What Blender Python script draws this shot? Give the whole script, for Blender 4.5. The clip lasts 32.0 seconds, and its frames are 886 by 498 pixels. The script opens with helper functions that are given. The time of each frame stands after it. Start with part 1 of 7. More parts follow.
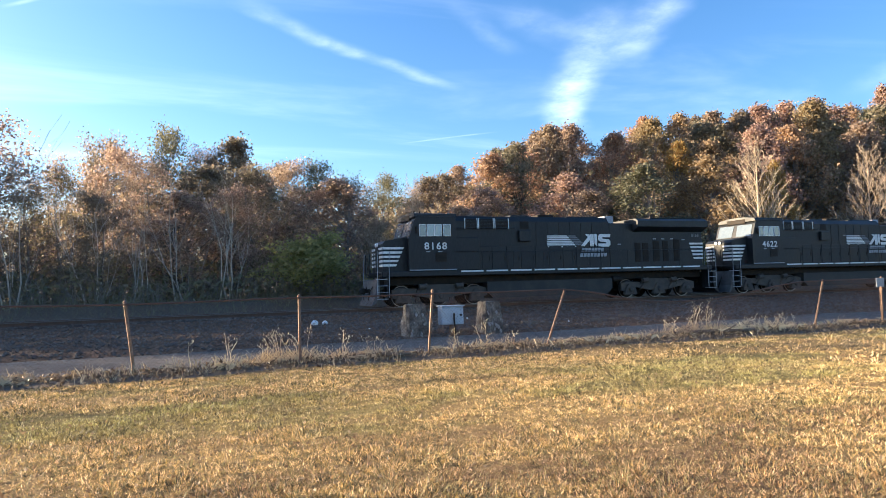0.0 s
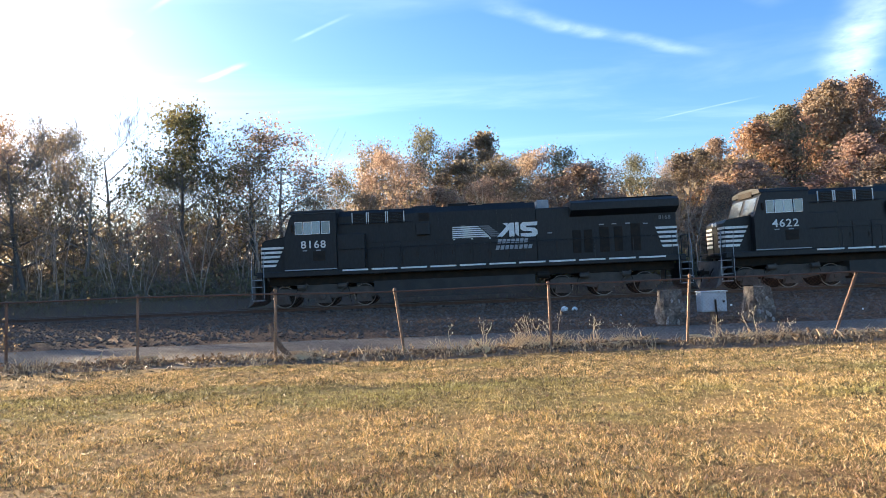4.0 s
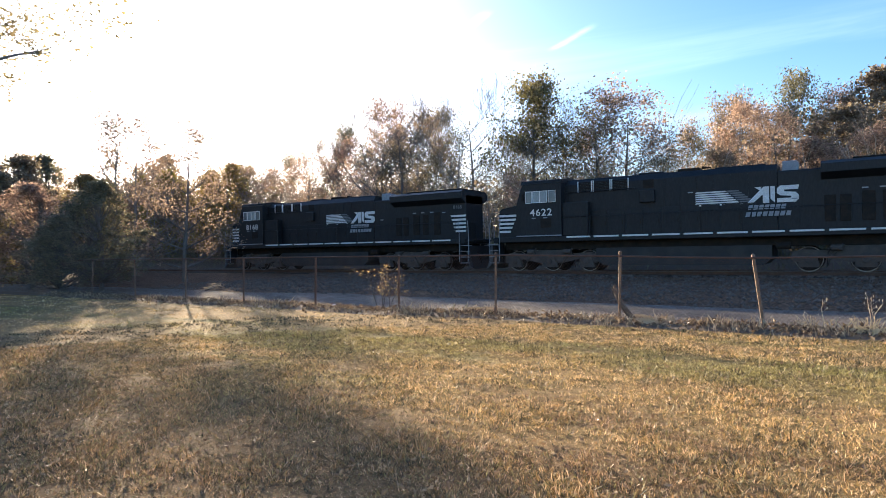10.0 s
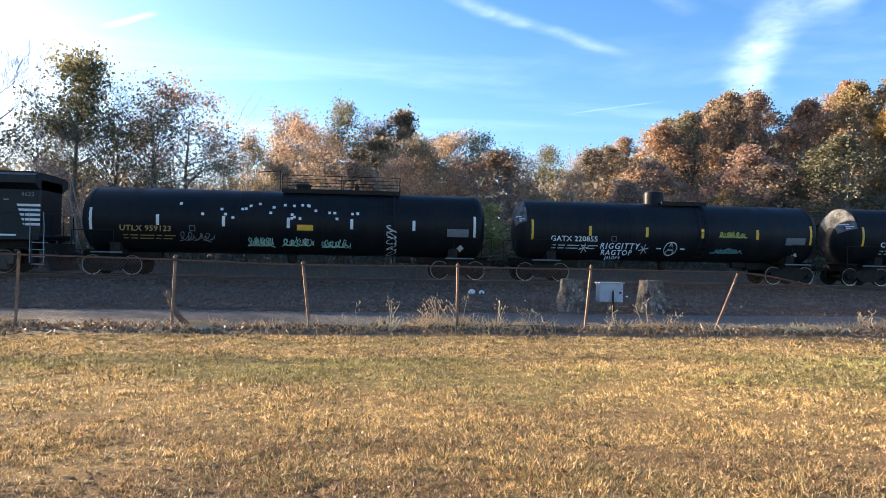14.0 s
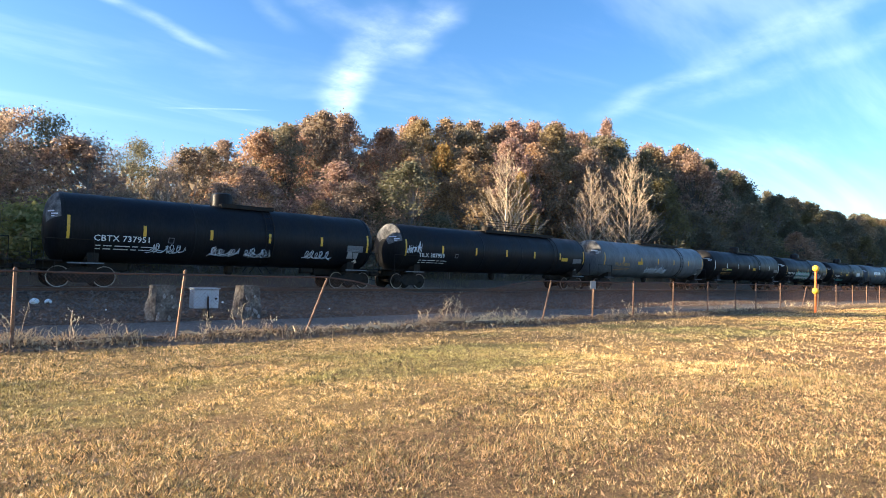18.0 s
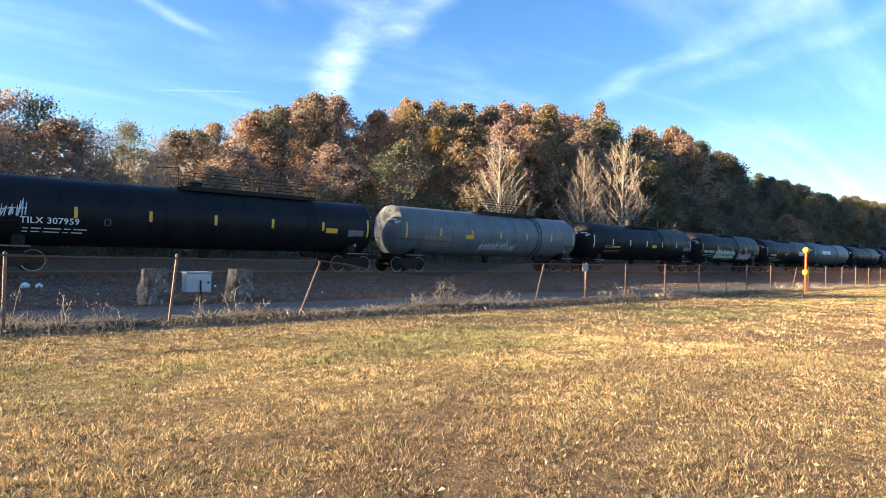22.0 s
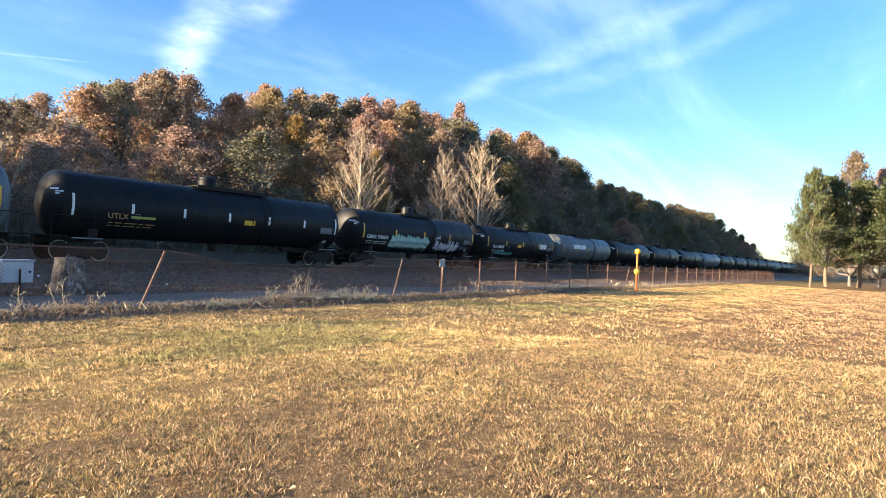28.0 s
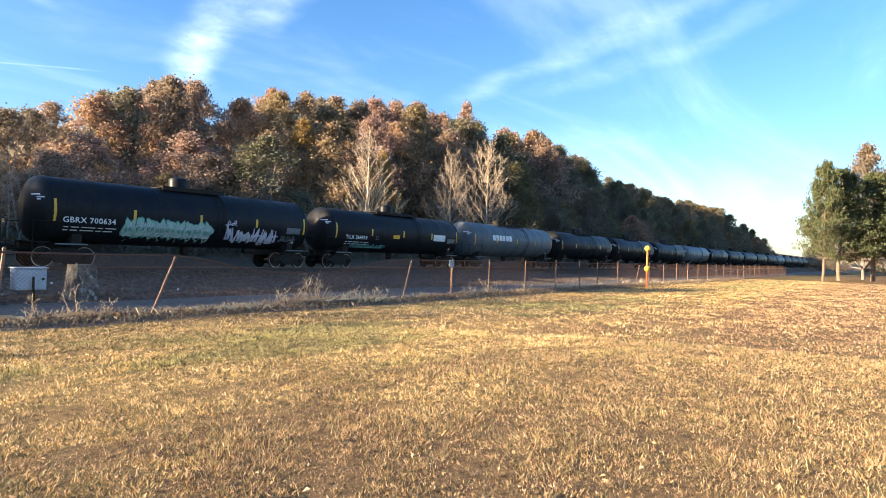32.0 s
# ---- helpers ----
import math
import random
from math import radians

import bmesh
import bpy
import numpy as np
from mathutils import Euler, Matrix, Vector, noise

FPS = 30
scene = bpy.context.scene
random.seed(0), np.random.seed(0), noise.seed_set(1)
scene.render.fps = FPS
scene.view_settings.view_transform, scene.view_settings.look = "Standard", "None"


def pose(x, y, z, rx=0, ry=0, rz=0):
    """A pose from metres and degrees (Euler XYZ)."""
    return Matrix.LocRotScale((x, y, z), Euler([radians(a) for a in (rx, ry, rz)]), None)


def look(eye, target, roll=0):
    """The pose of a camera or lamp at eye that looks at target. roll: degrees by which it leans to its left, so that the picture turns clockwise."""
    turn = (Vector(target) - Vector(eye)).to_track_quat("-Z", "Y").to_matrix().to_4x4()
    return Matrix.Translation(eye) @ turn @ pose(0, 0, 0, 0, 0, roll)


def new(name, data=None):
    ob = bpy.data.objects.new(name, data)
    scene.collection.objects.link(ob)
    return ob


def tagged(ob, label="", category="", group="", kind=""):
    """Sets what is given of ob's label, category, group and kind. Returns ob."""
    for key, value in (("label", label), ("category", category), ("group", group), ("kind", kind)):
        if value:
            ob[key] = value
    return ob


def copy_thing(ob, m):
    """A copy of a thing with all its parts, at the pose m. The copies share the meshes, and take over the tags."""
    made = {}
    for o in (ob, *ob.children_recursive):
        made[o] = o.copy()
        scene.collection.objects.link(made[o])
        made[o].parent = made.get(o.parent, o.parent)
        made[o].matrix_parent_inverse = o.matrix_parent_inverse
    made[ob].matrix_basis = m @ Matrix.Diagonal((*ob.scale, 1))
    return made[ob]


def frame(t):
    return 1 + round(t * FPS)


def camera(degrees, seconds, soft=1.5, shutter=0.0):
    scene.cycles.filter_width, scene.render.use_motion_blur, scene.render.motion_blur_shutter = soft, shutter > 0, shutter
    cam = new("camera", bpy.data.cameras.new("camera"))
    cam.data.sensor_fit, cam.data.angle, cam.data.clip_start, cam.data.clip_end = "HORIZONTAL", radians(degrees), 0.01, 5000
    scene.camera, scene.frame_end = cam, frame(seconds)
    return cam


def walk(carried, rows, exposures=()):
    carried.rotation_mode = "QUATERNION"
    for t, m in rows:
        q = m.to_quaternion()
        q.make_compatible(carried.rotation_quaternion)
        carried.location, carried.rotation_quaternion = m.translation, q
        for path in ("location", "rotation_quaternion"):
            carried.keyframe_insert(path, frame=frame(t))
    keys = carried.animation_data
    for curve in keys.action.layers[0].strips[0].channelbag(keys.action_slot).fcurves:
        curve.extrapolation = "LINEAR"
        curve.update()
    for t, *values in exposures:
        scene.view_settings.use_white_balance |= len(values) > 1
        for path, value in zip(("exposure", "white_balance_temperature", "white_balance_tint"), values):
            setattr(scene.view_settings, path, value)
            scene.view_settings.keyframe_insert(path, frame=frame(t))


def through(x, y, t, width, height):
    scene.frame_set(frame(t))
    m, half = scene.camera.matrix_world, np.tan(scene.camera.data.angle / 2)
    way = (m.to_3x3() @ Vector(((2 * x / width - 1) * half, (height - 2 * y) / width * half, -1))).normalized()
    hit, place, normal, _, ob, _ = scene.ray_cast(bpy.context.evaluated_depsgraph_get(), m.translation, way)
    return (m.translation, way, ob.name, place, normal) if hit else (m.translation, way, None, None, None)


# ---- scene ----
cam = camera(70.67, 32.0, soft=0.7)
EYE = 1.6
# seconds, then the turn in degrees about x, y and z: the camera turns on one spot
TURNS = [
    (0.0, 93.06, 1.58, -20.08),
    (0.5, 93.19, 1.70, -18.81),
    (1.0, 93.15, 1.97, -17.40),
    (1.5, 92.93, 2.22, -15.36),
    (2.0, 92.64, 2.28, -12.49),
    (2.5, 92.52, 2.23, -8.77),
    (3.0, 92.49, 2.19, -5.23),
    (3.5, 92.56, 2.38, -1.30),
    (5.5, 92.49, 2.18, 12.83),
    (6.0, 92.57, 2.07, 16.79),
    (6.5, 92.68, 2.16, 20.70),
    (7.0, 92.87, 2.35, 24.10),
    (7.5, 93.13, 2.51, 26.94),
    (8.0, 93.03, 2.21, 29.12),
    (8.5, 92.42, 1.52, 31.07),
    (9.0, 91.57, 0.90, 33.40),
    (9.5, 90.47, 0.54, 34.64),
    (10.0, 90.09, 1.01, 33.25),
    (10.5, 90.06, 0.75, 27.91),
    (11.0, 90.22, 0.44, 19.56),
    (11.5, 90.46, -0.05, 9.89),
    (12.0, 90.51, -0.28, 1.42),
    (12.5, 90.59, -0.39, -3.93),
    (13.0, 90.69, -0.69, -6.13),
    (13.5, 90.56, -1.10, -5.70),
    (15.5, 90.82, -0.82, -8.23),
    (16.0, 90.92, -0.66, -15.15),
    (16.5, 91.04, -0.48, -24.13),
    (17.0, 91.15, -0.75, -32.16),
    (17.5, 91.48, -1.30, -38.10),
    (18.0, 91.96, -1.72, -41.49),
    (18.5, 92.09, -1.78, -42.83),
    (19.0, 91.73, -1.49, -43.22),
    (19.5, 91.36, -1.20, -43.06),
    (20.0, 91.07, -1.07, -42.84),
    (20.5, 90.82, -1.10, -42.55),
    (21.0, 90.71, -1.24, -42.41),
    (21.5, 90.60, -1.38, -42.37),
    (22.0, 90.42, -1.54, -42.13),
    (22.5, 90.32, -1.66, -41.69),
    (23.0, 90.28, -1.77, -41.17),
    (23.5, 90.31, -1.83, -40.95),
    (24.0, 90.39, -1.88, -41.55),
    (24.5, 90.62, -2.05, -43.94),
    (25.0, 90.95, -2.21, -47.58),
    (25.5, 91.18, -2.42, -51.21),
    (26.0, 91.23, -2.52, -54.05),
    (26.5, 91.06, -2.61, -55.45),
    (28.5, 90.26, -3.01, -54.72),
    (29.0, 90.24, -3.04, -54.43),
    (29.5, 90.22, -3.01, -54.10),
    (30.0, 90.21, -2.89, -53.80),
    (30.5, 90.26, -2.66, -53.50),
    (31.0, 90.24, -2.45, -53.13),
    (31.5, 90.27, -2.20, -53.13),
    (32.0, 90.41, -1.92, -54.17),
]
EXPOSE, WARM = 2.3, 6150
walk(cam, [(t, pose(0, 0, EYE, rx, ry, rz)) for t, rx, ry, rz in TURNS],
     exposures=[(0, EXPOSE, WARM, 10), (5, EXPOSE, WARM, 10), (7, EXPOSE - 0.1, WARM, 10), (9, EXPOSE - 0.15, WARM, 11), (10.3, EXPOSE - 0.15, WARM, 11), (12, EXPOSE, WARM, 10), (32, EXPOSE, WARM, 10)])

# ---- sky, sun ----
SUN_AZ, SUN_EL = -56.6, 12.5        # degrees from +y towards +x, and above the horizon
SUN_DIR = Vector((math.sin(radians(SUN_AZ)) * math.cos(radians(SUN_EL)), math.cos(radians(SUN_AZ)) * math.cos(radians(SUN_EL)), math.sin(radians(SUN_EL))))


def nd(tree, kind, **sets):
    n = tree.nodes.new(kind)
    for key, value in sets.items():
        if key in n.inputs:
            n.inputs[key].default_value = value
    return n


def math_node(tree, op, a, b=None, clamp=False):
    n = tree.nodes.new("ShaderNodeMath")
    n.operation, n.use_clamp = op, clamp
    for i, v in enumerate((a, b)):
        if v is None:
            continue
        if isinstance(v, (int, float)):
            n.inputs[i].default_value = v
        else:
            tree.links.new(v, n.inputs[i])
    return n.outputs[0]


def remap(tree, v, lo, hi, to_lo=0.0, to_hi=1.0):
    n = tree.nodes.new("ShaderNodeMapRange")
    n.interpolation_type = "SMOOTHSTEP"
    tree.links.new(v, n.inputs[0])
    for i, x in enumerate((lo, hi, to_lo, to_hi)):
        n.inputs[i + 1].default_value = x
    return n.outputs[0]


def mix_rgb(tree, fac, a, b, how="MIX"):
    n = tree.nodes.new("ShaderNodeMix")
    n.data_type, n.blend_type = "RGBA", how
    for sock, v in ((n.inputs[0], fac), (n.inputs[6], a), (n.inputs[7], b)):
        if isinstance(v, (int, float)):
            sock.default_value = v
        elif isinstance(v, tuple):
            sock.default_value = (*v[:3], 1)
        else:
            tree.links.new(v, sock)
    return n.outputs[2]


def make_world():
    w = bpy.data.worlds.new("sky")
    scene.world = w
    w.use_nodes = True
    t = w.node_tree
    t.nodes.clear()
    out, bg = t.nodes.new("ShaderNodeOutputWorld"), t.nodes.new("ShaderNodeBackground")
    sky = t.nodes.new("ShaderNodeTexSky")
    sky.sky_type, sky.sun_disc = "NISHITA", False
    sky.sun_elevation, sky.sun_rotation = radians(SUN_EL), radians(SUN_AZ)
    sky.altitude, sky.air_density, sky.dust_density, sky.ozone_density = 100, 1.0, 0.8, 2.5
    co = t.nodes.new("ShaderNodeTexCoord")
    sep = t.nodes.new("ShaderNodeSeparateXYZ")
    t.links.new(co.outputs["Generated"], sep.inputs[0])
    # a flat layer of high cloud: the direction divided by its height
    den = math_node(t, "ADD", math_node(t, "MAXIMUM", sep.outputs[2], 0.0), 0.12)
    u, v = math_node(t, "DIVIDE", sep.outputs[0], den), math_node(t, "DIVIDE", sep.outputs[1], den)
    comb = t.nodes.new("ShaderNodeCombineXYZ")
    t.links.new(u, comb.inputs[0]), t.links.new(v, comb.inputs[1])
    warp = nd(t, "ShaderNodeTexNoise", Scale=2.2, Detail=4, Roughness=0.55)
    fine = nd(t, "ShaderNodeTexNoise", Scale=7.0, Detail=5, Roughness=0.6)
    t.links.new(comb.outputs[0], warp.inputs["Vector"]), t.links.new(comb.outputs[0], fine.inputs["Vector"])
    wsep = t.nodes.new("ShaderNodeSeparateColor")
    t.links.new(warp.outputs["Color"], wsep.inputs[0])

    def streak(u0, v0, u1, v1, width, strength, wobble):
        """One wisp of cirrus or vapour trail from one place of the layer to another."""
        pu = math_node(t, "ADD", u, math_node(t, "MULTIPLY", math_node(t, "SUBTRACT", wsep.outputs[0], 0.5), wobble))
        pv = math_node(t, "ADD", v, math_node(t, "MULTIPLY", math_node(t, "SUBTRACT", wsep.outputs[1], 0.5), wobble))
        ln = math.hypot(u1 - u0, v1 - v0)
        du, dv = (u1 - u0) / ln, (v1 - v0) / ln
        along = math_node(t, "ADD", math_node(t, "MULTIPLY", pu, du / ln), math_node(t, "SUBTRACT", math_node(t, "MULTIPLY", pv, dv / ln), (u0 * du + v0 * dv) / ln))
        across = math_node(t, "ADD", math_node(t, "MULTIPLY", pu, -dv), math_node(t, "SUBTRACT", math_node(t, "MULTIPLY", pv, du), -u0 * dv + v0 * du))
        body = remap(t, math_node(t, "ABSOLUTE", across), 0.0, width, 1.0, 0.0)
        ends = math_node(t, "MULTIPLY", remap(t, along, -0.25, 0.25), remap(t, along, 0.75, 1.25, 1.0, 0.0))
        torn = remap(t, fine.outputs[0], 0.3, 0.7, 0.35, 1.0)
        return math_node(t, "MULTIPLY", math_node(t, "MULTIPLY", body, ends), math_node(t, "MULTIPLY", torn, strength))

    mp = t.nodes.new("ShaderNodeMapping")
    mp.inputs["Rotation"].default_value = (0, 0, radians(-62))
    mp.inputs["Scale"].default_value = (0.45, 1.6, 1)
    t.links.new(comb.outputs[0], mp.inputs[0])
    n1 = nd(t, "ShaderNodeTexNoise", Scale=1.1, Detail=6, Roughness=0.55, Distortion=0.7)
    t.links.new(mp.outputs[0], n1.inputs["Vector"])
    wisp = math_node(t, "MULTIPLY", remap(t, n1.outputs[0], 0.45, 0.85), 0.36)
    for row in ((0.10, 1.73, 0.30, 1.89, 0.055, 0.3, 0.12), (0.30, 1.89, 0.46, 1.96, 0.06, 0.42, 0.12), (0.46, 1.96, 0.80, 2.09, 0.05, 0.3, 0.12),
                (1.44, 2.33, 1.19, 1.86, 0.13, 0.75, 0.2), (1.19, 1.86, 1.03, 1.5, 0.13, 0.4, 0.25), (1.27, 1.74, 1.16, 1.34, 0.11, 0.5, 0.25), (0.9, 1.78, 0.66, 1.6, 0.06, 0.14, 0.15), (1.1, 1.72, 0.82, 1.56, 0.1, 0.2, 0.2),
                (2.22, 1.52, 2.03, 0.96, 0.12, 0.24, 0.2), (2.03, 0.96, 1.83, 0.36, 0.12, 0.26, 0.2), (2.32, 1.2, 2.15, 0.53, 0.13, 0.16, 0.2), (2.15, 0.53, 1.94, 0.22, 0.1, 0.16, 0.2), (0.86, 2.72, 1.14, 2.52, 0.015, 0.25, 0.02),
                (-0.33, 1.77, -0.49, 1.87, 0.012, 0.35, 0.02), (-0.69, 1.55, -0.83, 1.64, 0.014, 0.3, 0.02), (-0.88, 2.09, -0.72, 2.01, 0.025, 0.7, 0.04), (-0.96, 1.73, -1.1, 1.81, 0.03, 0.6, 0.08)):
        wisp = math_node(t, "ADD", wisp, streak(*row))
    # the bright haze round the sun
    dot = t.nodes.new("ShaderNodeVectorMath")
    dot.operation = "DOT_PRODUCT"
    t.links.new(co.outputs["Generated"], dot.inputs[0])
    dot.inputs[1].default_value = SUN_DIR
    near = math_node(t, "MAXIMUM", dot.outputs["Value"], 0.0)
    glow = math_node(t, "ADD", math_node(t, "MULTIPLY", math_node(t, "POWER", near, 16.0), 4.4), math_node(t, "MULTIPLY", math_node(t, "POWER", near, 120.0), 45.0))
    cloud = math_node(t, "MULTIPLY", wisp, 3.2)
    rich = t.nodes.new("ShaderNodeHueSaturation")
    rich.inputs["Saturation"].default_value = 1.2
    t.links.new(sky.outputs[0], rich.inputs["Color"])
    add = mix_rgb(t, 1.0, rich.outputs[0], (1.0, 0.965, 1.04), "MULTIPLY")
    vm = t.nodes.new("ShaderNodeVectorMath")
    vm.operation = "SCALE"
    vm.inputs[0].default_value = (1.0, 0.97, 0.93)
    t.links.new(math_node(t, "ADD", glow, cloud), vm.inputs["Scale"])
    total = mix_rgb(t, 1.0, add, vm.outputs[0], "ADD")
    t.links.new(total, bg.inputs[0])
    bg.inputs[1].default_value = 0.067
    t.links.new(bg.outputs[0], out.inputs[0])


make_world()
sun_data = bpy.data.lights.new("sun", "SUN")
sun_data.energy, sun_data.angle, sun_data.color = 5.0, radians(0.6), (1.0, 0.76, 0.48)
sun = new("sun", sun_data)
sun.matrix_world = look((-60, 40, 30), Vector((-60, 40, 30)) - SUN_DIR)


# ---- materials ----
def material(name, colour, rough=0.7, metal=0.0, second=None, scale=4.0, amount=0.5, fine=40.0, bump=0.15, vary=0.0, streak=None, gloss=0.5, speck=0.2):
    """A surface in two scales of noise: colour to second in patches, a fine grain, relief, and a shift from object to object."""
    m = bpy.data.materials.new(name)
    m.use_nodes = True
    t = m.node_tree
    b = t.nodes["Principled BSDF"]
    co = t.nodes.new("ShaderNodeTexCoord")
    src = co.outputs["Object"]
    if streak:
        mp = t.nodes.new("ShaderNodeMapping")
        mp.inputs["Scale"].default_value = streak
        t.links.new(src, mp.inputs[0])
        src = mp.outputs[0]
    second = second or tuple(c * 0.6 for c in colour)
    big = nd(t, "ShaderNodeTexNoise", Scale=scale, Detail=5, Roughness=0.6)
    small = nd(t, "ShaderNodeTexNoise", Scale=fine, Detail=3, Roughness=0.6)
    t.links.new(src, big.inputs["Vector"]), t.links.new(src, small.inputs["Vector"])
    fac = math_node(t, "MULTIPLY", remap(t, big.outputs[0], 0.35, 0.68), amount)
    col = mix_rgb(t, fac, colour, second)
    grain = remap(t, small.outputs[0], 0.25 + 0.1 * speck, 0.75 - 0.1 * speck, 1 - 1.1 * speck, 1 + speck)
    hsv = t.nodes.new("ShaderNodeHueSaturation")
    t.links.new(col, hsv.inputs["Color"])
    if vary:
        info = t.nodes.new("ShaderNodeObjectInfo")
        shift = remap(t, info.outputs["Random"], 0, 1, 1 - vary, 1 + vary)
        t.links.new(math_node(t, "MULTIPLY", grain, shift), hsv.inputs["Value"])
        hue = math_node(t, "ADD", 0.5, math_node(t, "MULTIPLY", math_node(t, "SUBTRACT", info.outputs["Random"], 0.5), vary * 0.08))
        t.links.new(hue, hsv.inputs["Hue"])
    else:
        t.links.new(grain, hsv.inputs["Value"])
    t.links.new(hsv.outputs[0], b.inputs["Base Color"])
    t.links.new(remap(t, big.outputs[0], 0.3, 0.7, max(0.02, rough - 0.1), min(1, rough + 0.1)), b.inputs["Roughness"])
    b.inputs["Metallic"].default_value = metal
    b.inputs["Specular IOR Level"].default_value = gloss
    if bump:
        bp = t.nodes.new("ShaderNodeBump")
        bp.inputs["Strength"].default_value, bp.inputs["Distance"].default_value = bump, 0.02
        t.links.new(small.outputs[0], bp.inputs["Height"])
        t.links.new(bp.outputs[0], b.inputs["Normal"])
    return m


def leaf_material(name, a, b_, c, through=0.5):
    """Leaves: each island of the mesh takes its own colour between three, each tree its own shift; light comes through."""
    m = bpy.data.materials.new(name)
    m.use_nodes = True
    t = m.node_tree
    t.nodes.clear()
    out = t.nodes.new("ShaderNodeOutputMaterial")
    geo, info = t.nodes.new("ShaderNodeNewGeometry"), t.nodes.new("ShaderNodeObjectInfo")
    ramp = t.nodes.new("ShaderNodeValToRGB")
    el = ramp.color_ramp.elements
    el[0].color, el[1].color = (*a, 1), (*c, 1)
    mid = el.new(0.5)
    mid.color = (*b_, 1)
    t.links.new(geo.outputs["Random Per Island"], ramp.inputs[0])
    hsv = t.nodes.new("ShaderNodeHueSaturation")
    t.links.new(ramp.outputs[0], hsv.inputs["Color"])
    t.links.new(remap(t, info.outputs["Random"], 0, 1, 0.49, 0.53), hsv.inputs["Hue"])
    t.links.new(remap(t, info.outputs["Random"], 0, 1, 1.15, 0.75), hsv.inputs["Value"])
    d, tr, mx = t.nodes.new("ShaderNodeBsdfPrincipled"), t.nodes.new("ShaderNodeBsdfTranslucent"), t.nodes.new("ShaderNodeMixShader")
    d.inputs["Roughness"].default_value = 0.6
    t.links.new(hsv.outputs[0], d.inputs["Base Color"]), t.links.new(hsv.outputs[0], tr.inputs["Color"])
    mx.inputs[0].default_value = through
    t.links.new(d.outputs[0], mx.inputs[1]), t.links.new(tr.outputs[0], mx.inputs[2])
    t.links.new(mx.outputs[0], out.inputs[0])
    return m


LOCO_BLACK = material("loco_black_paint", (0.012, 0.0145, 0.0175), 0.46, second=(0.027, 0.027, 0.027), scale=0.9, amount=0.7, fine=14, bump=0.05, gloss=0.3, streak=(1, 1, 0.35))
TANK_BLACK = material("tank_black_paint", (0.009, 0.0105, 0.014), 0.48, second=(0.018, 0.017, 0.016), gloss=0.15, scale=0.6, amount=0.8, fine=9, bump=0.05, vary=0.15, streak=(1.6, 1, 0.3))
TANK_GREY = material("tank_grey_paint", (0.135, 0.152, 0.162), 0.5, second=(0.105, 0.116, 0.12), gloss=0.3, scale=0.6, amount=0.8, fine=9, bump=0.05, vary=0.1, streak=(1.6, 1, 0.3))
STEEL_DARK = material("dark_grimy_steel", (0.016, 0.014, 0.012), 0.8, second=(0.04, 0.03, 0.022), gloss=0.25, scale=3, amount=0.8)
WHEEL_STEEL = material("worn_wheel_steel", (0.3, 0.28, 0.26), 0.35, 0.8, second=(0.12, 0.09, 0.07), scale=6)
RAIL_STEEL = material("worn_rail_steel", (0.16, 0.14, 0.13), 0.55, 0.5, second=(0.12, 0.09, 0.07), scale=3)
RAIL_RUST = material("rusty_rail_web", (0.12, 0.065, 0.04), 0.9, second=(0.06, 0.04, 0.03), scale=5)
TIE_WOOD = material("creosoted_tie_wood", (0.07, 0.055, 0.045), 0.95, second=(0.13, 0.11, 0.095), scale=3, fine=30, bump=0.6, vary=0.3, streak=(3, 0.5, 3))
WHITE_PAINT = material("white_paint", (0.78, 0.78, 0.76), 0.5, second=(0.55, 0.54, 0.5), scale=3, bump=0.03)
YELLOW_PAINT = material("yellow_reflective_paint", (0.82, 0.46, 0.04), 0.45, second=(0.5, 0.3, 0.04), scale=4, bump=0.03)
GREY_PAINT = material("weathered_grey_paint", (0.33, 0.35, 0.37), 0.6, second=(0.22, 0.23, 0.24), scale=3)
GLASS = material("dark_cab_glass", (0.12, 0.15, 0.17), 0.06, second=(0.16, 0.19, 0.2), bump=0.0, gloss=1.0)
GRAVEL = material("dark_ballast", (0.155, 0.095, 0.06), 0.95, gloss=0.08, second=(0.075, 0.05, 0.037), scale=1.2, fine=15, bump=1.0, speck=0.7)
# Dark crown strip: oil stain plus shade under the train put into colour.
OILY_SHADED = material("oil_stained_ballast", (0.06, 0.045, 0.036), 0.9, second=(0.03, 0.025, 0.022), gloss=0.1, scale=1.4, fine=15, bump=1.0, speck=0.7)
STONE = material("ballast_stone", (0.085, 0.062, 0.05), 0.9, second=(0.24, 0.2, 0.17), scale=2, fine=20, bump=0.5, vary=0.4)
ROAD = material("gravel_road", (0.175, 0.158, 0.138), 0.95, gloss=0.08, second=(0.12, 0.1, 0.085), scale=0.35, fine=18, bump=0.7, streak=(0.3, 1.2, 1), speck=0.5)
CONCRETE = material("weathered_concrete", (0.2, 0.175, 0.145), 0.92, second=(0.05, 0.042, 0.035), scale=3.0, fine=18, bump=1.0, amount=0.95, speck=0.45)
LIME_STAIN = material("white_lime_bloom", (0.36, 0.34, 0.31), 0.95, second=(0.16, 0.145, 0.125), scale=7, fine=30, bump=0.4)
BOX_PAINT = material("pale_blue_grey_paint", (0.46, 0.5, 0.54), 0.55, second=(0.34, 0.37, 0.4), scale=3)
POST_RUST = material("rusty_galvanised_post", (0.23, 0.15, 0.105), 0.7, 0.3, second=(0.13, 0.07, 0.045), scale=6, vary=0.25)
FENCE_WIRE = material("rusty_chain_link_wire", (0.105, 0.058, 0.042), 0.8, 0.2, second=(0.13, 0.085, 0.065), scale=1.5)
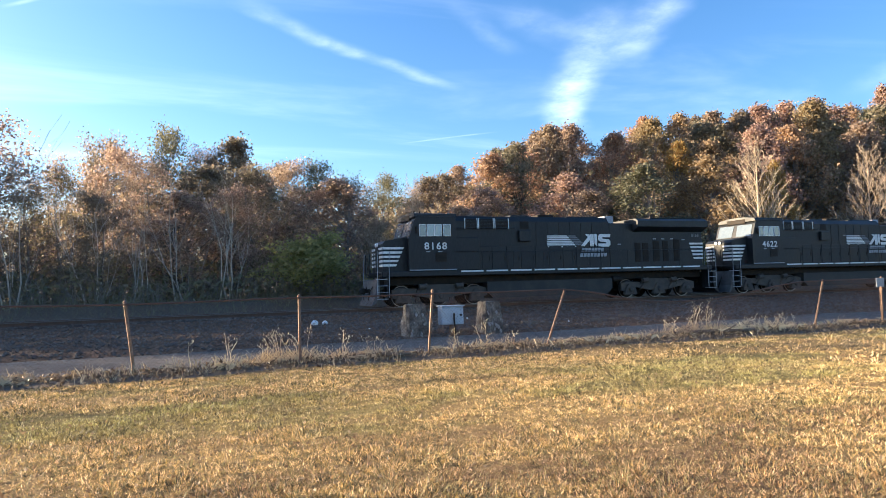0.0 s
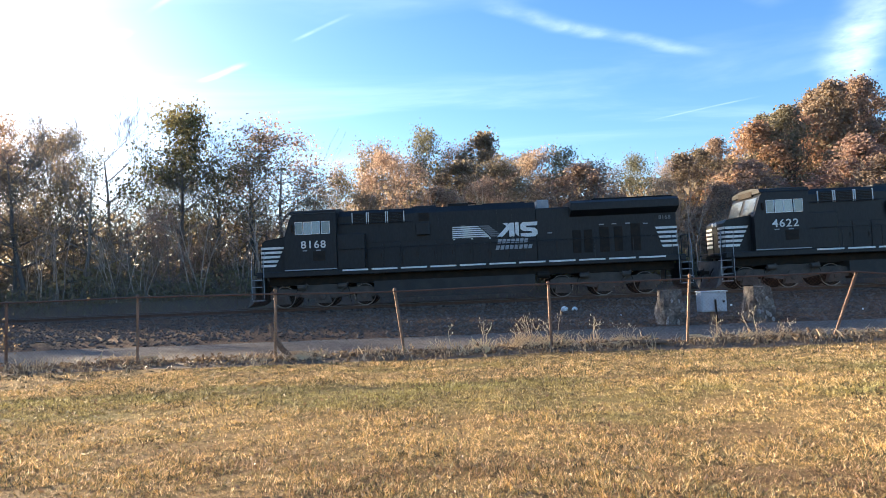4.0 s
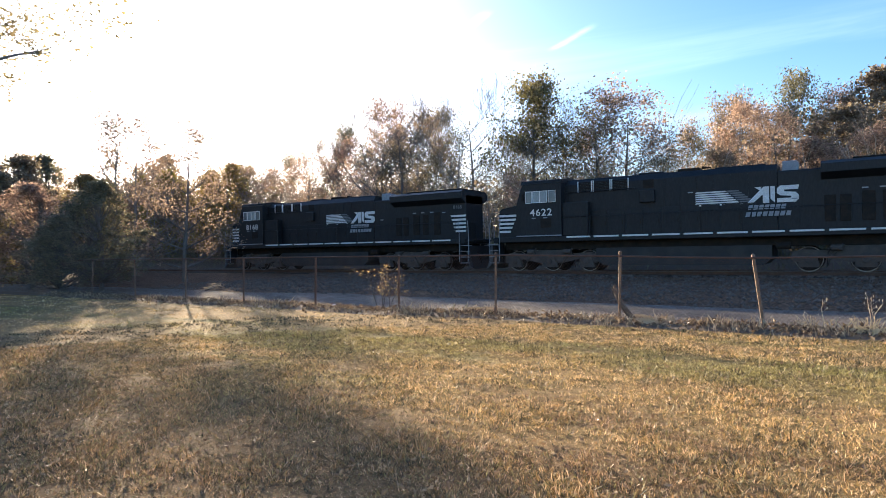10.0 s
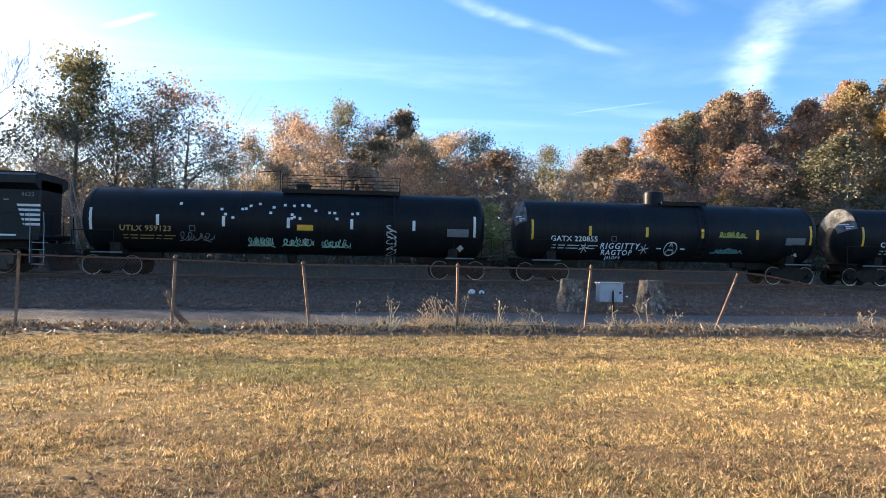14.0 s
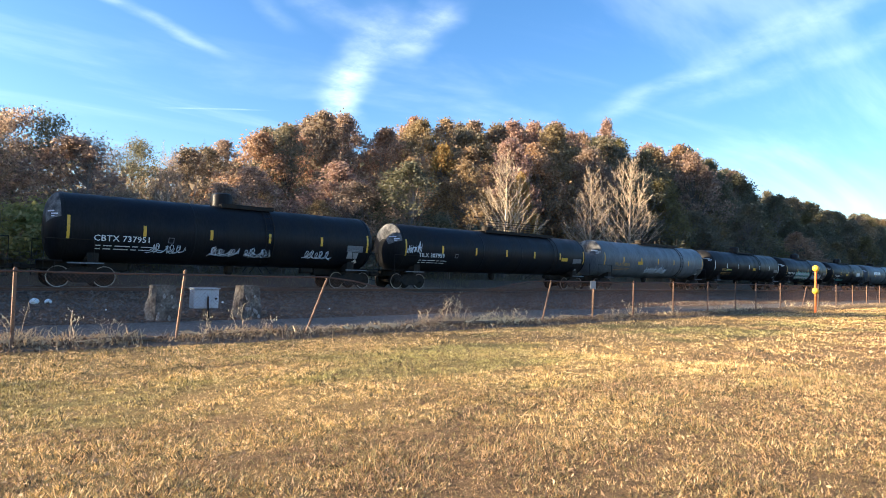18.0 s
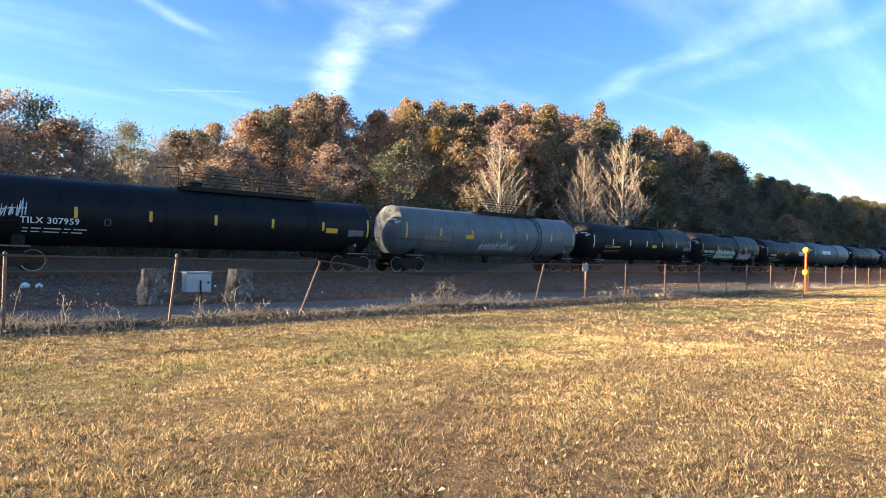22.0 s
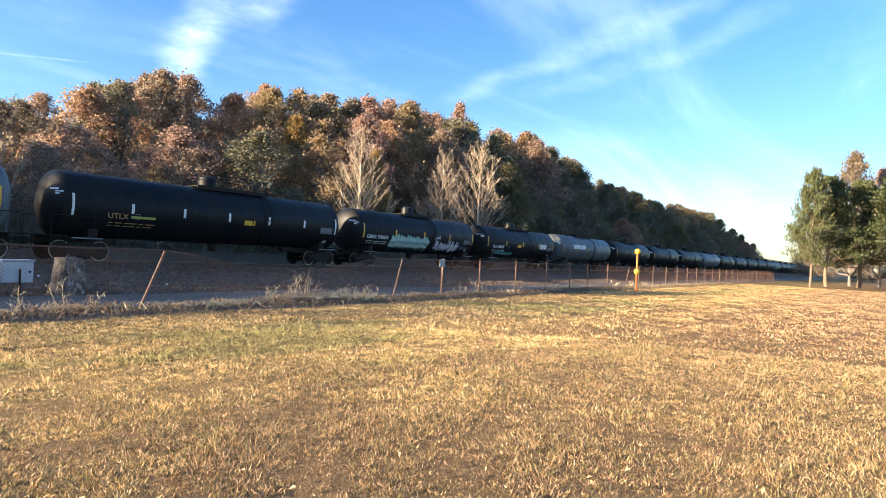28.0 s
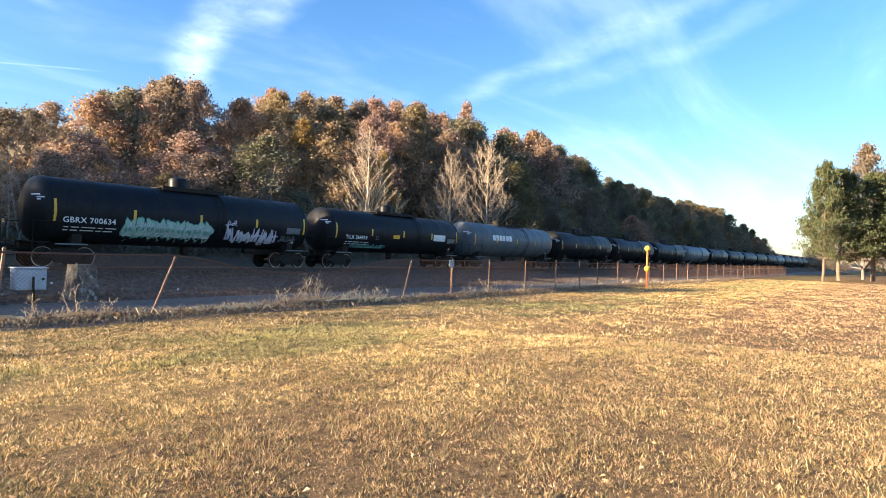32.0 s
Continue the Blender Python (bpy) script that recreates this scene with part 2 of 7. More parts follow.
BARK_GREY = material("grey_bark", (0.2, 0.18, 0.16), 0.95, second=(0.1, 0.085, 0.075), scale=3, fine=20, bump=0.7, vary=0.25, streak=(3, 3, 0.5))
BARK_THIN = material("thin_pale_stems", (0.42, 0.36, 0.29), 0.95, second=(0.24, 0.2, 0.16), scale=3, fine=20, bump=0.3, vary=0.2)
BARK_PALE = material("pale_bark", (0.46, 0.36, 0.26), 0.9, second=(0.28, 0.22, 0.16), scale=3, fine=20, bump=0.5, vary=0.2, streak=(3, 3, 0.5))
BARK_BROWN = material("brown_pine_bark", (0.2, 0.14, 0.1), 0.95, second=(0.1, 0.07, 0.05), scale=3, fine=15, bump=0.9, streak=(3, 3, 0.5))
ORANGE = material("orange_plastic", (0.85, 0.16, 0.03), 0.5, second=(0.7, 0.12, 0.02), scale=3, bump=0.02)
BAG_WHITE = material("white_plastic_bag", (0.82, 0.82, 0.8), 0.5, second=(0.65, 0.65, 0.63), scale=8)
DEAD_WEED = material("dry_weed_stalks", (0.68, 0.56, 0.37), 0.9, second=(0.48, 0.36, 0.21), scale=4, vary=0.2)
LOG_WOOD = material("dead_log_wood", (0.19, 0.14, 0.1), 0.95, second=(0.09, 0.07, 0.05), scale=4, fine=25, bump=0.8)
LEAF_ORANGE = leaf_material("orange_oak_leaves", (0.24, 0.145, 0.09), (0.37, 0.235, 0.145), (0.46, 0.33, 0.21))
LEAF_RED = leaf_material("red_brown_leaves", (0.21, 0.14, 0.11), (0.32, 0.215, 0.165), (0.41, 0.305, 0.225))
LEAF_GOLD = leaf_material("golden_leaves", (0.24, 0.15, 0.05), (0.38, 0.26, 0.08), (0.25, 0.22, 0.08))
LEAF_GREEN = leaf_material("late_green_leaves", (0.13, 0.105, 0.06), (0.22, 0.165, 0.085), (0.3, 0.24, 0.11), 0.62)
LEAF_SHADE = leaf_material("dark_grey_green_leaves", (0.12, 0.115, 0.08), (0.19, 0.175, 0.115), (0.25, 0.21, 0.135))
LEAF_PINE = leaf_material("pine_needles", (0.05, 0.065, 0.022), (0.085, 0.1, 0.035), (0.14, 0.135, 0.05), 0.3)
LEAF_DRY = leaf_material("fallen_dry_leaves", (0.16, 0.095, 0.055), (0.28, 0.18, 0.1), (0.42, 0.3, 0.18), 0.2)
LEAF_LIME = leaf_material("yellow_green_leaves", (0.24, 0.22, 0.08), (0.36, 0.32, 0.12), (0.44, 0.36, 0.15))
LEAF_MAUVE = leaf_material("faded_mauve_brown_leaves", (0.19, 0.135, 0.1), (0.3, 0.22, 0.165), (0.4, 0.31, 0.22), 0.62)
TWIG = material("grey_brown_twigs", (0.2, 0.165, 0.13), 0.95, second=(0.12, 0.09, 0.07), scale=2, bump=0)
LEAF_BRUSH = leaf_material("brown_brush_leaves", (0.19, 0.145, 0.095), (0.31, 0.24, 0.15), (0.24, 0.21, 0.115), 0.4)
LEAF_LITTER = leaf_material("dark_leaf_litter", (0.08, 0.056, 0.04), (0.17, 0.12, 0.08), (0.34, 0.255, 0.16), 0.2)


def lawn_material(name, blades=False):
    """Mown autumn lawn: straw gold with green drifts, reddish brown litter and painted-in near shade; its blades let
    light through.
    """
    m = bpy.data.materials.new(name)
    m.use_nodes = True
    t = m.node_tree
    b = t.nodes["Principled BSDF"]
    co = t.nodes.new("ShaderNodeTexCoord")
    mp = t.nodes.new("ShaderNodeMapping")
    mp.inputs["Scale"].default_value = (0.45, 1.0, 1.0)
    t.links.new(co.outputs["Object"], mp.inputs[0])
    green = nd(t, "ShaderNodeTexNoise", Scale=0.42, Detail=4, Roughness=0.6)
    brown = nd(t, "ShaderNodeTexNoise", Scale=0.9, Detail=5, Roughness=0.65)
    clump = nd(t, "ShaderNodeTexNoise", Scale=8, Detail=5, Roughness=0.72)
    grain = nd(t, "ShaderNodeTexNoise", Scale=60, Detail=3, Roughness=0.7)
    for n in (green, brown):
        t.links.new(mp.outputs[0], n.inputs["Vector"])
    for n in (clump, grain):
        t.links.new(co.outputs["Object"], n.inputs["Vector"])
    sep = t.nodes.new("ShaderNodeSeparateXYZ")
    t.links.new(co.outputs["Object"], sep.inputs[0])
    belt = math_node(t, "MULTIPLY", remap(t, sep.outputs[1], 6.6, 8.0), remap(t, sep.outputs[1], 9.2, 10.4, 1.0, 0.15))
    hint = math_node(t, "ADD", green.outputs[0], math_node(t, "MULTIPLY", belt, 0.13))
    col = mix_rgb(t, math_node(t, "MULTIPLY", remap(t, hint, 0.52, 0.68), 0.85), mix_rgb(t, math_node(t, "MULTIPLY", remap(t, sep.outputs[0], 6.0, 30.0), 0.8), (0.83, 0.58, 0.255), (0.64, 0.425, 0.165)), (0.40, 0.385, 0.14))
    # Brown noise patches, tree shade painted in towards low y, browner towards low x.
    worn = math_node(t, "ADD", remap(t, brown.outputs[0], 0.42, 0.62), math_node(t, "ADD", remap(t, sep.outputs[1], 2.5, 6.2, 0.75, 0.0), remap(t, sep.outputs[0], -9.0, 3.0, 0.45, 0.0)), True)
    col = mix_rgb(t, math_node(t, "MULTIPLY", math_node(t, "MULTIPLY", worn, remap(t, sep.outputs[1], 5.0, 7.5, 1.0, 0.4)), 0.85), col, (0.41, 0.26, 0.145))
    col = mix_rgb(t, math_node(t, "MULTIPLY", remap(t, clump.outputs[0], 0.5, 0.66), 0.5 if blades else 0.85), col, (0.12, 0.085, 0.04))
    hsv = t.nodes.new("ShaderNodeHueSaturation")
    t.links.new(col, hsv.inputs["Color"]), t.links.new(remap(t, grain.outputs[0], 0.25, 0.75, 0.6, 1.35), hsv.inputs["Value"])
    t.links.new(hsv.outputs[0], b.inputs["Base Color"])
    b.inputs["Roughness"].default_value = 0.95
    b.inputs["Specular IOR Level"].default_value = 0.08
    if blades:
        geo = t.nodes.new("ShaderNodeNewGeometry")
        t.links.new(remap(t, geo.outputs["Random Per Island"], 0, 1, 0.6, 1.5), hsv.inputs["Value"])
        t.links.new(remap(t, geo.outputs["Random Per Island"], 0, 1, 1.15, 0.8), hsv.inputs["Saturation"])
        tr, mx = t.nodes.new("ShaderNodeBsdfTranslucent"), t.nodes.new("ShaderNodeMixShader")
        t.links.new(hsv.outputs[0], tr.inputs["Color"])
        mx.inputs[0].default_value = 0.25
        t.links.new(b.outputs[0], mx.inputs[1]), t.links.new(tr.outputs[0], mx.inputs[2])
        t.links.new(mx.outputs[0], t.nodes["Material Output"].inputs[0])
        return m
    soil = mix_rgb(t, 0.68, hsv.outputs[0], (0.06, 0.043, 0.027))
    t.links.new(soil, b.inputs["Base Color"])
    bp = t.nodes.new("ShaderNodeBump")
    bp.inputs["Strength"].default_value, bp.inputs["Distance"].default_value = 0.9, 0.05
    t.links.new(math_node(t, "ADD", clump.outputs[0], math_node(t, "MULTIPLY", grain.outputs[0], 0.5)), bp.inputs["Height"])
    t.links.new(bp.outputs[0], b.inputs["Normal"])
    return m


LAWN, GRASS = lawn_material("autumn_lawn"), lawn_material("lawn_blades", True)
WEED_LEAF = leaf_material("dark_lawn_weeds", (0.035, 0.035, 0.018), (0.075, 0.065, 0.03), (0.14, 0.105, 0.05), 0.2)
THATCH = leaf_material("lawn_thatch", (0.12, 0.09, 0.045), (0.3, 0.22, 0.105), (0.52, 0.375, 0.18), 0.25)
WOOD_FLOOR = material("leafy_woodland_floor", (0.11, 0.08, 0.055), 0.95, second=(0.18, 0.125, 0.075), scale=0.8, fine=12, bump=1.0)


# ---- mesh code ----
class Geo:
    """Gathers vertices and faces of one mesh."""

    def __init__(self):
        self.v, self.f = [], []

    def add(self, verts, faces):
        k = len(self.v)
        self.v += [tuple(p) for p in verts]
        self.f += [tuple(i + k for i in f) for f in faces]
        return self

    def box(self, x0, x1, y0, y1, z0, z1, b=0.0, m=None):
        """A box, its edges cut at 45 degrees by b."""
        if b <= 0:
            p = [(x, y, z) for x in (x0, x1) for y in (y0, y1) for z in (z0, z1)]
            q = [(0, 1, 3, 2), (4, 6, 7, 5), (0, 4, 5, 1), (2, 3, 7, 6), (0, 2, 6, 4), (1, 5, 7, 3)]
        else:
            b = min(b, 0.49 * (x1 - x0), 0.49 * (y1 - y0), 0.49 * (z1 - z0))
            p, idx = [], {}
            for i, (x, sx) in enumerate(((x0, 1), (x1, -1))):
                for j, (y, sy) in enumerate(((y0, 1), (y1, -1))):
                    for k, (z, sz) in enumerate(((z0, 1), (z1, -1))):
                        for a in range(3):
                            idx[i, j, k, a] = len(p)
                            p.append((x + (0 if a == 0 else sx * b), y + (0 if a == 1 else sy * b), z + (0 if a == 2 else sz * b)))
            I = lambda i, j, k, a: idx[i, j, k, a]
            q = []
            for s in (0, 1):
                q.append([I(s, 0, 0, 0), I(s, 0, 1, 0), I(s, 1, 1, 0), I(s, 1, 0, 0)])
                q.append([I(0, s, 0, 1), I(1, s, 0, 1), I(1, s, 1, 1), I(0, s, 1, 1)])
                q.append([I(0, 0, s, 2), I(0, 1, s, 2), I(1, 1, s, 2), I(1, 0, s, 2)])
                for r in (0, 1):
                    q.append([I(0, s, r, 1), I(1, s, r, 1), I(1, s, r, 2), I(0, s, r, 2)])
                    q.append([I(s, 0, r, 0), I(s, 1, r, 0), I(s, 1, r, 2), I(s, 0, r, 2)])
                    q.append([I(s, r, 0, 0), I(s, r, 1, 0), I(s, r, 1, 1), I(s, r, 0, 1)])
            q += [[I(i, j, k, 0), I(i, j, k, 1), I(i, j, k, 2)] for i in (0, 1) for j in (0, 1) for k in (0, 1)]
        if m is not None:
            p = [m @ Vector(c) for c in p]
        return self.add(p, q)

    def tube(self, path, radii, n=6, cap=True):
        """A round bar along the points of path, with one radius or one for each point."""
        path = [Vector(p) for p in path]
        if isinstance(radii, (int, float)):
            radii = [radii] * len(path)
        rings, ref = [], None
        for i, p in enumerate(path):
            d = (path[min(i + 1, len(path) - 1)] - path[max(i - 1, 0)]).normalized()
            ref = ref if ref is not None and abs(ref.dot(d)) < 0.95 else (Vector((0, 0, 1)) if abs(d.z) < 0.9 else Vector((1, 0, 0)))
            u = (ref - d * ref.dot(d)).normalized()
            w = d.cross(u)
            ref = u
            rings.append([p + (u * math.cos(2 * math.pi * k / n) + w * math.sin(2 * math.pi * k / n)) * radii[i] for k in range(n)])
        v = [q for r in rings for q in r]
        f = [(i * n + k, i * n + (k + 1) % n, (i + 1) * n + (k + 1) % n, (i + 1) * n + k) for i in range(len(path) - 1) for k in range(n)]
        if cap:
            f += [tuple(range(n - 1, -1, -1)), tuple((len(path) - 1) * n + k for k in range(n))]
        return self.add(v, f)

    def lathe(self, profile, centre=(0, 0, 0), axis="x", n=24):
        """Turns (along, radius) pairs about an axis."""
        v, f = [], []
        for a, r in profile:
            for k in range(n):
                c, s = math.cos(2 * math.pi * k / n) * r, math.sin(2 * math.pi * k / n) * r
                p = {"x": (a, c, s), "y": (s, a, c), "z": (c, s, a)}[axis]
                v.append((p[0] + centre[0], p[1] + centre[1], p[2] + centre[2]))
        for i in range(len(profile) - 1):
            f += [(i * n + k, i * n + (k + 1) % n, (i + 1) * n + (k + 1) % n, (i + 1) * n + k) for k in range(n)]
        f += [tuple(range(n - 1, -1, -1)), tuple((len(profile) - 1) * n + k for k in range(n))]
        return self.add(v, f)

    def prism(self, outline, y0, y1):
        """An outline of (x, z) pairs, drawn out from y0 to y1."""
        n = len(outline)
        v = [(x, y0, z) for x, z in outline] + [(x, y1, z) for x, z in outline]
        f = [tuple(range(n)), tuple(range(2 * n - 1, n - 1, -1))] + [(k, k + n, (k + 1) % n + n, (k + 1) % n) for k in range(n)]
        return self.add(v, f)

    def mesh(self, name, smooth=False):
        me = bpy.data.meshes.new(name)
        me.from_pydata(self.v, [], self.f)
        me.validate()
        bm = bmesh.new()
        bm.from_mesh(me)
        if len(bm.faces) < 60000:
            bmesh.ops.recalc_face_normals(bm, faces=bm.faces)
        bm.to_mesh(me)
        bm.free()
        if smooth:
            me.polygons.foreach_set("use_smooth", [True] * len(me.polygons))
            me.set_sharp_from_angle(angle=radians(35))
        me.update()
        return me


def part(name, geo, mat, parent, label="", smooth=False):
    """One mesh object under a thing or a part. geo may be a mesh that alike parts share."""
    me = geo if isinstance(geo, bpy.types.Mesh) else geo.mesh(name, smooth)
    if not me.materials:
        me.materials.append(mat)
    ob = new(name, me)
    ob.parent = parent
    return tagged(ob, label) if label else ob


def thing(name, label, category, group="", kind="", at=None, geo=None, mat=None, smooth=False):
    """A top-level thing: an Empty at its base, or one mesh where geo is given."""
    ob = new(name, geo.mesh(name, smooth) if geo else None)
    if geo:
        ob.data.materials.append(mat)
    else:
        ob.empty_display_size = 0.3
    if at is not None:
        ob.matrix_basis = at if isinstance(at, Matrix) else Matrix.Translation(at)
    return tagged(ob, label, category, group, kind)


def lettering(name, text, size, mat, parent, x, y, z, wide=1.0, label="", spacing=1.0, lean=0.0):
    """Raised text in Blender's own font, upright, facing -y, its foot at x, y, z."""
    cu = bpy.data.curves.new(name, "FONT")
    cu.body, cu.size, cu.extrude, cu.space_character, cu.shear, cu.resolution_u = text, size, 0.004, spacing, lean, 2
    cu.offset = 0.012 * size
    tmp = new(name, cu)
    me = bpy.data.meshes.new_from_object(tmp.evaluated_get(bpy.context.evaluated_depsgraph_get()))
    bpy.data.objects.remove(tmp)
    me.transform(Matrix.Translation((x, y, z)) @ pose(0, 0, 0, 90) @ Matrix.Diagonal((wide, 1, 1, 1)))
    me.materials.clear()
    me.materials.append(mat)
    return part(name, me, mat, parent, label)


# ---- ground, road, track bed ----
TRACK_Y, RAIL_Z = 31.5, 0.41


def smooth(a, b, v):
    v = min(1.0, max(0.0, (v - a) / (b - a)))
    return v * v * (3 - 2 * v)


def ground_z(x, y):
    """The height of the ground: flat lawn, sunk gravel road, raised track bed, wooded hill beyond on the right."""
    n = noise.noise((x * 0.25, y * 0.25, 0.3))
    z = 0.03 * n * smooth(3, 6, abs(x) + abs(y))
    z += 0.10 * smooth(12.2, 12.9, y) * (1 - smooth(13.0, 13.8, y)) * (0.5 + 0.5 * noise.noise((x * 0.7, 3.1, 0)))
    z -= 0.10 * smooth(13.0, 14.2, y) * (1 - smooth(18, 20, y))
    z += 0.185 * smooth(26.5, 29.9, y) * (1 - smooth(33.4, 35.5, y)) + 0.85 * smooth(36.4, 37.8, y)
    z += 10.5 * smooth(2, 60, x) * smooth(44, 85, y) + 6.0 * smooth(58, 130, y) * (1 - smooth(2, 60, x))
    z += 0.25 * n * smooth(40, 48, y)
    return z


def edge(y, amp, f, seed):
    return lambda x: y + amp * noise.noise((x * f, seed, 0)) + 0.35 * amp * noise.noise((x * f * 5, seed + 9, 0))


LAWN_EDGE, ROAD_NEAR, ROAD_FAR, BED_FAR = edge(12.35, 0.35, 0.3, 1.0), edge(13.75, 0.3, 0.3, 4.0), edge(18.4, 0.5, 0.2, 7.0), edge(36.6, 0.5, 0.2, 11.0)
flat_far = lambda v: (lambda x: v)


def steps(lo, hi, fine_lo, fine_hi, fine, grow=1.35):
    """Sample places: fine between fine_lo and fine_hi, wider and wider outside."""
    out = [fine_lo + fine * i for i in range(int((fine_hi - fine_lo) / fine) + 1)]
    s, v = fine, out[-1]
    while v < hi:
        s *= grow
        v = min(hi, v + s)
        out.append(v)
    s, v = fine, out[0]
    while v > lo:
        s *= grow
        v = max(lo, v - s)
        out.insert(0, v)
    return out


def strip(name, near, far, rows, mat, label, category, xs):
    """A band of ground between two wavy edges, which it shares with its neighbours."""
    g = Geo()
    v = []
    for x in xs:
        a, b = near(x), far(x)
        for r in rows:
            y = a + (b - a) * r
            v.append((x, y, ground_z(x, y)))
    n = len(rows)
    f = [(i * n + j, (i + 1) * n + j, (i + 1) * n + j + 1, i * n + j + 1) for i in range(len(xs) - 1) for j in range(n - 1)]
    g.add(v, f)
    return thing(name, label, category, kind="structure", geo=g, mat=mat, smooth=True)


XS = steps(-900, 1500, -45, 90, 0.75)
lin = lambda n: [i / n for i in range(n + 1)]
lawn_rows = [0, 0.3, 0.55, 0.75, 0.88, 0.93] + [0.93 + 0.07 * i / 50 for i in range(1, 51)]
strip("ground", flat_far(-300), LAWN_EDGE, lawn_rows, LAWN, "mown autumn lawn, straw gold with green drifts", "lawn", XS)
strip("verge", LAWN_EDGE, ROAD_NEAR, lin(6), WOOD_FLOOR, "strip of dead leaves and soil along the fence", "ground", XS)
strip("road", ROAD_NEAR, ROAD_FAR, lin(10), ROAD, "pale compacted gravel service road", "road", XS)
CROWN_NEAR, CROWN_FAR = edge(29.7, 0.25, 0.4, 13.0), edge(33.2, 0.25, 0.4, 15.0)
strip("track_bed", ROAD_FAR, CROWN_NEAR, lin(26), GRAVEL, "dark stone ballast bed of the railway", "ballast", XS)
strip("track_crown", CROWN_NEAR, CROWN_FAR, lin(6), OILY_SHADED, "oil-stained ballast under the rails, darkened further for the train's shade", "ballast", XS)
strip("bank", CROWN_FAR, BED_FAR, lin(8), WOOD_FLOOR, "leafy soil bank behind the track", "ground", XS)
strip("woodland_floor", BED_FAR, flat_far(900), [0, 0.002, 0.005, 0.009, 0.014, 0.02, 0.027, 0.034, 0.042, 0.05, 0.06, 0.075, 0.1, 0.15, 0.25, 0.5, 1], WOOD_FLOOR, "woodland floor covered in fallen leaves", "ground", XS)


# ---- track ----
def rail_outline():
    return [(-0.075, 0), (0.075, 0), (0.075, 0.012), (0.012, 0.03), (0.01, 0.125), (0.036, 0.138), (0.036, 0.168), (0.028, 0.175), (-0.028, 0.175), (-0.036, 0.168), (-0.036, 0.138), (-0.01, 0.125), (-0.012, 0.03), (-0.075, 0.012)]


def build_track():
    track = thing("railway_track", "single railway track, polished rails on weathered wooden ties", "railway track", kind="structure", at=(0, TRACK_Y, RAIL_Z - 0.175))
    for s in (-1, 1):
        g = Geo()
        o = rail_outline()
        n = len(o)
        v = [(x, s * 0.755 + a, z) for x in (-420, 900) for a, z in o]
        g.add(v, [tuple(range(n)), tuple(range(2 * n - 1, n - 1, -1))] + [(k, (k + 1) % n, (k + 1) % n + n, k + n) for k in range(n)])
        rail = part("rail", g, RAIL_RUST, track, "rusty rail with a bright worn head")
        part("rail_head", Geo().box(-420, 900, s * 0.755 - 0.0385, s * 0.755 + 0.0385, 0.142, 0.1785, 0.006), RAIL_STEEL, rail, "polished running surface")
    me = Geo().box(-0.11, 0.11, -1.3, 1.3, -0.17, -0.004, 0.012).mesh("tie")
    plate = Geo().box(-0.1, 0.1, -0.16, 0.16, -0.004, 0.012).box(-0.05, -0.03, -0.11, -0.09, 0.012, 0.035).box(0.03, 0.05, 0.09, 0.11, 0.012, 0.035).mesh("tie_plate")
    for i in range(280):
        tie = part("tie", me, TIE_WOOD, track)
        tie.location = (-38 + 0.5 * i, random.uniform(-0.05, 0.05), random.uniform(-0.012, 0.0))
        tie.rotation_euler = (0, 0, random.uniform(-0.02, 0.02))
    far = Geo()
    for i in range(500):
        far.box(-38.5 - 0.5 * i - 0.11, -38.5 - 0.5 * i + 0.11, -1.3, 1.3, -0.17, -0.004)
        far.box(102 + 0.5 * i - 0.11, 102 + 0.5 * i + 0.11, -1.3, 1.3, -0.17, -0.004)
    tagged(part("distant_ties", far, TIE_WOOD, track), kind="stuff")


build_track()


# ---- fence ----
FENCE_Y = 12.95
#        foot x, top's shift in x, height
POSTS = [(-25.0, 0.05, 1.4), (-22.0, -0.05, 1.4), (-19.0, 0.04, 1.42), (-16.0, 0.0, 1.4), (-12.9, 0.03, 1.42), (-9.9, 0.02, 1.44), (-7.05, 0.03, 1.47), (-4.12, 0.05, 1.46),
         (-1.36, -0.2, 1.37), (1.62, 0.0, 1.38), (4.33, 0.16, 1.4), (7.12, 0.68, 1.31), (15.65, 0.55, 1.33), (18.5, 0.08, 1.36), (21.1, 0.03, 1.36), (24.1, 0.02, 1.37),
         (27.1, 0.05, 1.38), (29.9, 0.0, 1.4), (32.2, 0.06, 1.38), (35.3, 0.03, 1.4), (38.2, 0.9, 1.25), (41.0, 0.04, 1.4), (44.2, 0.0, 1.4), (47.4, 0.05, 1.4), (50.5, 0.0, 1.4),
         (53.6, 0.03, 1.4), (56.8, 0.0, 1.4), (60.0, 0.02, 1.4), (63.1, 0.0, 1.4), (66.3, 0.0, 1.4), (69.5, 0.03, 1.4), (72.7, 0.0, 1.4), (75.9, 0.0, 1.4), (79.1, 0.02, 1.4), (82.3, 0.0, 1.4), (85.5, 0.03, 1.4), (88.7, 0.0, 1.4), (91.9, 0.0, 1.4), (95.1, 0.02, 1.4), (98.3, 0.0, 1.4), (101.5, 0.0, 1.4), (104.7, 0.0, 1.4)]


def rail_height(x):
    """The fence's top line: level with the post tops, sagging where the fence has fallen."""
    z = 1.36
    z -= 0.42 * smooth(7.6, 10.8, x) * (1 - smooth(11.6, 15.8, x))
    return z + 0.03 * noise.noise((x * 0.4, 5, 0)) + 0.1 * smooth(-2, -7, x)


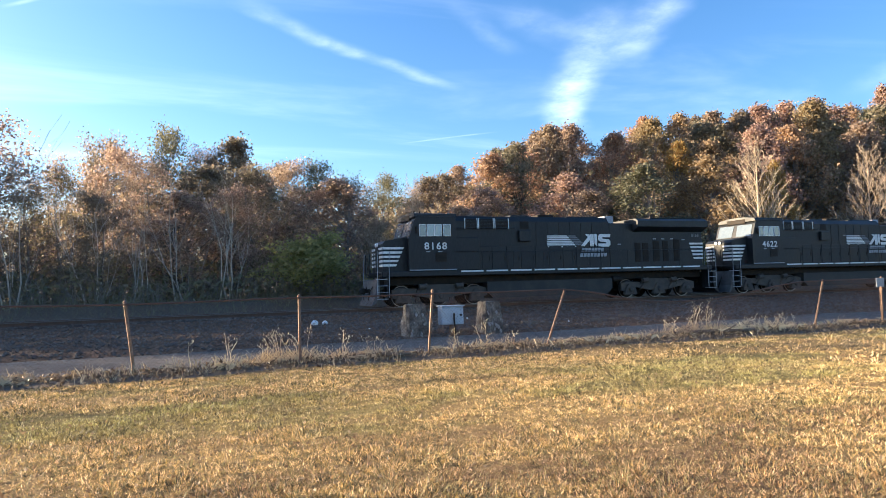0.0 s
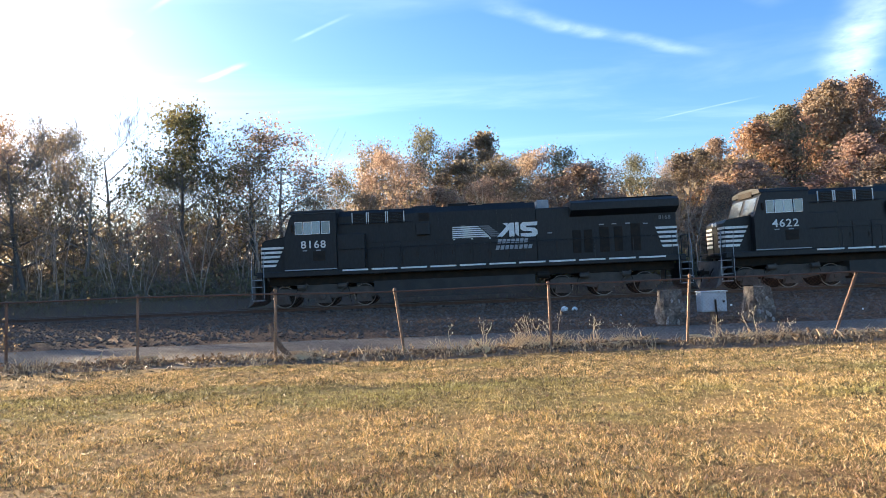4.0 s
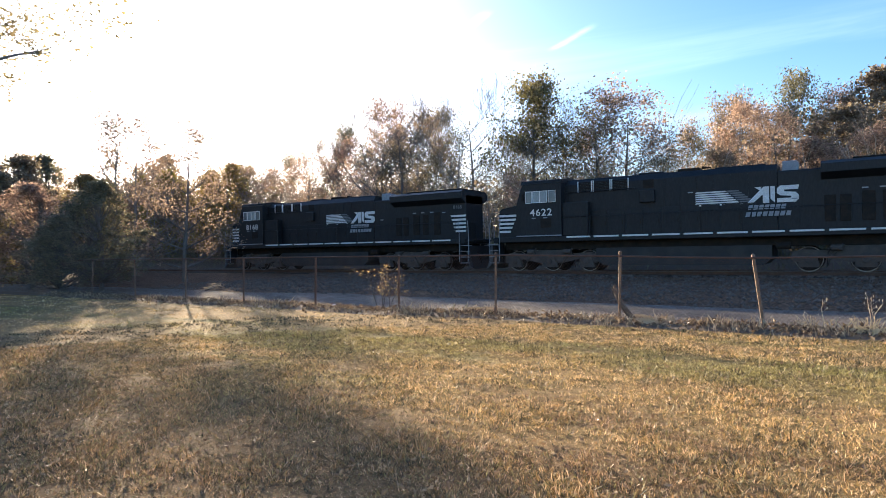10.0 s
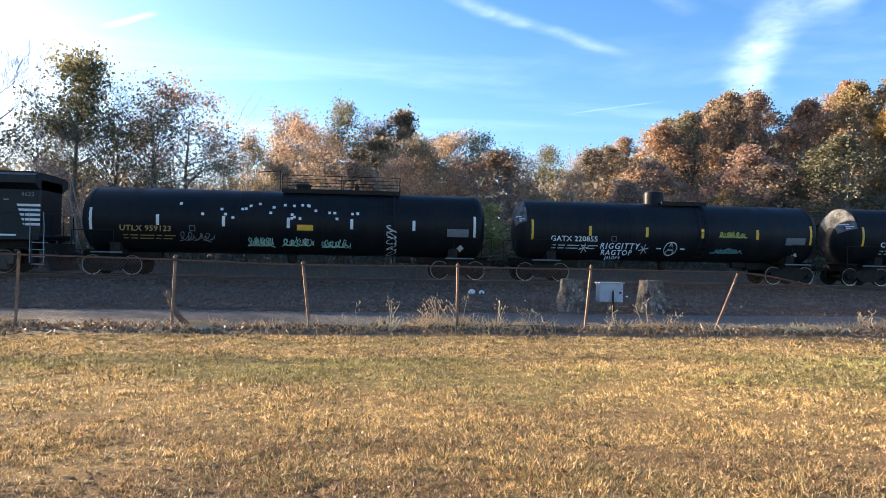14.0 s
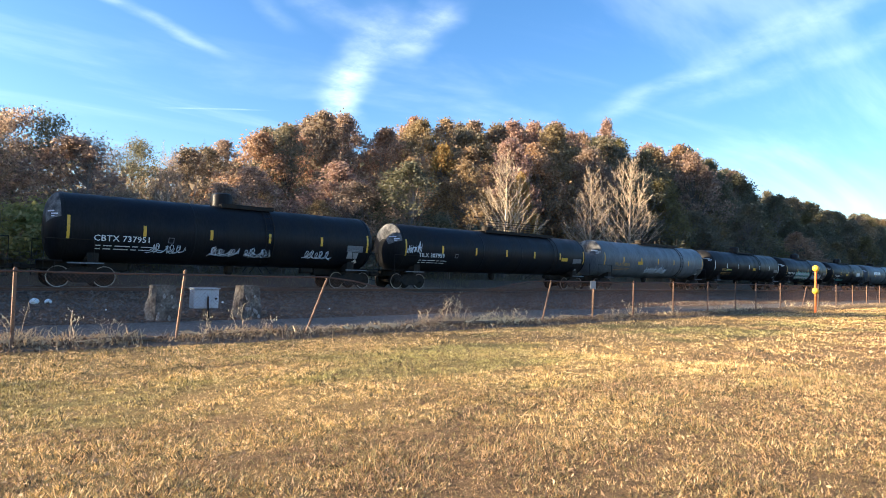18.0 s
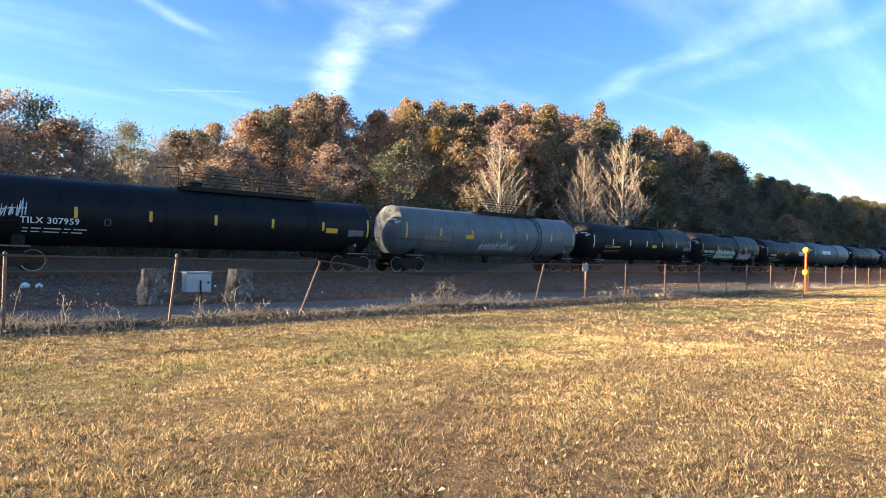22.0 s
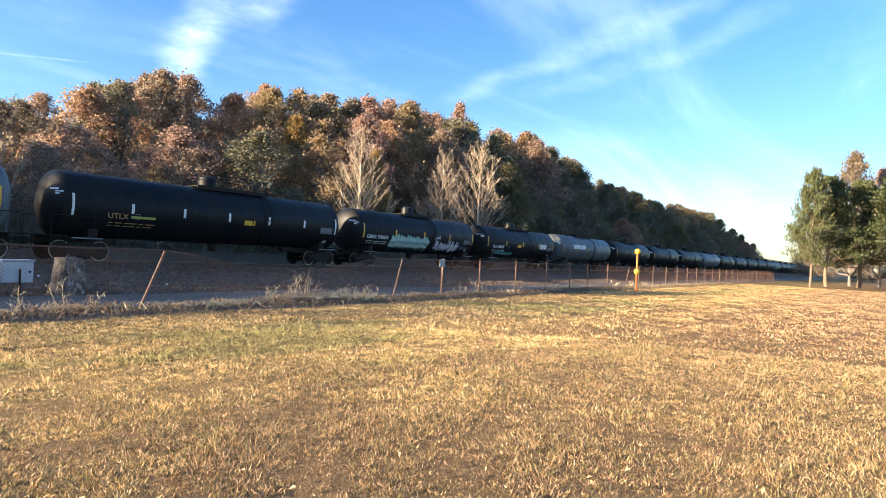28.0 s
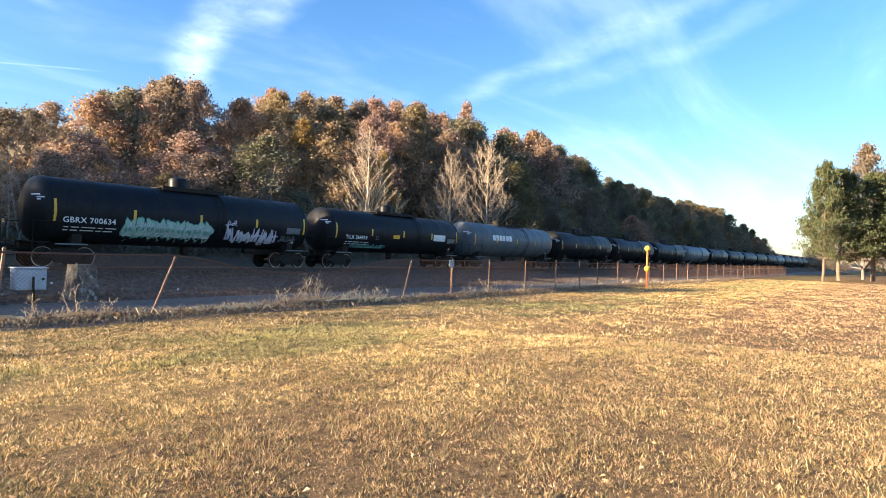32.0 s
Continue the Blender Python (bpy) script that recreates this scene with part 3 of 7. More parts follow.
def build_fence():
    fence = thing("chain_link_fence", "rusty sagging chain-link fence on leaning steel posts", "fence", at=(0, FENCE_Y, 0))
    for x, lean, h in POSTS:
        post = part("post", Geo().tube([(0, 0, -0.3), (lean, 0.02, h)], 0.03, 8), POST_RUST, fence)
        post.location = (x, 0, 0)
        part("post_cap", Geo().lathe([(0, 0.036), (0.03, 0.036), (0.05, 0.02), (0.06, 0.005)], (lean, 0.02, h), "z", 8), POST_RUST, post)
    part("top_rail", Geo().tube([(x, -0.02, rail_height(x)) for x in [-26 + 0.75 * i for i in range(175)]], 0.018, 6), FENCE_WIRE, fence, "bent rusty top rail")
    g = Geo()
    sp, w = 0.075, 0.002
    for d in (-1, 1):
        for i in range(int(130 / sp)):
            x0 = -26 + i * sp
            path = []
            for k in range(5):
                s = k / 4
                h = rail_height(x0 + d * s * 1.25)
                x = x0 + d * s * h
                path.append((x, -0.02 + 0.03 * noise.noise((x, s * 2, 1)) + 0.006 * d, 0.03 + s * (rail_height(x) - 0.03)))
            g.tube(path, w, 3, False)
    tagged(part("wire_mesh", g, FENCE_WIRE, fence, "diamond mesh of thin rusty wire"), kind="stuff")


build_fence()


# ---- train ----
def ring_profile(length, radius, head=0.52, n=7):
    """A tank's outline: straight barrel with dished heads."""
    p = []
    for i in range(n):
        a = math.pi / 2 * i / n
        p.append((head - head * math.cos(a), max(0.02, radius * math.sin(a) ** 0.75)))
    p.append((head, radius))
    q = [(length - a, r) for a, r in reversed(p)]
    return p + q


def wheel_mesh(radius):
    g = Geo().lathe([(-0.07, radius - 0.07), (-0.07, radius), (0.0, radius), (0.045, radius), (0.05, radius + 0.028), (0.075, radius + 0.028), (0.08, radius - 0.04), (0.03, radius - 0.1), (0.03, 0.16), (-0.02, 0.15), (-0.02, 0.0)], axis="y", n=28)
    return g.mesh("wheel", True)


def rim_mesh(radius):
    g = Geo()
    n, a, b = 36, radius - 0.035, radius + 0.004
    v = [(r * math.sin(2 * math.pi * k / n), y, r * math.cos(2 * math.pi * k / n)) for r, y in ((a, -0.074), (b, -0.078), (b, -0.06), (a, -0.066)) for k in range(n)]
    f = [(j * n + k, j * n + (k + 1) % n, ((j + 1) % 4) * n + (k + 1) % n, ((j + 1) % 4) * n + k) for j in range(4) for k in range(n)]
    return g.add(v, f).mesh("worn_rim", True)


CAR_WHEEL, CAR_RIM = wheel_mesh(0.457), rim_mesh(0.457)
LOCO_WHEEL, LOCO_RIM = wheel_mesh(0.533), rim_mesh(0.533)
FLIP = Matrix.Rotation(math.pi, 4, "Z")


def wheelset(car, x, radius, wheel, rim):
    """An axle with two wheels; it turns as one."""
    axle = part("wheelset", Geo().tube([(0, -1.02, 0), (0, -0.9, 0), (0, 0.9, 0), (0, 1.02, 0)], [0.075, 0.085, 0.085, 0.075], 12), STEEL_DARK, car)
    axle.location = (x, 0, radius)
    for s in (1, -1):
        w = part("wheel", wheel, STEEL_DARK, axle)
        r = part("worn_rim", rim, WHEEL_STEEL, axle, "bright worn wheel rim")
        w.matrix_basis = r.matrix_basis = Matrix.Translation((0, -s * 0.755, 0)) @ (FLIP if s < 0 else Matrix())
    return axle


def car_truck(car, x):
    """A two-axle truck: cast side frames with springs, a bolster and brake beams."""
    for s in (-1, 1):
        y = s * 0.99
        o = [(-1.15, 0.36), (-1.15, 0.62), (-0.8, 0.66), (-0.42, 0.86), (0.42, 0.86), (0.8, 0.66), (1.15, 0.62), (1.15, 0.36), (0.78, 0.36), (0.7, 0.44), (0.4, 0.2), (-0.4, 0.2), (-0.7, 0.44), (-0.78, 0.36)]
        fr = part("side_frame", Geo().prism([(x + a, b) for a, b in o], y - 0.07, y + 0.07), STEEL_DARK, car)
        g = Geo()
        for k in (-0.16, 0.0, 0.16):
            for i in range(5):
                g.lathe([(0, 0.075), (0.025, 0.085), (0.05, 0.075)], (x + k, y - s * 0.02, 0.3 + 0.06 * i), "z", 8)
        part("springs", g, STEEL_DARK, fr)
        for e in (-0.89, 0.89):
            part("bearing_cap", Geo().lathe([(0, 0.11), (0.05 * s, 0.11), (0.07 * s, 0.06)], (x + e, y + s * 0.07, 0.457), "y", 12), STEEL_DARK, fr)
    part("truck_bolster", Geo().box(x - 0.2, x + 0.2, -1.05, 1.05, 0.45, 0.78, 0.04), STEEL_DARK, car)
    return [wheelset(car, x - 0.89, 0.457, CAR_WHEEL, CAR_RIM), wheelset(car, x + 0.89, 0.457, CAR_WHEEL, CAR_RIM)]


def coupler(car, x, d):
    g = Geo().box(min(x, x + d * 0.75), max(x, x + d * 0.75), -0.09, 0.09, 0.76, 0.94, 0.03)
    g.box(min(x - d * 0.02, x + d * 0.28), max(x - d * 0.02, x + d * 0.28), -0.19, 0.17, 0.72, 0.99, 0.06)
    part("coupler", g, STEEL_DARK, car)


def squiggle(rng, x, z, w, h, letters):
    """A looping sprayed hand: one joined stroke of letters with loops, hooks and tails."""
    pts = []
    step = w / letters
    for k in range(letters):
        loops, tall, lean = rng.choice((0.5, 1.0, 1.5)), rng.uniform(0.6, 1.0), rng.uniform(-0.15, 0.35)
        ph = rng.uniform(-0.8, 0.8)
        for i in range(8):
            s = i / 8
            a = 2 * math.pi * loops * s + ph
            dz = h * tall * (0.5 - 0.5 * math.cos(a))
            pts.append((x + step * (k + s) + 0.45 * step * math.sin(a) + lean * dz, z + dz))
    pts.append((x + w * 1.08, z + h * rng.uniform(-0.15, 0.3)))
    return pts


def on_shell(radius, cz, z):
    """How far the shell's near side lies from the middle line at the height z."""
    return -math.sqrt(max(0.01, radius ** 2 - (z - cz) ** 2)) - 0.006


def scrawl(car, rng, x, z, w, h, mat, radius, cz, label, strokes=1, r=0.02):
    for k in range(strokes):
        pts = squiggle(rng, x + 0.06 * k * h, z + rng.uniform(-0.1, 0.1) * h, w * rng.uniform(0.85, 1.0), h * rng.uniform(0.8, 1.0), max(2, round(w / h / 0.75)))
        part("graffiti", Geo().tube([(a, on_shell(radius, cz, c), c) for a, c in pts], r, 4, False), mat, car, label)


def mural(car, rng, x, z, w, h, letters, fill, line, radius, cz, label):
    """A large sprayed piece: swollen letters with a darker edge and pale strokes across."""
    step = w / letters
    for k in range(letters):
        cx, cy = x + step * (k + 0.5), z + h * (0.5 + rng.uniform(-0.06, 0.06))
        n = 22
        arms, ph = rng.choice((3, 4, 5)), rng.uniform(0, 6)
        out = []
        for i in range(n):
            a = 2 * math.pi * i / n
            q = 1 + 0.2 * math.sin(arms * a + ph) + 0.1 * math.sin(7 * a + 2 * ph)
            out.append((cx + 0.62 * step * q * math.cos(a), cy + 0.5 * h * q * math.sin(a)))
        for grow_by, lift, mat, name in ((1.12, 0.0, line, "letter_edge"), (1.0, 0.006, fill, "letter_fill")):
            ring = [(cx + (a - cx) * grow_by, cy + (b - cy) * grow_by) for a, b in out]
            v = [(a, on_shell(radius, cz, b) - lift, b) for a, b in ring] + [(cx + (a - cx) * 0.5, on_shell(radius, cz, cy + (b - cy) * 0.5) - lift, cy + (b - cy) * 0.5) for a, b in ring] + [(cx, on_shell(radius, cz, cy) - lift, cy)]
            f = [(i, (i + 1) % n, n + (i + 1) % n, n + i) for i in range(n)] + [(n + i, n + (i + 1) % n, 2 * n) for i in range(n)]
            part(name, Geo().add(v, f), mat, car, label)
        for j in range(3):
            pts = squiggle(rng, cx - 0.45 * step, cy - 0.35 * h + 0.22 * h * j, 0.75 * step, 0.3 * h, 2)
            part("letter_stroke", Geo().tube([(a, on_shell(radius, cz, b) - 0.012, b) for a, b in pts], 0.022, 4, False), line if j % 2 else GRAF_WHITE, car)


def spiky(car, rng, x, z, w, h, letters, fill, line, radius, cz, label):
    """Sprayed letters of straight, pointed strokes that cross and overshoot, each over a filled body where fill is given."""
    step = w / letters
    on = lambda a, b, lift: (a, on_shell(radius, cz, b) - lift, b)
    for k in range(letters):
        cx, tall, lean = x + step * (k + 0.5), h * rng.uniform(0.75, 1.1), rng.uniform(-0.1, 0.3) * step
        foot = z + rng.uniform(-0.08, 0.1) * h
        bars = []
        for j in range(3):
            a = cx + step * (-0.42 + 0.42 * j) + rng.uniform(-0.1, 0.1) * step
            bars.append(((a, foot + rng.uniform(-0.05, 0.15) * h), (a + lean + rng.uniform(-0.2, 0.2) * step, foot + tall * rng.uniform(0.7, 1.1))))
        bars.append((bars[0][1], bars[1][0])) if rng.random() < 0.6 else bars.append((bars[0][0], bars[1][1]))
        bars.append((bars[1][1], bars[2][0]) if rng.random() < 0.5 else ((cx - 0.6 * step, foot + 0.45 * h), (cx + 0.6 * step, foot + 0.55 * h)))
        if fill:
            for (a, b), (c, d) in bars:
                t = 0.085 * h + 0.03
                ln = math.hypot(c - a, d - b) or 1
                u, v = (b - d) / ln * t, (c - a) / ln * t
                pts = []
                for i in range(5):
                    q = i / 4
                    m, n = a + (c - a) * q, b + (d - b) * q
                    f = 1 - 0.75 * q
                    pts += [on(m - u * f, n - v * f, 0.003), on(m + u * f, n + v * f, 0.003)]
                part("letter_fill", Geo().add(pts, [(2 * i, 2 * i + 1, 2 * i + 3, 2 * i + 2) for i in range(4)]), fill, car, label)
        for (a, b), (c, d) in bars:
            path = [on(a + (c - a) * q + (0.02 if fill else 0), b + (d - b) * q, 0.009) for q in (0, 0.25, 0.5, 0.75, 1)]
            part("letter_stroke", Geo().tube(path, [0.024, 0.026, 0.022, 0.016, 0.006], 4, False), line, car, "" if fill else label)


def patch(car, name, x0, x1, z0, z1, mat, radius, cz, label="", n=4, lift=0.0):
    """A painted or stuck-on plate that follows the shell."""
    g = Geo()
    v = []
    for i in range(n + 1):
        z = z0 + (z1 - z0) * i / n
        y = on_shell(radius, cz, z) - lift
        v += [(x0, y, z), (x1, y, z), (x1, y + 0.02, z), (x0, y + 0.02, z)]
    f = [(4 * i + k, 4 * i + (k + 1) % 4, 4 * i + 4 + (k + 1) % 4, 4 * i + 4 + k) for i in range(n) for k in range(4)]
    g.add(v, f + [(0, 1, 2, 3), tuple(4 * n + k for k in range(4))])
    return part(name, g, mat, car, label)


TRUCK_GREY = material("dusty_truck_steel", (0.075, 0.063, 0.054), 0.85, second=(0.12, 0.098, 0.08), scale=2.5, amount=0.8, gloss=0.25)
STEEL_GREY = material("scuffed_grey_steel", (0.1, 0.1, 0.1), 0.6, second=(0.05, 0.045, 0.04), scale=3)
# Pale base colour paints in the sky showing through these panes.
BRIGHT_GLASS = material("sky_bright_cab_glass", (0.27, 0.32, 0.34), 0.05, second=(0.2, 0.25, 0.27), bump=0.0, gloss=1.0)
GRAF_WHITE = material("white_spray_paint", (0.7, 0.73, 0.76), 0.7, second=(0.45, 0.5, 0.55), scale=5, bump=0)
GRAF_GREEN = material("pale_green_spray_paint", (0.3, 0.52, 0.4), 0.7, second=(0.5, 0.62, 0.55), scale=3, bump=0)
GRAF_LILAC = material("lilac_spray_paint", (0.5, 0.46, 0.6), 0.7, second=(0.68, 0.66, 0.74), scale=3, bump=0)
GRAF_YELLOW = material("yellow_spray_paint", (0.45, 0.45, 0.1), 0.7, second=(0.3, 0.3, 0.1), scale=3, bump=0)
GRAF_TEAL = material("teal_spray_paint", (0.12, 0.3, 0.28), 0.7, second=(0.08, 0.2, 0.2), scale=3, bump=0)
# Pale colour for tank heads: dust, with the sky's reflection painted in.
HEAD_SHEEN_DUST = material("dusty_worn_paint", (0.2, 0.2, 0.195), 0.85, second=(0.03, 0.032, 0.036), scale=1.6, amount=0.95, fine=12, bump=0.05, gloss=0.2)
DULL_ORANGE = material("dull_orange_stencil", (0.42, 0.25, 0.07), 0.6, second=(0.28, 0.17, 0.06), scale=6, bump=0)
TANK_BELLY = material("dusty_fuel_tank_paint", (0.035, 0.034, 0.033), 0.6, second=(0.06, 0.055, 0.048), scale=1.5, amount=0.8, gloss=0.25)
HAZE_GREY = material("faded_grey_stencil", (0.17, 0.18, 0.19), 0.6, second=(0.11, 0.11, 0.12), scale=6, bump=0)


def tank_car(label, length, paint, radius=1.55, mark=None, mark_paint=None, mark_x=2.6, bars=7, bar_paint=None, hatch="dome", rng=None, plate=None, white_head=False, walkway=0.6, back=0.0, railing=True):
    """A tank car along +x from its front coupler at 0, on the rail head at z = 0."""
    rng = rng or random.Random(length)
    car = thing("tank_car", label, "tank car", "cars of the freight train")
    x0, x1 = 0.78, length - 0.78
    cz = 1.02 + radius + 0.05
    part("tank", Geo().lathe([(x0 + a, r) for a, r in ring_profile(x1 - x0, radius)], (0, 0, cz), "x", 56), paint, car, smooth=True)
    for x in (x0 + 0.56, length / 2 - 2.3, length / 2 + 1.6, x1 - 0.56):
        part("weld_band", Geo().lathe([(-0.05, radius + 0.002), (-0.03, radius + 0.01), (0.03, radius + 0.01), (0.05, radius + 0.002)], (x, 0, cz), "x", 48), paint, car, smooth=True)
    if white_head:
        prof = [(x0 + a - 0.006, r + 0.004) for a, r in ring_profile(x1 - x0, radius)[1:7]]
        g = Geo()
        n = 24
        v = [(a, math.cos(t) * r, cz + math.sin(t) * r) for a, r in prof for t in [radians(35 + 130 * k / (n - 1)) for k in range(n)]]
        g.add(v, [(i * n + k, i * n + k + 1, (i + 1) * n + k + 1, (i + 1) * n + k) for i in range(len(prof) - 1) for k in range(n - 1)])
        part("worn_head_patch", g, HEAD_SHEEN_DUST, car, "pale patch on the tank's head, dust and painted sky sheen", smooth=True)
    mid = length / 2
    # sills, saddles, platforms
    for d, xe in ((1, 0.55), (-1, length - 0.55)):
        part("stub_sill", Geo().box(min(xe, xe + d * 3.6), max(xe, xe + d * 3.6), -0.2, 0.2, 0.72, 1.1, 0.03), STEEL_DARK, car)
        xs = xe + d * 1.9
        part("saddle", Geo().prism([(-1.3, 0.95), (1.3, 0.95), (1.35, 1.5), (0.9, 1.35), (0, 1.22), (-0.9, 1.35), (-1.35, 1.5)], -0.22, 0.22), STEEL_DARK, car).matrix_basis = Matrix.Translation((xs, 0, 0)) @ pose(0, 0, 0, 0, 0, 90)
        part("end_platform", Geo().box(min(xe - d * 0.1, xe + d * 0.75), max(xe - d * 0.1, xe + d * 0.75), -1.45, 1.45, 1.1, 1.15, 0.01), STEEL_DARK, car)
        for s in (-1, 1):
            rail = Geo()
            a, b = xe + d * 0.05, xe + d * 1.9
            rail.tube([(a, s * 1.45, 0.45), (a, s * 1.45, 2.05), (b, s * 1.5, 2.05), (b, s * 1.5, 1.0)], 0.02, 6)
            rail.tube([(a, s * 1.45, 0.48), (a + d * 0.4, s * 1.45, 0.48), (a + d * 0.4, s * 1.45, 1.15)], 0.02, 6).tube([(a, s * 1.45, 0.8), (a + d * 0.4, s * 1.45, 0.8)], 0.02, 6)
            part("end_railing", rail, STEEL_DARK, car)
        part("side_sill_step", Geo().box(min(xe + d * 0.9, xe + d * 2.3), max(xe + d * 0.9, xe + d * 2.3), -1.53, -1.46, 1.02, 1.08), HAZE_GREY, car, "faded edge of the side step")
        coupler(car, 0.0 if d > 0 else length, d)
    # top fittings
    top = cz + radius
    dk = mid + back
    deck = part("walkway", Geo().box(dk - walkway * 4, dk + walkway * 4, -0.75, 0.75, top + 0.02, top + 0.06).box(dk - walkway * 4, dk + walkway * 4, -0.78, -0.74, top - 0.1, top + 0.1).box(dk - walkway * 4, dk + walkway * 4, 0.74, 0.78, top - 0.1, top + 0.1), STEEL_DARK, car)
    if hatch == "dome":
        part("bonnet", Geo().lathe([(-0.1, 0.5), (0.5, 0.5), (0.62, 0.46), (0.68, 0.3), (0.7, 0.02)], (mid - 0.5, 0, top), "z", 20), paint, car, smooth=True)
    else:
        part("manway", Geo().lathe([(-0.1, 0.38), (0.28, 0.38), (0.28, 0.44), (0.36, 0.44), (0.42, 0.3), (0.44, 0.02)], (dk - walkway * 4 + 0.9, 0, top), "z", 18), STEEL_DARK, car, smooth=True)
        part("valve", Geo().tube([(dk + 0.7, 0.1, top), (dk + 0.7, 0.1, top + 0.45)], [0.12, 0.09], 10), STEEL_DARK, car)
    g = Geo()
    for s in (-1, 1) if railing else ():
        for x in (dk - walkway * 4, dk, dk + walkway * 4):
            g.tube([(x, s * 0.76, top), (x, s * 0.76, top + 0.75)], 0.017, 5)
        for h in (0.4, 0.75):
            g.tube([(dk - walkway * 4, s * 0.76, top + h), (dk + walkway * 4, s * 0.76, top + h)], 0.015, 5)
    if hatch != "dome":
        a = dk - walkway * 4 - 0.1
        g.tube([(a - 1.0, -0.7, top + 0.85), (a, -0.7, top + 0.95), (a, -0.7, top)], 0.022, 6)
    if g.v:
        part("top_railing", g, STEEL_DARK, deck)
    # side ladder
    for s in (-1, 1):
        lx = dk + walkway * 4 - 0.5
        lad = Geo()
        for a in (-0.22, 0.22):
            path = [(lx + a, s * 0.6, top - 0.05)]
            path += [(lx + a, s * (math.cos(t) * radius + 0.09), cz + math.sin(t) * radius) for t in [radians(60 - 12 * k) for k in range(12)]]
            lad.tube(path + [(lx + a, s * 1.25, 0.75)], 0.02, 5)
        ladder = part("ladder", lad, STEEL_DARK, car)
        for k in range(9):
            t = radians(56 - 14 * k)
            y, z = (s * (math.cos(t) * radius + 0.09), cz + math.sin(t) * radius)
            part("rung", Geo().tube([(lx - 0.22, y, z), (lx + 0.22, y, z)], 0.014, 5), STEEL_DARK, ladder)
    part("belly_valve", Geo().lathe([(-0.45, 0.14), (-0.3, 0.22), (-0.05, 0.24), (0.1, 0.3)], (mid, 0, cz - radius), "z", 12), STEEL_DARK, car)
    part("brake_cylinder", Geo().tube([(x1 - 4.4, -0.5, 0.95), (x1 - 3.7, -0.5, 0.95)], 0.16, 10), STEEL_DARK, car)
    # reflective bars
    bp = bar_paint or YELLOW_PAINT
    zc = cz - 0.04
    for i in range(bars):
        x = x0 + 0.65 + (x1 - x0 - 1.3) * i / (bars - 1)
        tall = 0.5 if i in (0, bars - 1) else 0.24
        patch(car, "reflector_bar", x - 0.07, x + 0.07, zc - tall, zc + tall, bp, radius, cz)
    if mark:
        zz = zc - 0.52
        me = lettering("reporting_mark", mark, 0.365, mark_paint or WHITE_PAINT, car, mark_x, on_shell(radius, cz, min(cz, zz + 0.3)) - 0.004, zz, 1.05, spacing=1.05)
        for k, dz in enumerate((0.2, 0.34)):
            a = mark_x + 0.12
            for w in ((0.2, 0.34, 0.62, 0.24, 0.5), (0.2, 0.3, 0.6, 0.22, 0.42))[k]:
                patch(car, "stencil_dash", a, a + w, zz - dz - 0.025, zz - dz + 0.02, mark_paint or GRAF_WHITE, radius, cz, "row of small stencil bars", 1)
                a += w + 0.11
        bx = mark_x + 0.25 * len(mark) + 0.35
        for a, b, c, d in ((0, 0.26, 0, 0.03), (0, 0.26, 0.23, 0.26), (0, 0.03, 0.03, 0.23), (0.23, 0.26, 0.03, 0.23)):
            patch(car, "stencil_box", bx + a, bx + b, zz + 0.03 + c, zz + 0.03 + d, HAZE_GREY, radius, cz, "small square stencil", 1)
    if plate:
        patch(car, "warning_plate", mid + plate[0], mid + plate[0] + 0.75, zc - 0.35, zc - 0.08, plate[1], radius, cz, "yellow warning plate")
    patch(car, "data_panel", x1 - 2.0, x1 - 0.95, zc - 0.5, zc - 0.12, HAZE_GREY, radius, cz, "faded grey data panel")
    g = Geo().add([(x1 - 1.3 + a, on_shell(radius, cz, zc - 1.05 + b) - 0.012, zc - 1.05 + b) for a, b in ((-0.18, 0), (0, -0.18), (0.18, 0), (0, 0.18))], [(0, 1, 2, 3)])
    g.add([(x + 0, y + 0.015, z) for x, y, z in g.v[:4]], [(0, 1, 2, 3)])
    part("placard", g, WHITE_PAINT, car, "white hazard diamond")
    # stencil lines on the leading head
    prof = ring_profile(x1 - x0, radius)
    for k, (dz, lo, hi) in enumerate(((0.62, 2, 5), (0.5, 3, 6), (0.4, 3, 5))):
        row = [(x0 + a - 0.008, -math.sqrt(max(0.001, r * r - (dz + e) ** 2)) - 0.006, cz + dz + e) for e in (-0.03, 0.03) for a, r in prof[lo:hi]]
        n = len(row) // 2
        if prof[lo][1] > dz + 0.05:
            part("head_stencil", Geo().add(row, [(i, i + 1, n + i + 1, n + i) for i in range(n - 1)]), GRAF_WHITE, car, "white stencil line on the tank's head")
    wheels = [w for x in (2.15, length - 2.15) for w in car_truck(car, x)]
    car["radius"] = radius
    return car, wheels, (radius, cz, zc, mid, x0, x1)


TRAIN = []          # (vehicle, offset behind the nose, wheelsets, wheel radius)


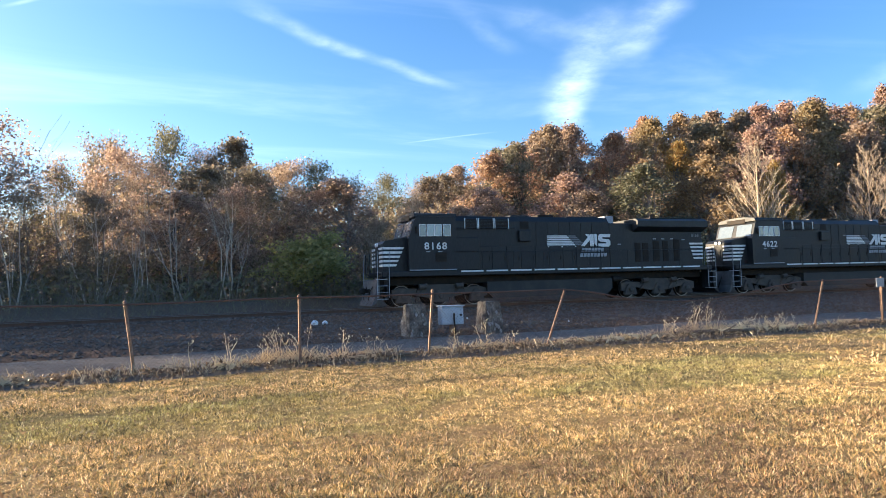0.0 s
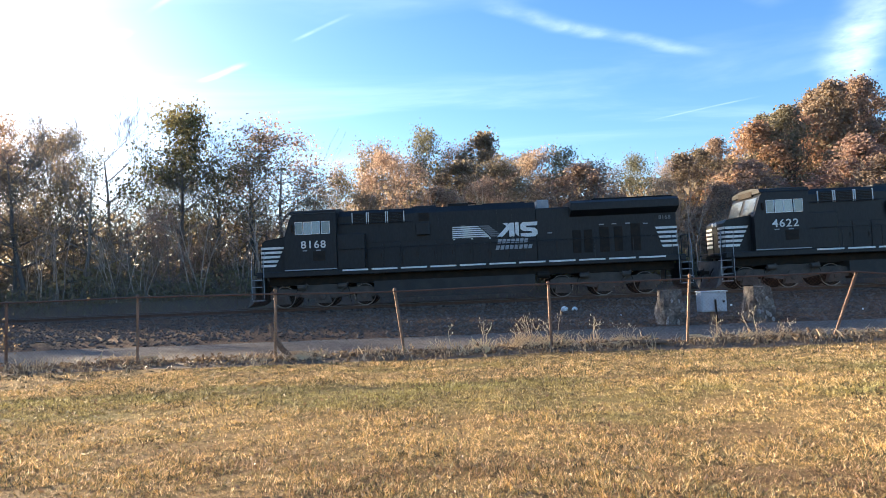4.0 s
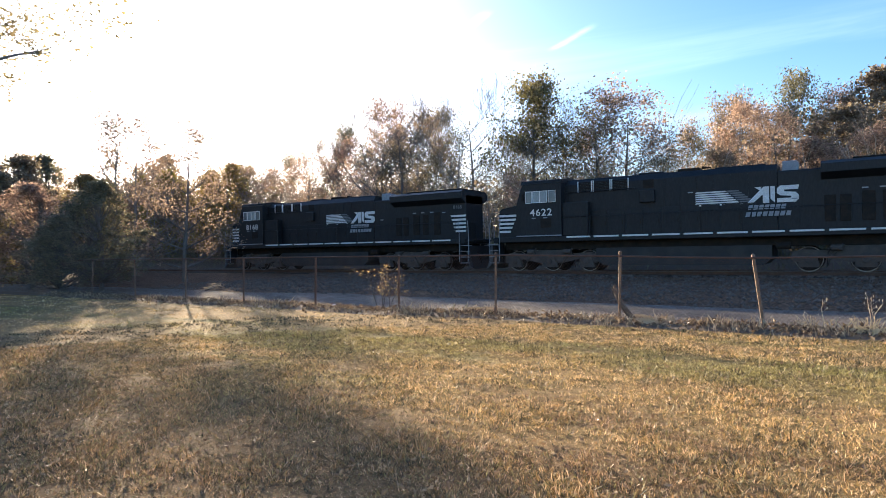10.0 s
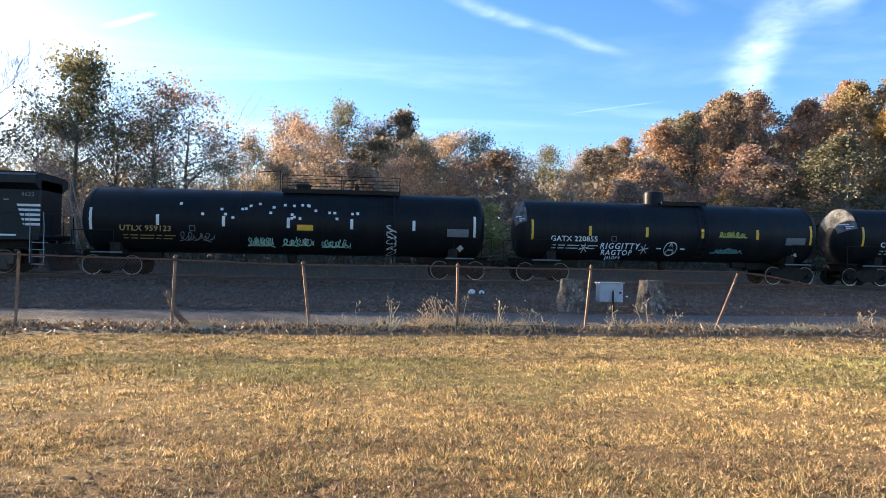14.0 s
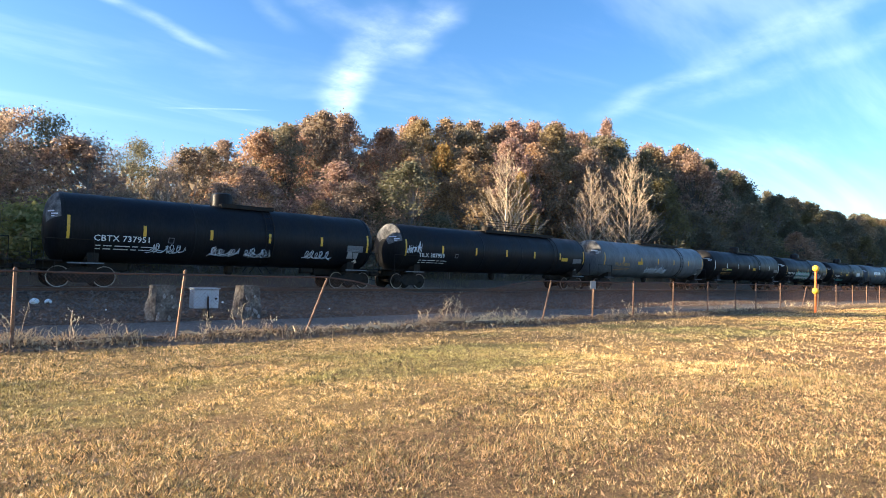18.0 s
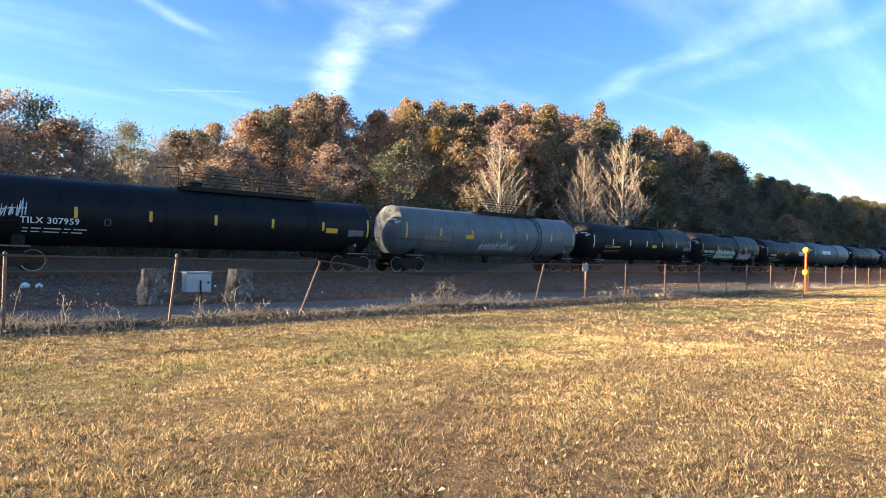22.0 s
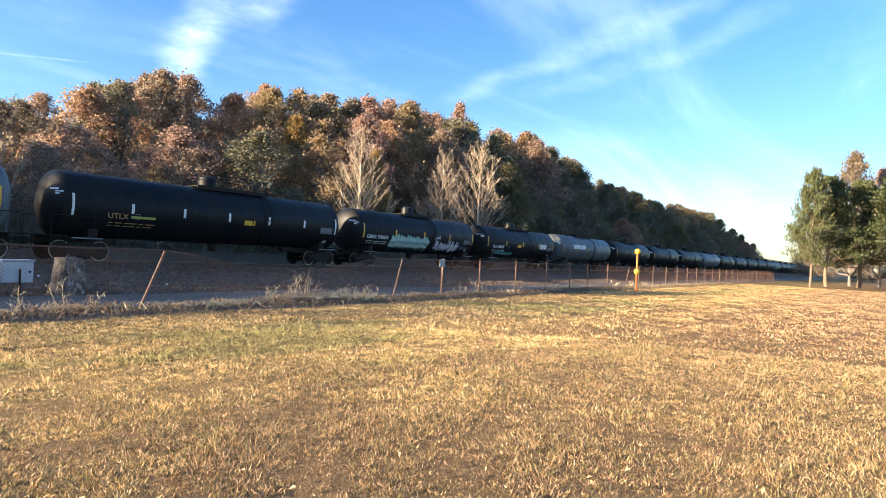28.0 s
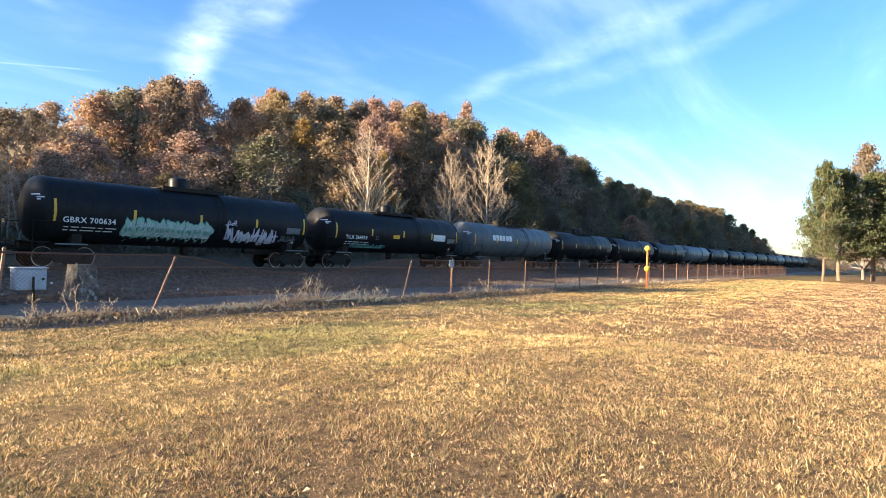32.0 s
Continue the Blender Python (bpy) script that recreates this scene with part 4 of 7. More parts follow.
def locomotive(number, offset, label, style=0):
    """A six-axle hood locomotive, its nose towards -x; 0 is the front coupler."""
    car = thing("locomotive", label, "locomotive", "locomotives of the freight train")
    L = 22.2
    turn = Matrix(((0, 1, 0, 0), (1, 0, 0, 0), (0, 0, 1, 0), (0, 0, 0, 1)))
    part("frame_sill", Geo().box(0.8, L - 0.8, -1.5, 1.5, 1.52, 1.8, 0.03), LOCO_BLACK, car)
    part("fuel_tank", Geo().prism([(6.5, 1.16), (6.5, 0.6), (6.85, 0.3), (13.9, 0.3), (14.25, 0.6), (14.25, 1.16)], -1.4, 1.4), TANK_BELLY, car)
    part("centre_sill", Geo().box(1.2, L - 1.2, -0.9, 0.9, 1.1, 1.56, 0.03), STEEL_DARK, car)
    # nose and cab
    part("nose", Geo().prism([(0.95, 1.72), (0.95, 3.2), (1.1, 3.36), (2.3, 3.55), (2.3, 1.72)], -1.1, 1.1), LOCO_BLACK, car)
    part("nose_door", Geo().box(0.925, 0.95, -0.35, 0.35, 1.8, 3.1, 0.01), LOCO_BLACK, car)
    cab = part("cab", Geo().prism([(2.2, 1.8), (2.2, 3.45), (2.5, 4.36), (2.68, 4.62), (4.75, 4.7), (4.75, 1.8)], -1.53, 1.53), LOCO_BLACK, car)
    part("cab_roof", Geo().prism([(-1.56, 4.55), (-1.45, 4.72), (-0.6, 4.83), (0.6, 4.83), (1.45, 4.72), (1.56, 4.55), (1.5, 4.53), (-1.5, 4.53)], 0, 2.3), LOCO_BLACK if style else TANK_BELLY, cab, "dusty cab roof").matrix_basis = Matrix.Translation((2.5, 0, 0)) @ turn
    part("number_board", Geo().box(2.48, 2.62, -0.75, 0.75, 4.42, 4.7, 0.02), STEEL_DARK, cab, "dark blank number board")
    for s in (-1, 1):
        a, b = Vector((2.24, s * 0.78, 3.58)), Vector((2.48, s * 0.74, 4.32))
        n = Vector((-(b - a).z, 0, (b - a).x)).normalized()
        w = Vector((0, 0.6, 0))
        g = Geo().add([a - w + n * 0.02, a + w + n * 0.02, b + w + n * 0.02, b - w + n * 0.02, a - w, a + w, b + w, b - w], [(0, 1, 2, 3), (7, 6, 5, 4), (0, 4, 5, 1), (1, 5, 6, 2), (2, 6, 7, 3), (3, 7, 4, 0)])
        part("windscreen", g, GLASS, cab, "glass windscreen")
    for s in (-1, 1):
        for x0, x1, clear in ((2.78, 3.1, 0), (3.2, 3.95, 1), (4.07, 4.43, 0)):
            y = s * 1.53
            win = part("cab_window", Geo().box(x0, x1, y - 0.015, y + 0.015, 3.58, 4.14), BRIGHT_GLASS if clear else GLASS, cab)
            fr = Geo()
            for a, b, c, d in ((x0 - 0.03, x1 + 0.03, 3.55, 3.58), (x0 - 0.03, x1 + 0.03, 4.14, 4.17), (x0 - 0.03, x0, 3.58, 4.14), (x1, x1 + 0.03, 3.58, 4.14)):
                fr.box(a, b, y - 0.03, y + 0.03, c, d)
            if clear:
                fr.box((x0 + x1) / 2 - 0.03, (x0 + x1) / 2 + 0.03, y - 0.03, y + 0.03, 3.58, 4.14)
            part("window_frame", fr, WHITE_PAINT, win, "bright window frame")
        part("cab_vent", Geo().box(3.6, 4.2, s * 1.535 - 0.012, s * 1.535 + 0.012, 2.25, 2.72), STEEL_DARK, cab)
        part("cab_step_edge", Geo().box(2.2, 4.75, s * 1.535 - 0.01, s * 1.535 + 0.01, 1.82, 1.87), GREY_PAINT, cab)
        part("mirror", Geo().box(2.56, 2.64, s * 1.58 - 0.05, s * 1.58 + 0.05, 3.7, 4.05, 0.01), STEEL_DARK, cab)
    part("equipment_cabinet", Geo().box(4.752, 6.1, -1.42, 1.42, 1.8, 3.5, 0.03), LOCO_BLACK, car)
    # nose stripes, wrapped round the corner
    for i in range(5):
        z = 2.06 + 0.215 * i
        for s in (-1, 1):
            part("nose_stripe", Geo().prism([(0.97, z), (0.97, z + 0.115), (1.62 + 0.1 * i + 0.06, z + 0.115), (1.62 + 0.1 * i, z)], s * 1.1 - 0.008, s * 1.1 + 0.008), WHITE_PAINT, car)
        for y0 in (-1.1, 0.37):
            part("front_stripe", Geo().box(0.915, 0.948, y0, y0 + 0.73, z, z + 0.115), WHITE_PAINT, car)
    for i in range(5):
        z = 2.2 + 0.22 * i
        for s in (-1, 1):
            part("rear_stripe", Geo().prism([(20.5 - 0.07 * i, z), (20.44 - 0.07 * i, z + 0.11), (21.2, z + 0.11), (21.2, z)], s * 1.0 - 0.008, s * 1.0 + 0.008), WHITE_PAINT, car)
    # long hood
    part("engine_hood", Geo().prism([(-0.98, 1.72), (-0.98, 4.4), (-0.75, 4.68), (0.75, 4.68), (0.98, 4.4), (0.98, 1.72)], 0, 9.7), LOCO_BLACK, car).matrix_basis = Matrix.Translation((4.75, 0, 0)) @ turn
    for i, x in enumerate((4.9, 5.4, 6.14, 7.01, 7.88, 8.75, 9.62, 10.49, 11.36, 12.23, 13.1)):
        for s in (-1, 1):
            d = part("hood_door", Geo().box(x, x + 0.8, s * 0.98 - 0.025, s * 0.98 + 0.025, 1.8, 3.05, 0.012), LOCO_BLACK, car)
            part("latch", Geo().box(x + 0.7, x + 0.74, s * 1.01 - 0.02, s * 1.01 + 0.02, 2.3, 2.5), STEEL_DARK, d)
    for x, w in ((5.5, 0.65), (6.3, 0.8), (7.25, 0.75)):
        for s in (-1, 1):
            v = part("side_grille", Geo().box(x, x + w, s * 0.985 - 0.03, s * 0.985 + 0.03, 4.02, 4.5), STEEL_DARK, car)
            for k in range(6):
                part("louvre", Geo().box(x + 0.03, x + w - 0.03, s * 1.02 - 0.02, s * 1.02 + 0.02, 4.05 + 0.075 * k, 4.085 + 0.075 * k), LOCO_BLACK, v)
            for a in (x - 0.05, x + w + 0.01):
                part("grille_trim", Geo().box(a, a + 0.04, s * 1.0 - 0.03, s * 1.0 + 0.03, 4.0, 4.55), WHITE_PAINT, v, "bright upright trim")
    for s in (-1, 1):
        part("roof_handrail", Geo().tube([(4.5, s * 1.15, 4.02), (8.4, s * 1.15, 4.02)], 0.02, 5), LOCO_BLACK, car)
        part("side_box", Geo().box(8.6, 9.3, s * 1.05 - 0.12, s * 1.05 + 0.12, 3.3, 3.9, 0.03), LOCO_BLACK, car)
        part("dark_opening", Geo().box(8.75, 9.25, s * 0.985 - 0.012, s * 0.985 + 0.012, 4.0, 4.4), STEEL_DARK, car)
        for k in range(6):
            x = 9.7 + 0.72 * k
            part("hood_seam", Geo().box(x, x + 0.03, s * 0.985 - 0.014, s * 0.985 + 0.014, 3.1, 4.35), LOCO_BLACK, car)
    part("exhaust_pipe", Geo().box(10.2, 11.2, -0.35, 0.35, 4.66, 4.86, 0.03), STEEL_DARK, car)
    part("roof_hatch", Geo().box(11.9, 14.0, -0.62, 0.62, 4.67, 4.75, 0.03), LOCO_BLACK, car)
    part("pale_roof_box", Geo().box(14.6, 15.2, -0.4, 0.4, 4.36, 4.82, 0.03), GREY_PAINT, car, "pale grey box on the roof")
    part("roof_box", Geo().box(8.4, 9.6, -0.5, 0.5, 4.67, 4.8, 0.03), LOCO_BLACK, car)
    # radiator end with its wide wings
    part("radiator_hood", Geo().box(14.45, 21.2, -0.99, 0.99, 1.72, 4.35, 0.05), LOCO_BLACK, car)
    part("radiator_wing", Geo().prism([(-0.99, 3.85), (-1.5, 4.12), (-1.5, 4.47), (-1.28, 4.6), (1.28, 4.6), (1.5, 4.47), (1.5, 4.12), (0.99, 3.85)], 0, 5.1), LOCO_BLACK, car).matrix_basis = Matrix.Translation((16.1, 0, 0)) @ turn
    part("radiator_grille", Geo().box(17.2, 21.0, -1.2, 1.2, 4.6, 4.68, 0.02), STEEL_DARK, car)
    for x0, x1, z1 in ((16.2, 16.6, 3.2), (16.75, 17.15, 3.2), (17.5, 17.95, 3.3), (18.2, 18.6, 3.3), (19.0, 19.45, 3.4)):
        for s in (-1, 1):
            part("vent_panel", Geo().box(x0, x1, s * 1.0 - 0.02, s * 1.0 + 0.02, 2.1, z1, 0.01), STEEL_DARK, car)
    for x0, z in ((17.5, 3.4), (18.1, 3.4), (18.75, 3.4), (19.6, 3.35), (10.8, 3.62), (15.0, 3.1), (5.2, 2.35), (3.1, 2.74), (3.75, 2.74)):
        part("small_label", Geo().box(x0, x0 + 0.22, -1.545 if x0 < 4.7 else -1.03, -1.0 if x0 > 4.7 else -1.53, z, z + 0.05), GREY_PAINT, car, "tiny pale stencil")
    # walkway edge with pale dashes
    for i in range(11):
        x = 5.0 + 1.42 * i
        for s in (-1, 1):
            part("sill_stripe", Geo().box(x, x + 1.25, s * 1.505 - 0.008, s * 1.505 + 0.008, 1.7, 1.78), WHITE_PAINT, car)
    # handrails
    for s in (-1, 1):
        hr = part("handrail", Geo().tube([(4.4, s * 1.48, 2.76), (20.8, s * 1.48, 2.76)], 0.016, 5), LOCO_BLACK, car)
        for i in range(10):
            x = 4.4 + 1.82 * i
            part("stanchion", Geo().tube([(x, s * 1.48, 1.7), (x, s * 1.48, 2.78)], 0.016, 5), LOCO_BLACK, hr)
    # steps and end rails
    for xe, d in ((0.55, 1), (L - 0.55, -1)):
        for s in (-1, 1):
            st = part("step_well", Geo().box(min(xe + d * 0.5, xe + d * 0.56), max(xe + d * 0.5, xe + d * 0.56), min(s * 0.9, s * 1.5), max(s * 0.9, s * 1.5), 0.45, 1.72), LOCO_BLACK, car)
            for k in range(4):
                part("step", Geo().box(min(xe, xe + d * 0.55), max(xe, xe + d * 0.55), min(s * 1.15, s * 1.5), max(s * 1.15, s * 1.5), 0.42 + 0.33 * k, 0.455 + 0.33 * k), GREY_PAINT, st)
            for xr in (xe, xe + d * 0.6):
                part("grab_rail", Geo().tube([(xr, s * 1.52, 0.5), (xr, s * 1.52, 2.2), (xr + d * 0.06, s * 1.48, 2.8)], 0.018, 6), GREY_PAINT, car, "pale grab rail")
        for s in (-1, 1):
            part("end_railing", Geo().tube([(xe + d * 0.1, s * 1.4, 1.72), (xe + d * 0.1, s * 1.4, 2.75), (xe + d * 0.1, s * 0.45, 2.75), (xe + d * 0.1, s * 0.45, 1.72)], 0.02, 6), LOCO_BLACK, car)
            part("air_hose", Geo().tube([(xe, s * 0.6, 1.1), (xe - d * 0.2, s * 0.62, 0.8), (xe - d * 0.25, s * 0.5, 0.4)], 0.03, 6), STEEL_DARK, car)
        part("pilot", Geo().prism([(xe - d * 0.3, 0.1), (xe + d * 0.0, 0.3), (xe + d * 0.12, 0.6), (xe + d * 0.12, 1.4), (xe, 1.4), (xe - d * 0.1, 0.55)], -1.4, 1.4), STEEL_GREY if d > 0 else LOCO_BLACK, car, "worn steel snow plough" if d > 0 else "")
        part("end_deck", Geo().box(min(xe, xe + d * 0.5), max(xe, xe + d * 0.5), -1.15, 1.15, 1.66, 1.72), LOCO_BLACK, car)
        coupler(car, 0.0 if d > 0 else L, d)
    for s in (-0.16, 0.16):
        part("headlight", Geo().lathe([(0, 0.1), (-0.05, 0.1), (-0.06, 0.02)], (0.93, s, 3.2), "x", 12), WHITE_PAINT, car, "round headlight")
    # roof fittings
    for k, x in enumerate((2.9, 3.3, 3.7)):
        part("antenna", Geo().tube([(x, 0.3 * k - 0.3, 4.82), (x, 0.3 * k - 0.3, 5.0)], 0.03, 6), STEEL_DARK, car)
    part("horn", Geo().tube([(11.6, 0.2, 4.68), (11.6, 0.2, 4.86), (11.2, 0.2, 4.9)], [0.03, 0.03, 0.07], 8), STEEL_DARK, car)
    # trucks
    wheels = []
    for xc in (3.95, 17.6):
        for s in (-1, 1):
            y = s * 1.1
            o = [(-2.6, 0.45), (-2.6, 0.85), (-2.2, 0.95), (-1.2, 0.9), (-0.6, 1.1), (0.6, 1.1), (1.2, 0.9), (2.2, 0.95), (2.6, 0.85), (2.6, 0.45), (2.3, 0.4), (1.6, 0.62), (0.6, 0.42), (-0.6, 0.42), (-1.6, 0.62), (-2.3, 0.4)]
            fr = part("truck_frame", Geo().prism([(xc + a, b) for a, b in o], y - 0.1, y + 0.1), TRUCK_GREY, car)
            for e in (-2.0, 0.0, 2.0):
                part("journal_box", Geo().prism([(xc + e - 0.42, 0.2), (xc + e - 0.3, 0.62), (xc + e - 0.15, 0.8), (xc + e + 0.15, 0.8), (xc + e + 0.3, 0.62), (xc + e + 0.42, 0.2)], y + s * 0.06 - 0.13, y + s * 0.06 + 0.13), TRUCK_GREY, fr)
                part("bearing_cap", Geo().lathe([(0, 0.15), (0.06 * s, 0.15), (0.09 * s, 0.08)], (xc + e, y + s * 0.19, 0.5), "y", 12), TRUCK_GREY, fr)
            for e in (-1.0, 1.0):
                part("shock_strut", Geo().tube([(xc + e - 0.3, y + s * 0.14, 0.5), (xc + e + 0.25, y + s * 0.14, 1.15)], 0.06, 8), TRUCK_GREY, fr)
                part("brake_cylinder", Geo().tube([(xc + e - 0.2, y + s * 0.2, 1.0), (xc + e + 0.2, y + s * 0.2, 1.0)], 0.13, 10), TRUCK_GREY, fr)
                part("sand_pipe", Geo().tube([(xc + e, y + s * 0.1, 1.3), (xc + e * 1.3, y + s * 0.1, 0.8), (xc + e * 1.35, y, 0.2)], 0.02, 5), STEEL_DARK, fr)
        wheels += [wheelset(car, xc + e, 0.533, LOCO_WHEEL, LOCO_RIM) for e in (-2.0, 0.0, 2.0)]
    part("air_tank", Geo().tube([(14.4, -1.2, 1.12), (14.95, -1.2, 1.12)], 0.16, 12), STEEL_DARK, car)
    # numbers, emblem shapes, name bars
    lettering("cab_number", number, 0.52, WHITE_PAINT, car, 3.0, -1.535, 2.88, 1.12, "white painted cab number", 1.1)
    lettering("rear_number", number, 0.28, HAZE_GREY, car, 20.35, -1.0, 3.55, 1.0, "", 1.05)
    def em_part(*args):
        part(*args).location = (1.15 if style else 0.4, 0, 0)

    for i in range(7):
        em_part("emblem_stripe", Geo().prism([(9.95, 2.98 + 0.098 * i), (10.0, 3.045 + 0.098 * i), (11.85 - 0.1 * i, 3.045 + 0.098 * i), (11.9 - 0.1 * i, 2.98 + 0.098 * i)], -1.0, -0.99), WHITE_PAINT, car)
        em_part("emblem_fade", Geo().prism([(11.95 - 0.1 * i, 2.98 + 0.098 * i), (11.9 - 0.1 * i, 3.045 + 0.098 * i), (12.5 - 0.12 * i, 3.045 + 0.098 * i), (12.55 - 0.12 * i, 2.98 + 0.098 * i)], -1.0, -0.99), HAZE_GREY, car)
    em = [[(12.1, 3.12), (12.35, 3.12), (12.75, 3.5), (12.75, 3.12), (13.0, 3.12), (13.0, 3.84), (12.78, 3.84)], [(12.42, 3.84), (12.7, 3.84), (12.66, 3.66)], [(13.05, 3.84), (13.22, 3.84), (13.22, 3.12), (13.05, 3.3)],
          [(13.3, 3.12), (14.0, 3.12), (14.12, 3.24), (14.12, 3.42), (14.0, 3.54), (13.58, 3.58), (13.58, 3.66), (14.1, 3.66), (14.14, 3.84), (13.42, 3.84), (13.3, 3.72), (13.3, 3.52), (13.42, 3.42), (13.84, 3.38), (13.84, 3.3), (13.3, 3.3)]]
    for o in em:
        em_part("emblem_shape", Geo().prism([(x, z - 0.13) for x, z in o], -1.005, -0.99), WHITE_PAINT, car)
    for x, z, w in ((12.15, 2.72, 1.5), (12.05, 2.42, 1.8)):
        for k in range(7 if w < 1.6 else 8):
            a = x + w * k / (7 if w < 1.6 else 8)
            em_part("name_bar", Geo().prism([(a, z), (a + 0.05, z + 0.2), (a + 0.05 + 0.17, z + 0.2), (a + 0.17, z)], -1.03, -1.0), GREY_PAINT, car)
    TRAIN.append((car, offset, wheels, 0.533))
    return car


locomotive("8168", 0.0, "black diesel locomotive with white nose stripes and lettering, leading")
locomotive("4622", 22.45, "dusty black diesel locomotive with white stripes, coupled second", 1)


def add_car(offset, made):
    car, wheels, info = made
    TRAIN.append((car, offset, wheels, 0.457))
    return car, info


R = random.Random(5)
tank_1, i1 = add_car(44.65, tank_car("long black tank car with white bars and scrawled graffiti", 20.6, TANK_BLACK, 1.55, "UTLX 959123", DULL_ORANGE, 2.7, 7, WHITE_PAINT, "manway", plate=(0.4, YELLOW_PAINT), walkway=0.71, back=2.4))
tank_2, i2 = add_car(65.25, tank_car("black tank car with yellow bars and white scrawls", 17.45, TANK_BLACK, 1.5, "GATX 220855", WHITE_PAINT, 2.35, 6, YELLOW_PAINT, "dome", railing=False, white_head=True, walkway=0.3, back=0.8))
tank_3, i3 = add_car(82.7, tank_car("black tank car with yellow bars and pale graffiti", 18.0, TANK_BLACK, 1.52, "CBTX 737951", WHITE_PAINT, 2.4, 6, YELLOW_PAINT, "dome", railing=False, white_head=True, walkway=0.35, back=0.6))
tank_4, i4 = add_car(100.7, tank_car("glossy black tank car with yellow bars", 20.9, TANK_BLACK, 1.48, "TILX 307959", WHITE_PAINT, 2.45, 7, YELLOW_PAINT, "manway", white_head=True, plate=(6.2, YELLOW_PAINT), walkway=0.92, back=2.2))
tank_5, i5 = add_car(121.6, tank_car("weathered grey tank car with white graffiti", 19.9, TANK_GREY, 1.54, "UTLX 955022", DULL_ORANGE, 2.9, 7, YELLOW_PAINT, "manway", white_head=True, plate=(-3.4, YELLOW_PAINT), walkway=0.8, back=1.5))
tank_6, i6 = add_car(141.5, tank_car("matt black tank car with white bars", 19.5, TANK_BLACK, 1.55, "UTLX", DULL_ORANGE, 3.0, 7, WHITE_PAINT, "dome", plate=(1.0, YELLOW_PAINT), back=0.8))
tank_7, i7 = add_car(161.0, tank_car("black tank car with large green and lilac graffiti", 17.2, TANK_BLACK, 1.52, "GBRX 700634", WHITE_PAINT, 1.75, 5, YELLOW_PAINT, "dome", railing=False, walkway=0.45))
tank_8, i8 = add_car(178.2, tank_car("black tank car with small yellow and white panels", 16.9, TANK_BLACK, 1.48, "TILX 264359", WHITE_PAINT, 2.3, 5, YELLOW_PAINT, "dome", railing=False, plate=(-1.2, YELLOW_PAINT)))
tank_9, i9 = add_car(195.1, tank_car("blue-grey tank car with a white emblem panel", 17.9, TANK_GREY, 1.52, None, None, 2.4, 5, YELLOW_PAINT, "manway"))
tank_10, i10 = add_car(213.0, tank_car("plain black tank car far down the train", 17.6, TANK_BLACK, 1.52, None, None, 2.4, 5, YELLOW_PAINT, "dome"))


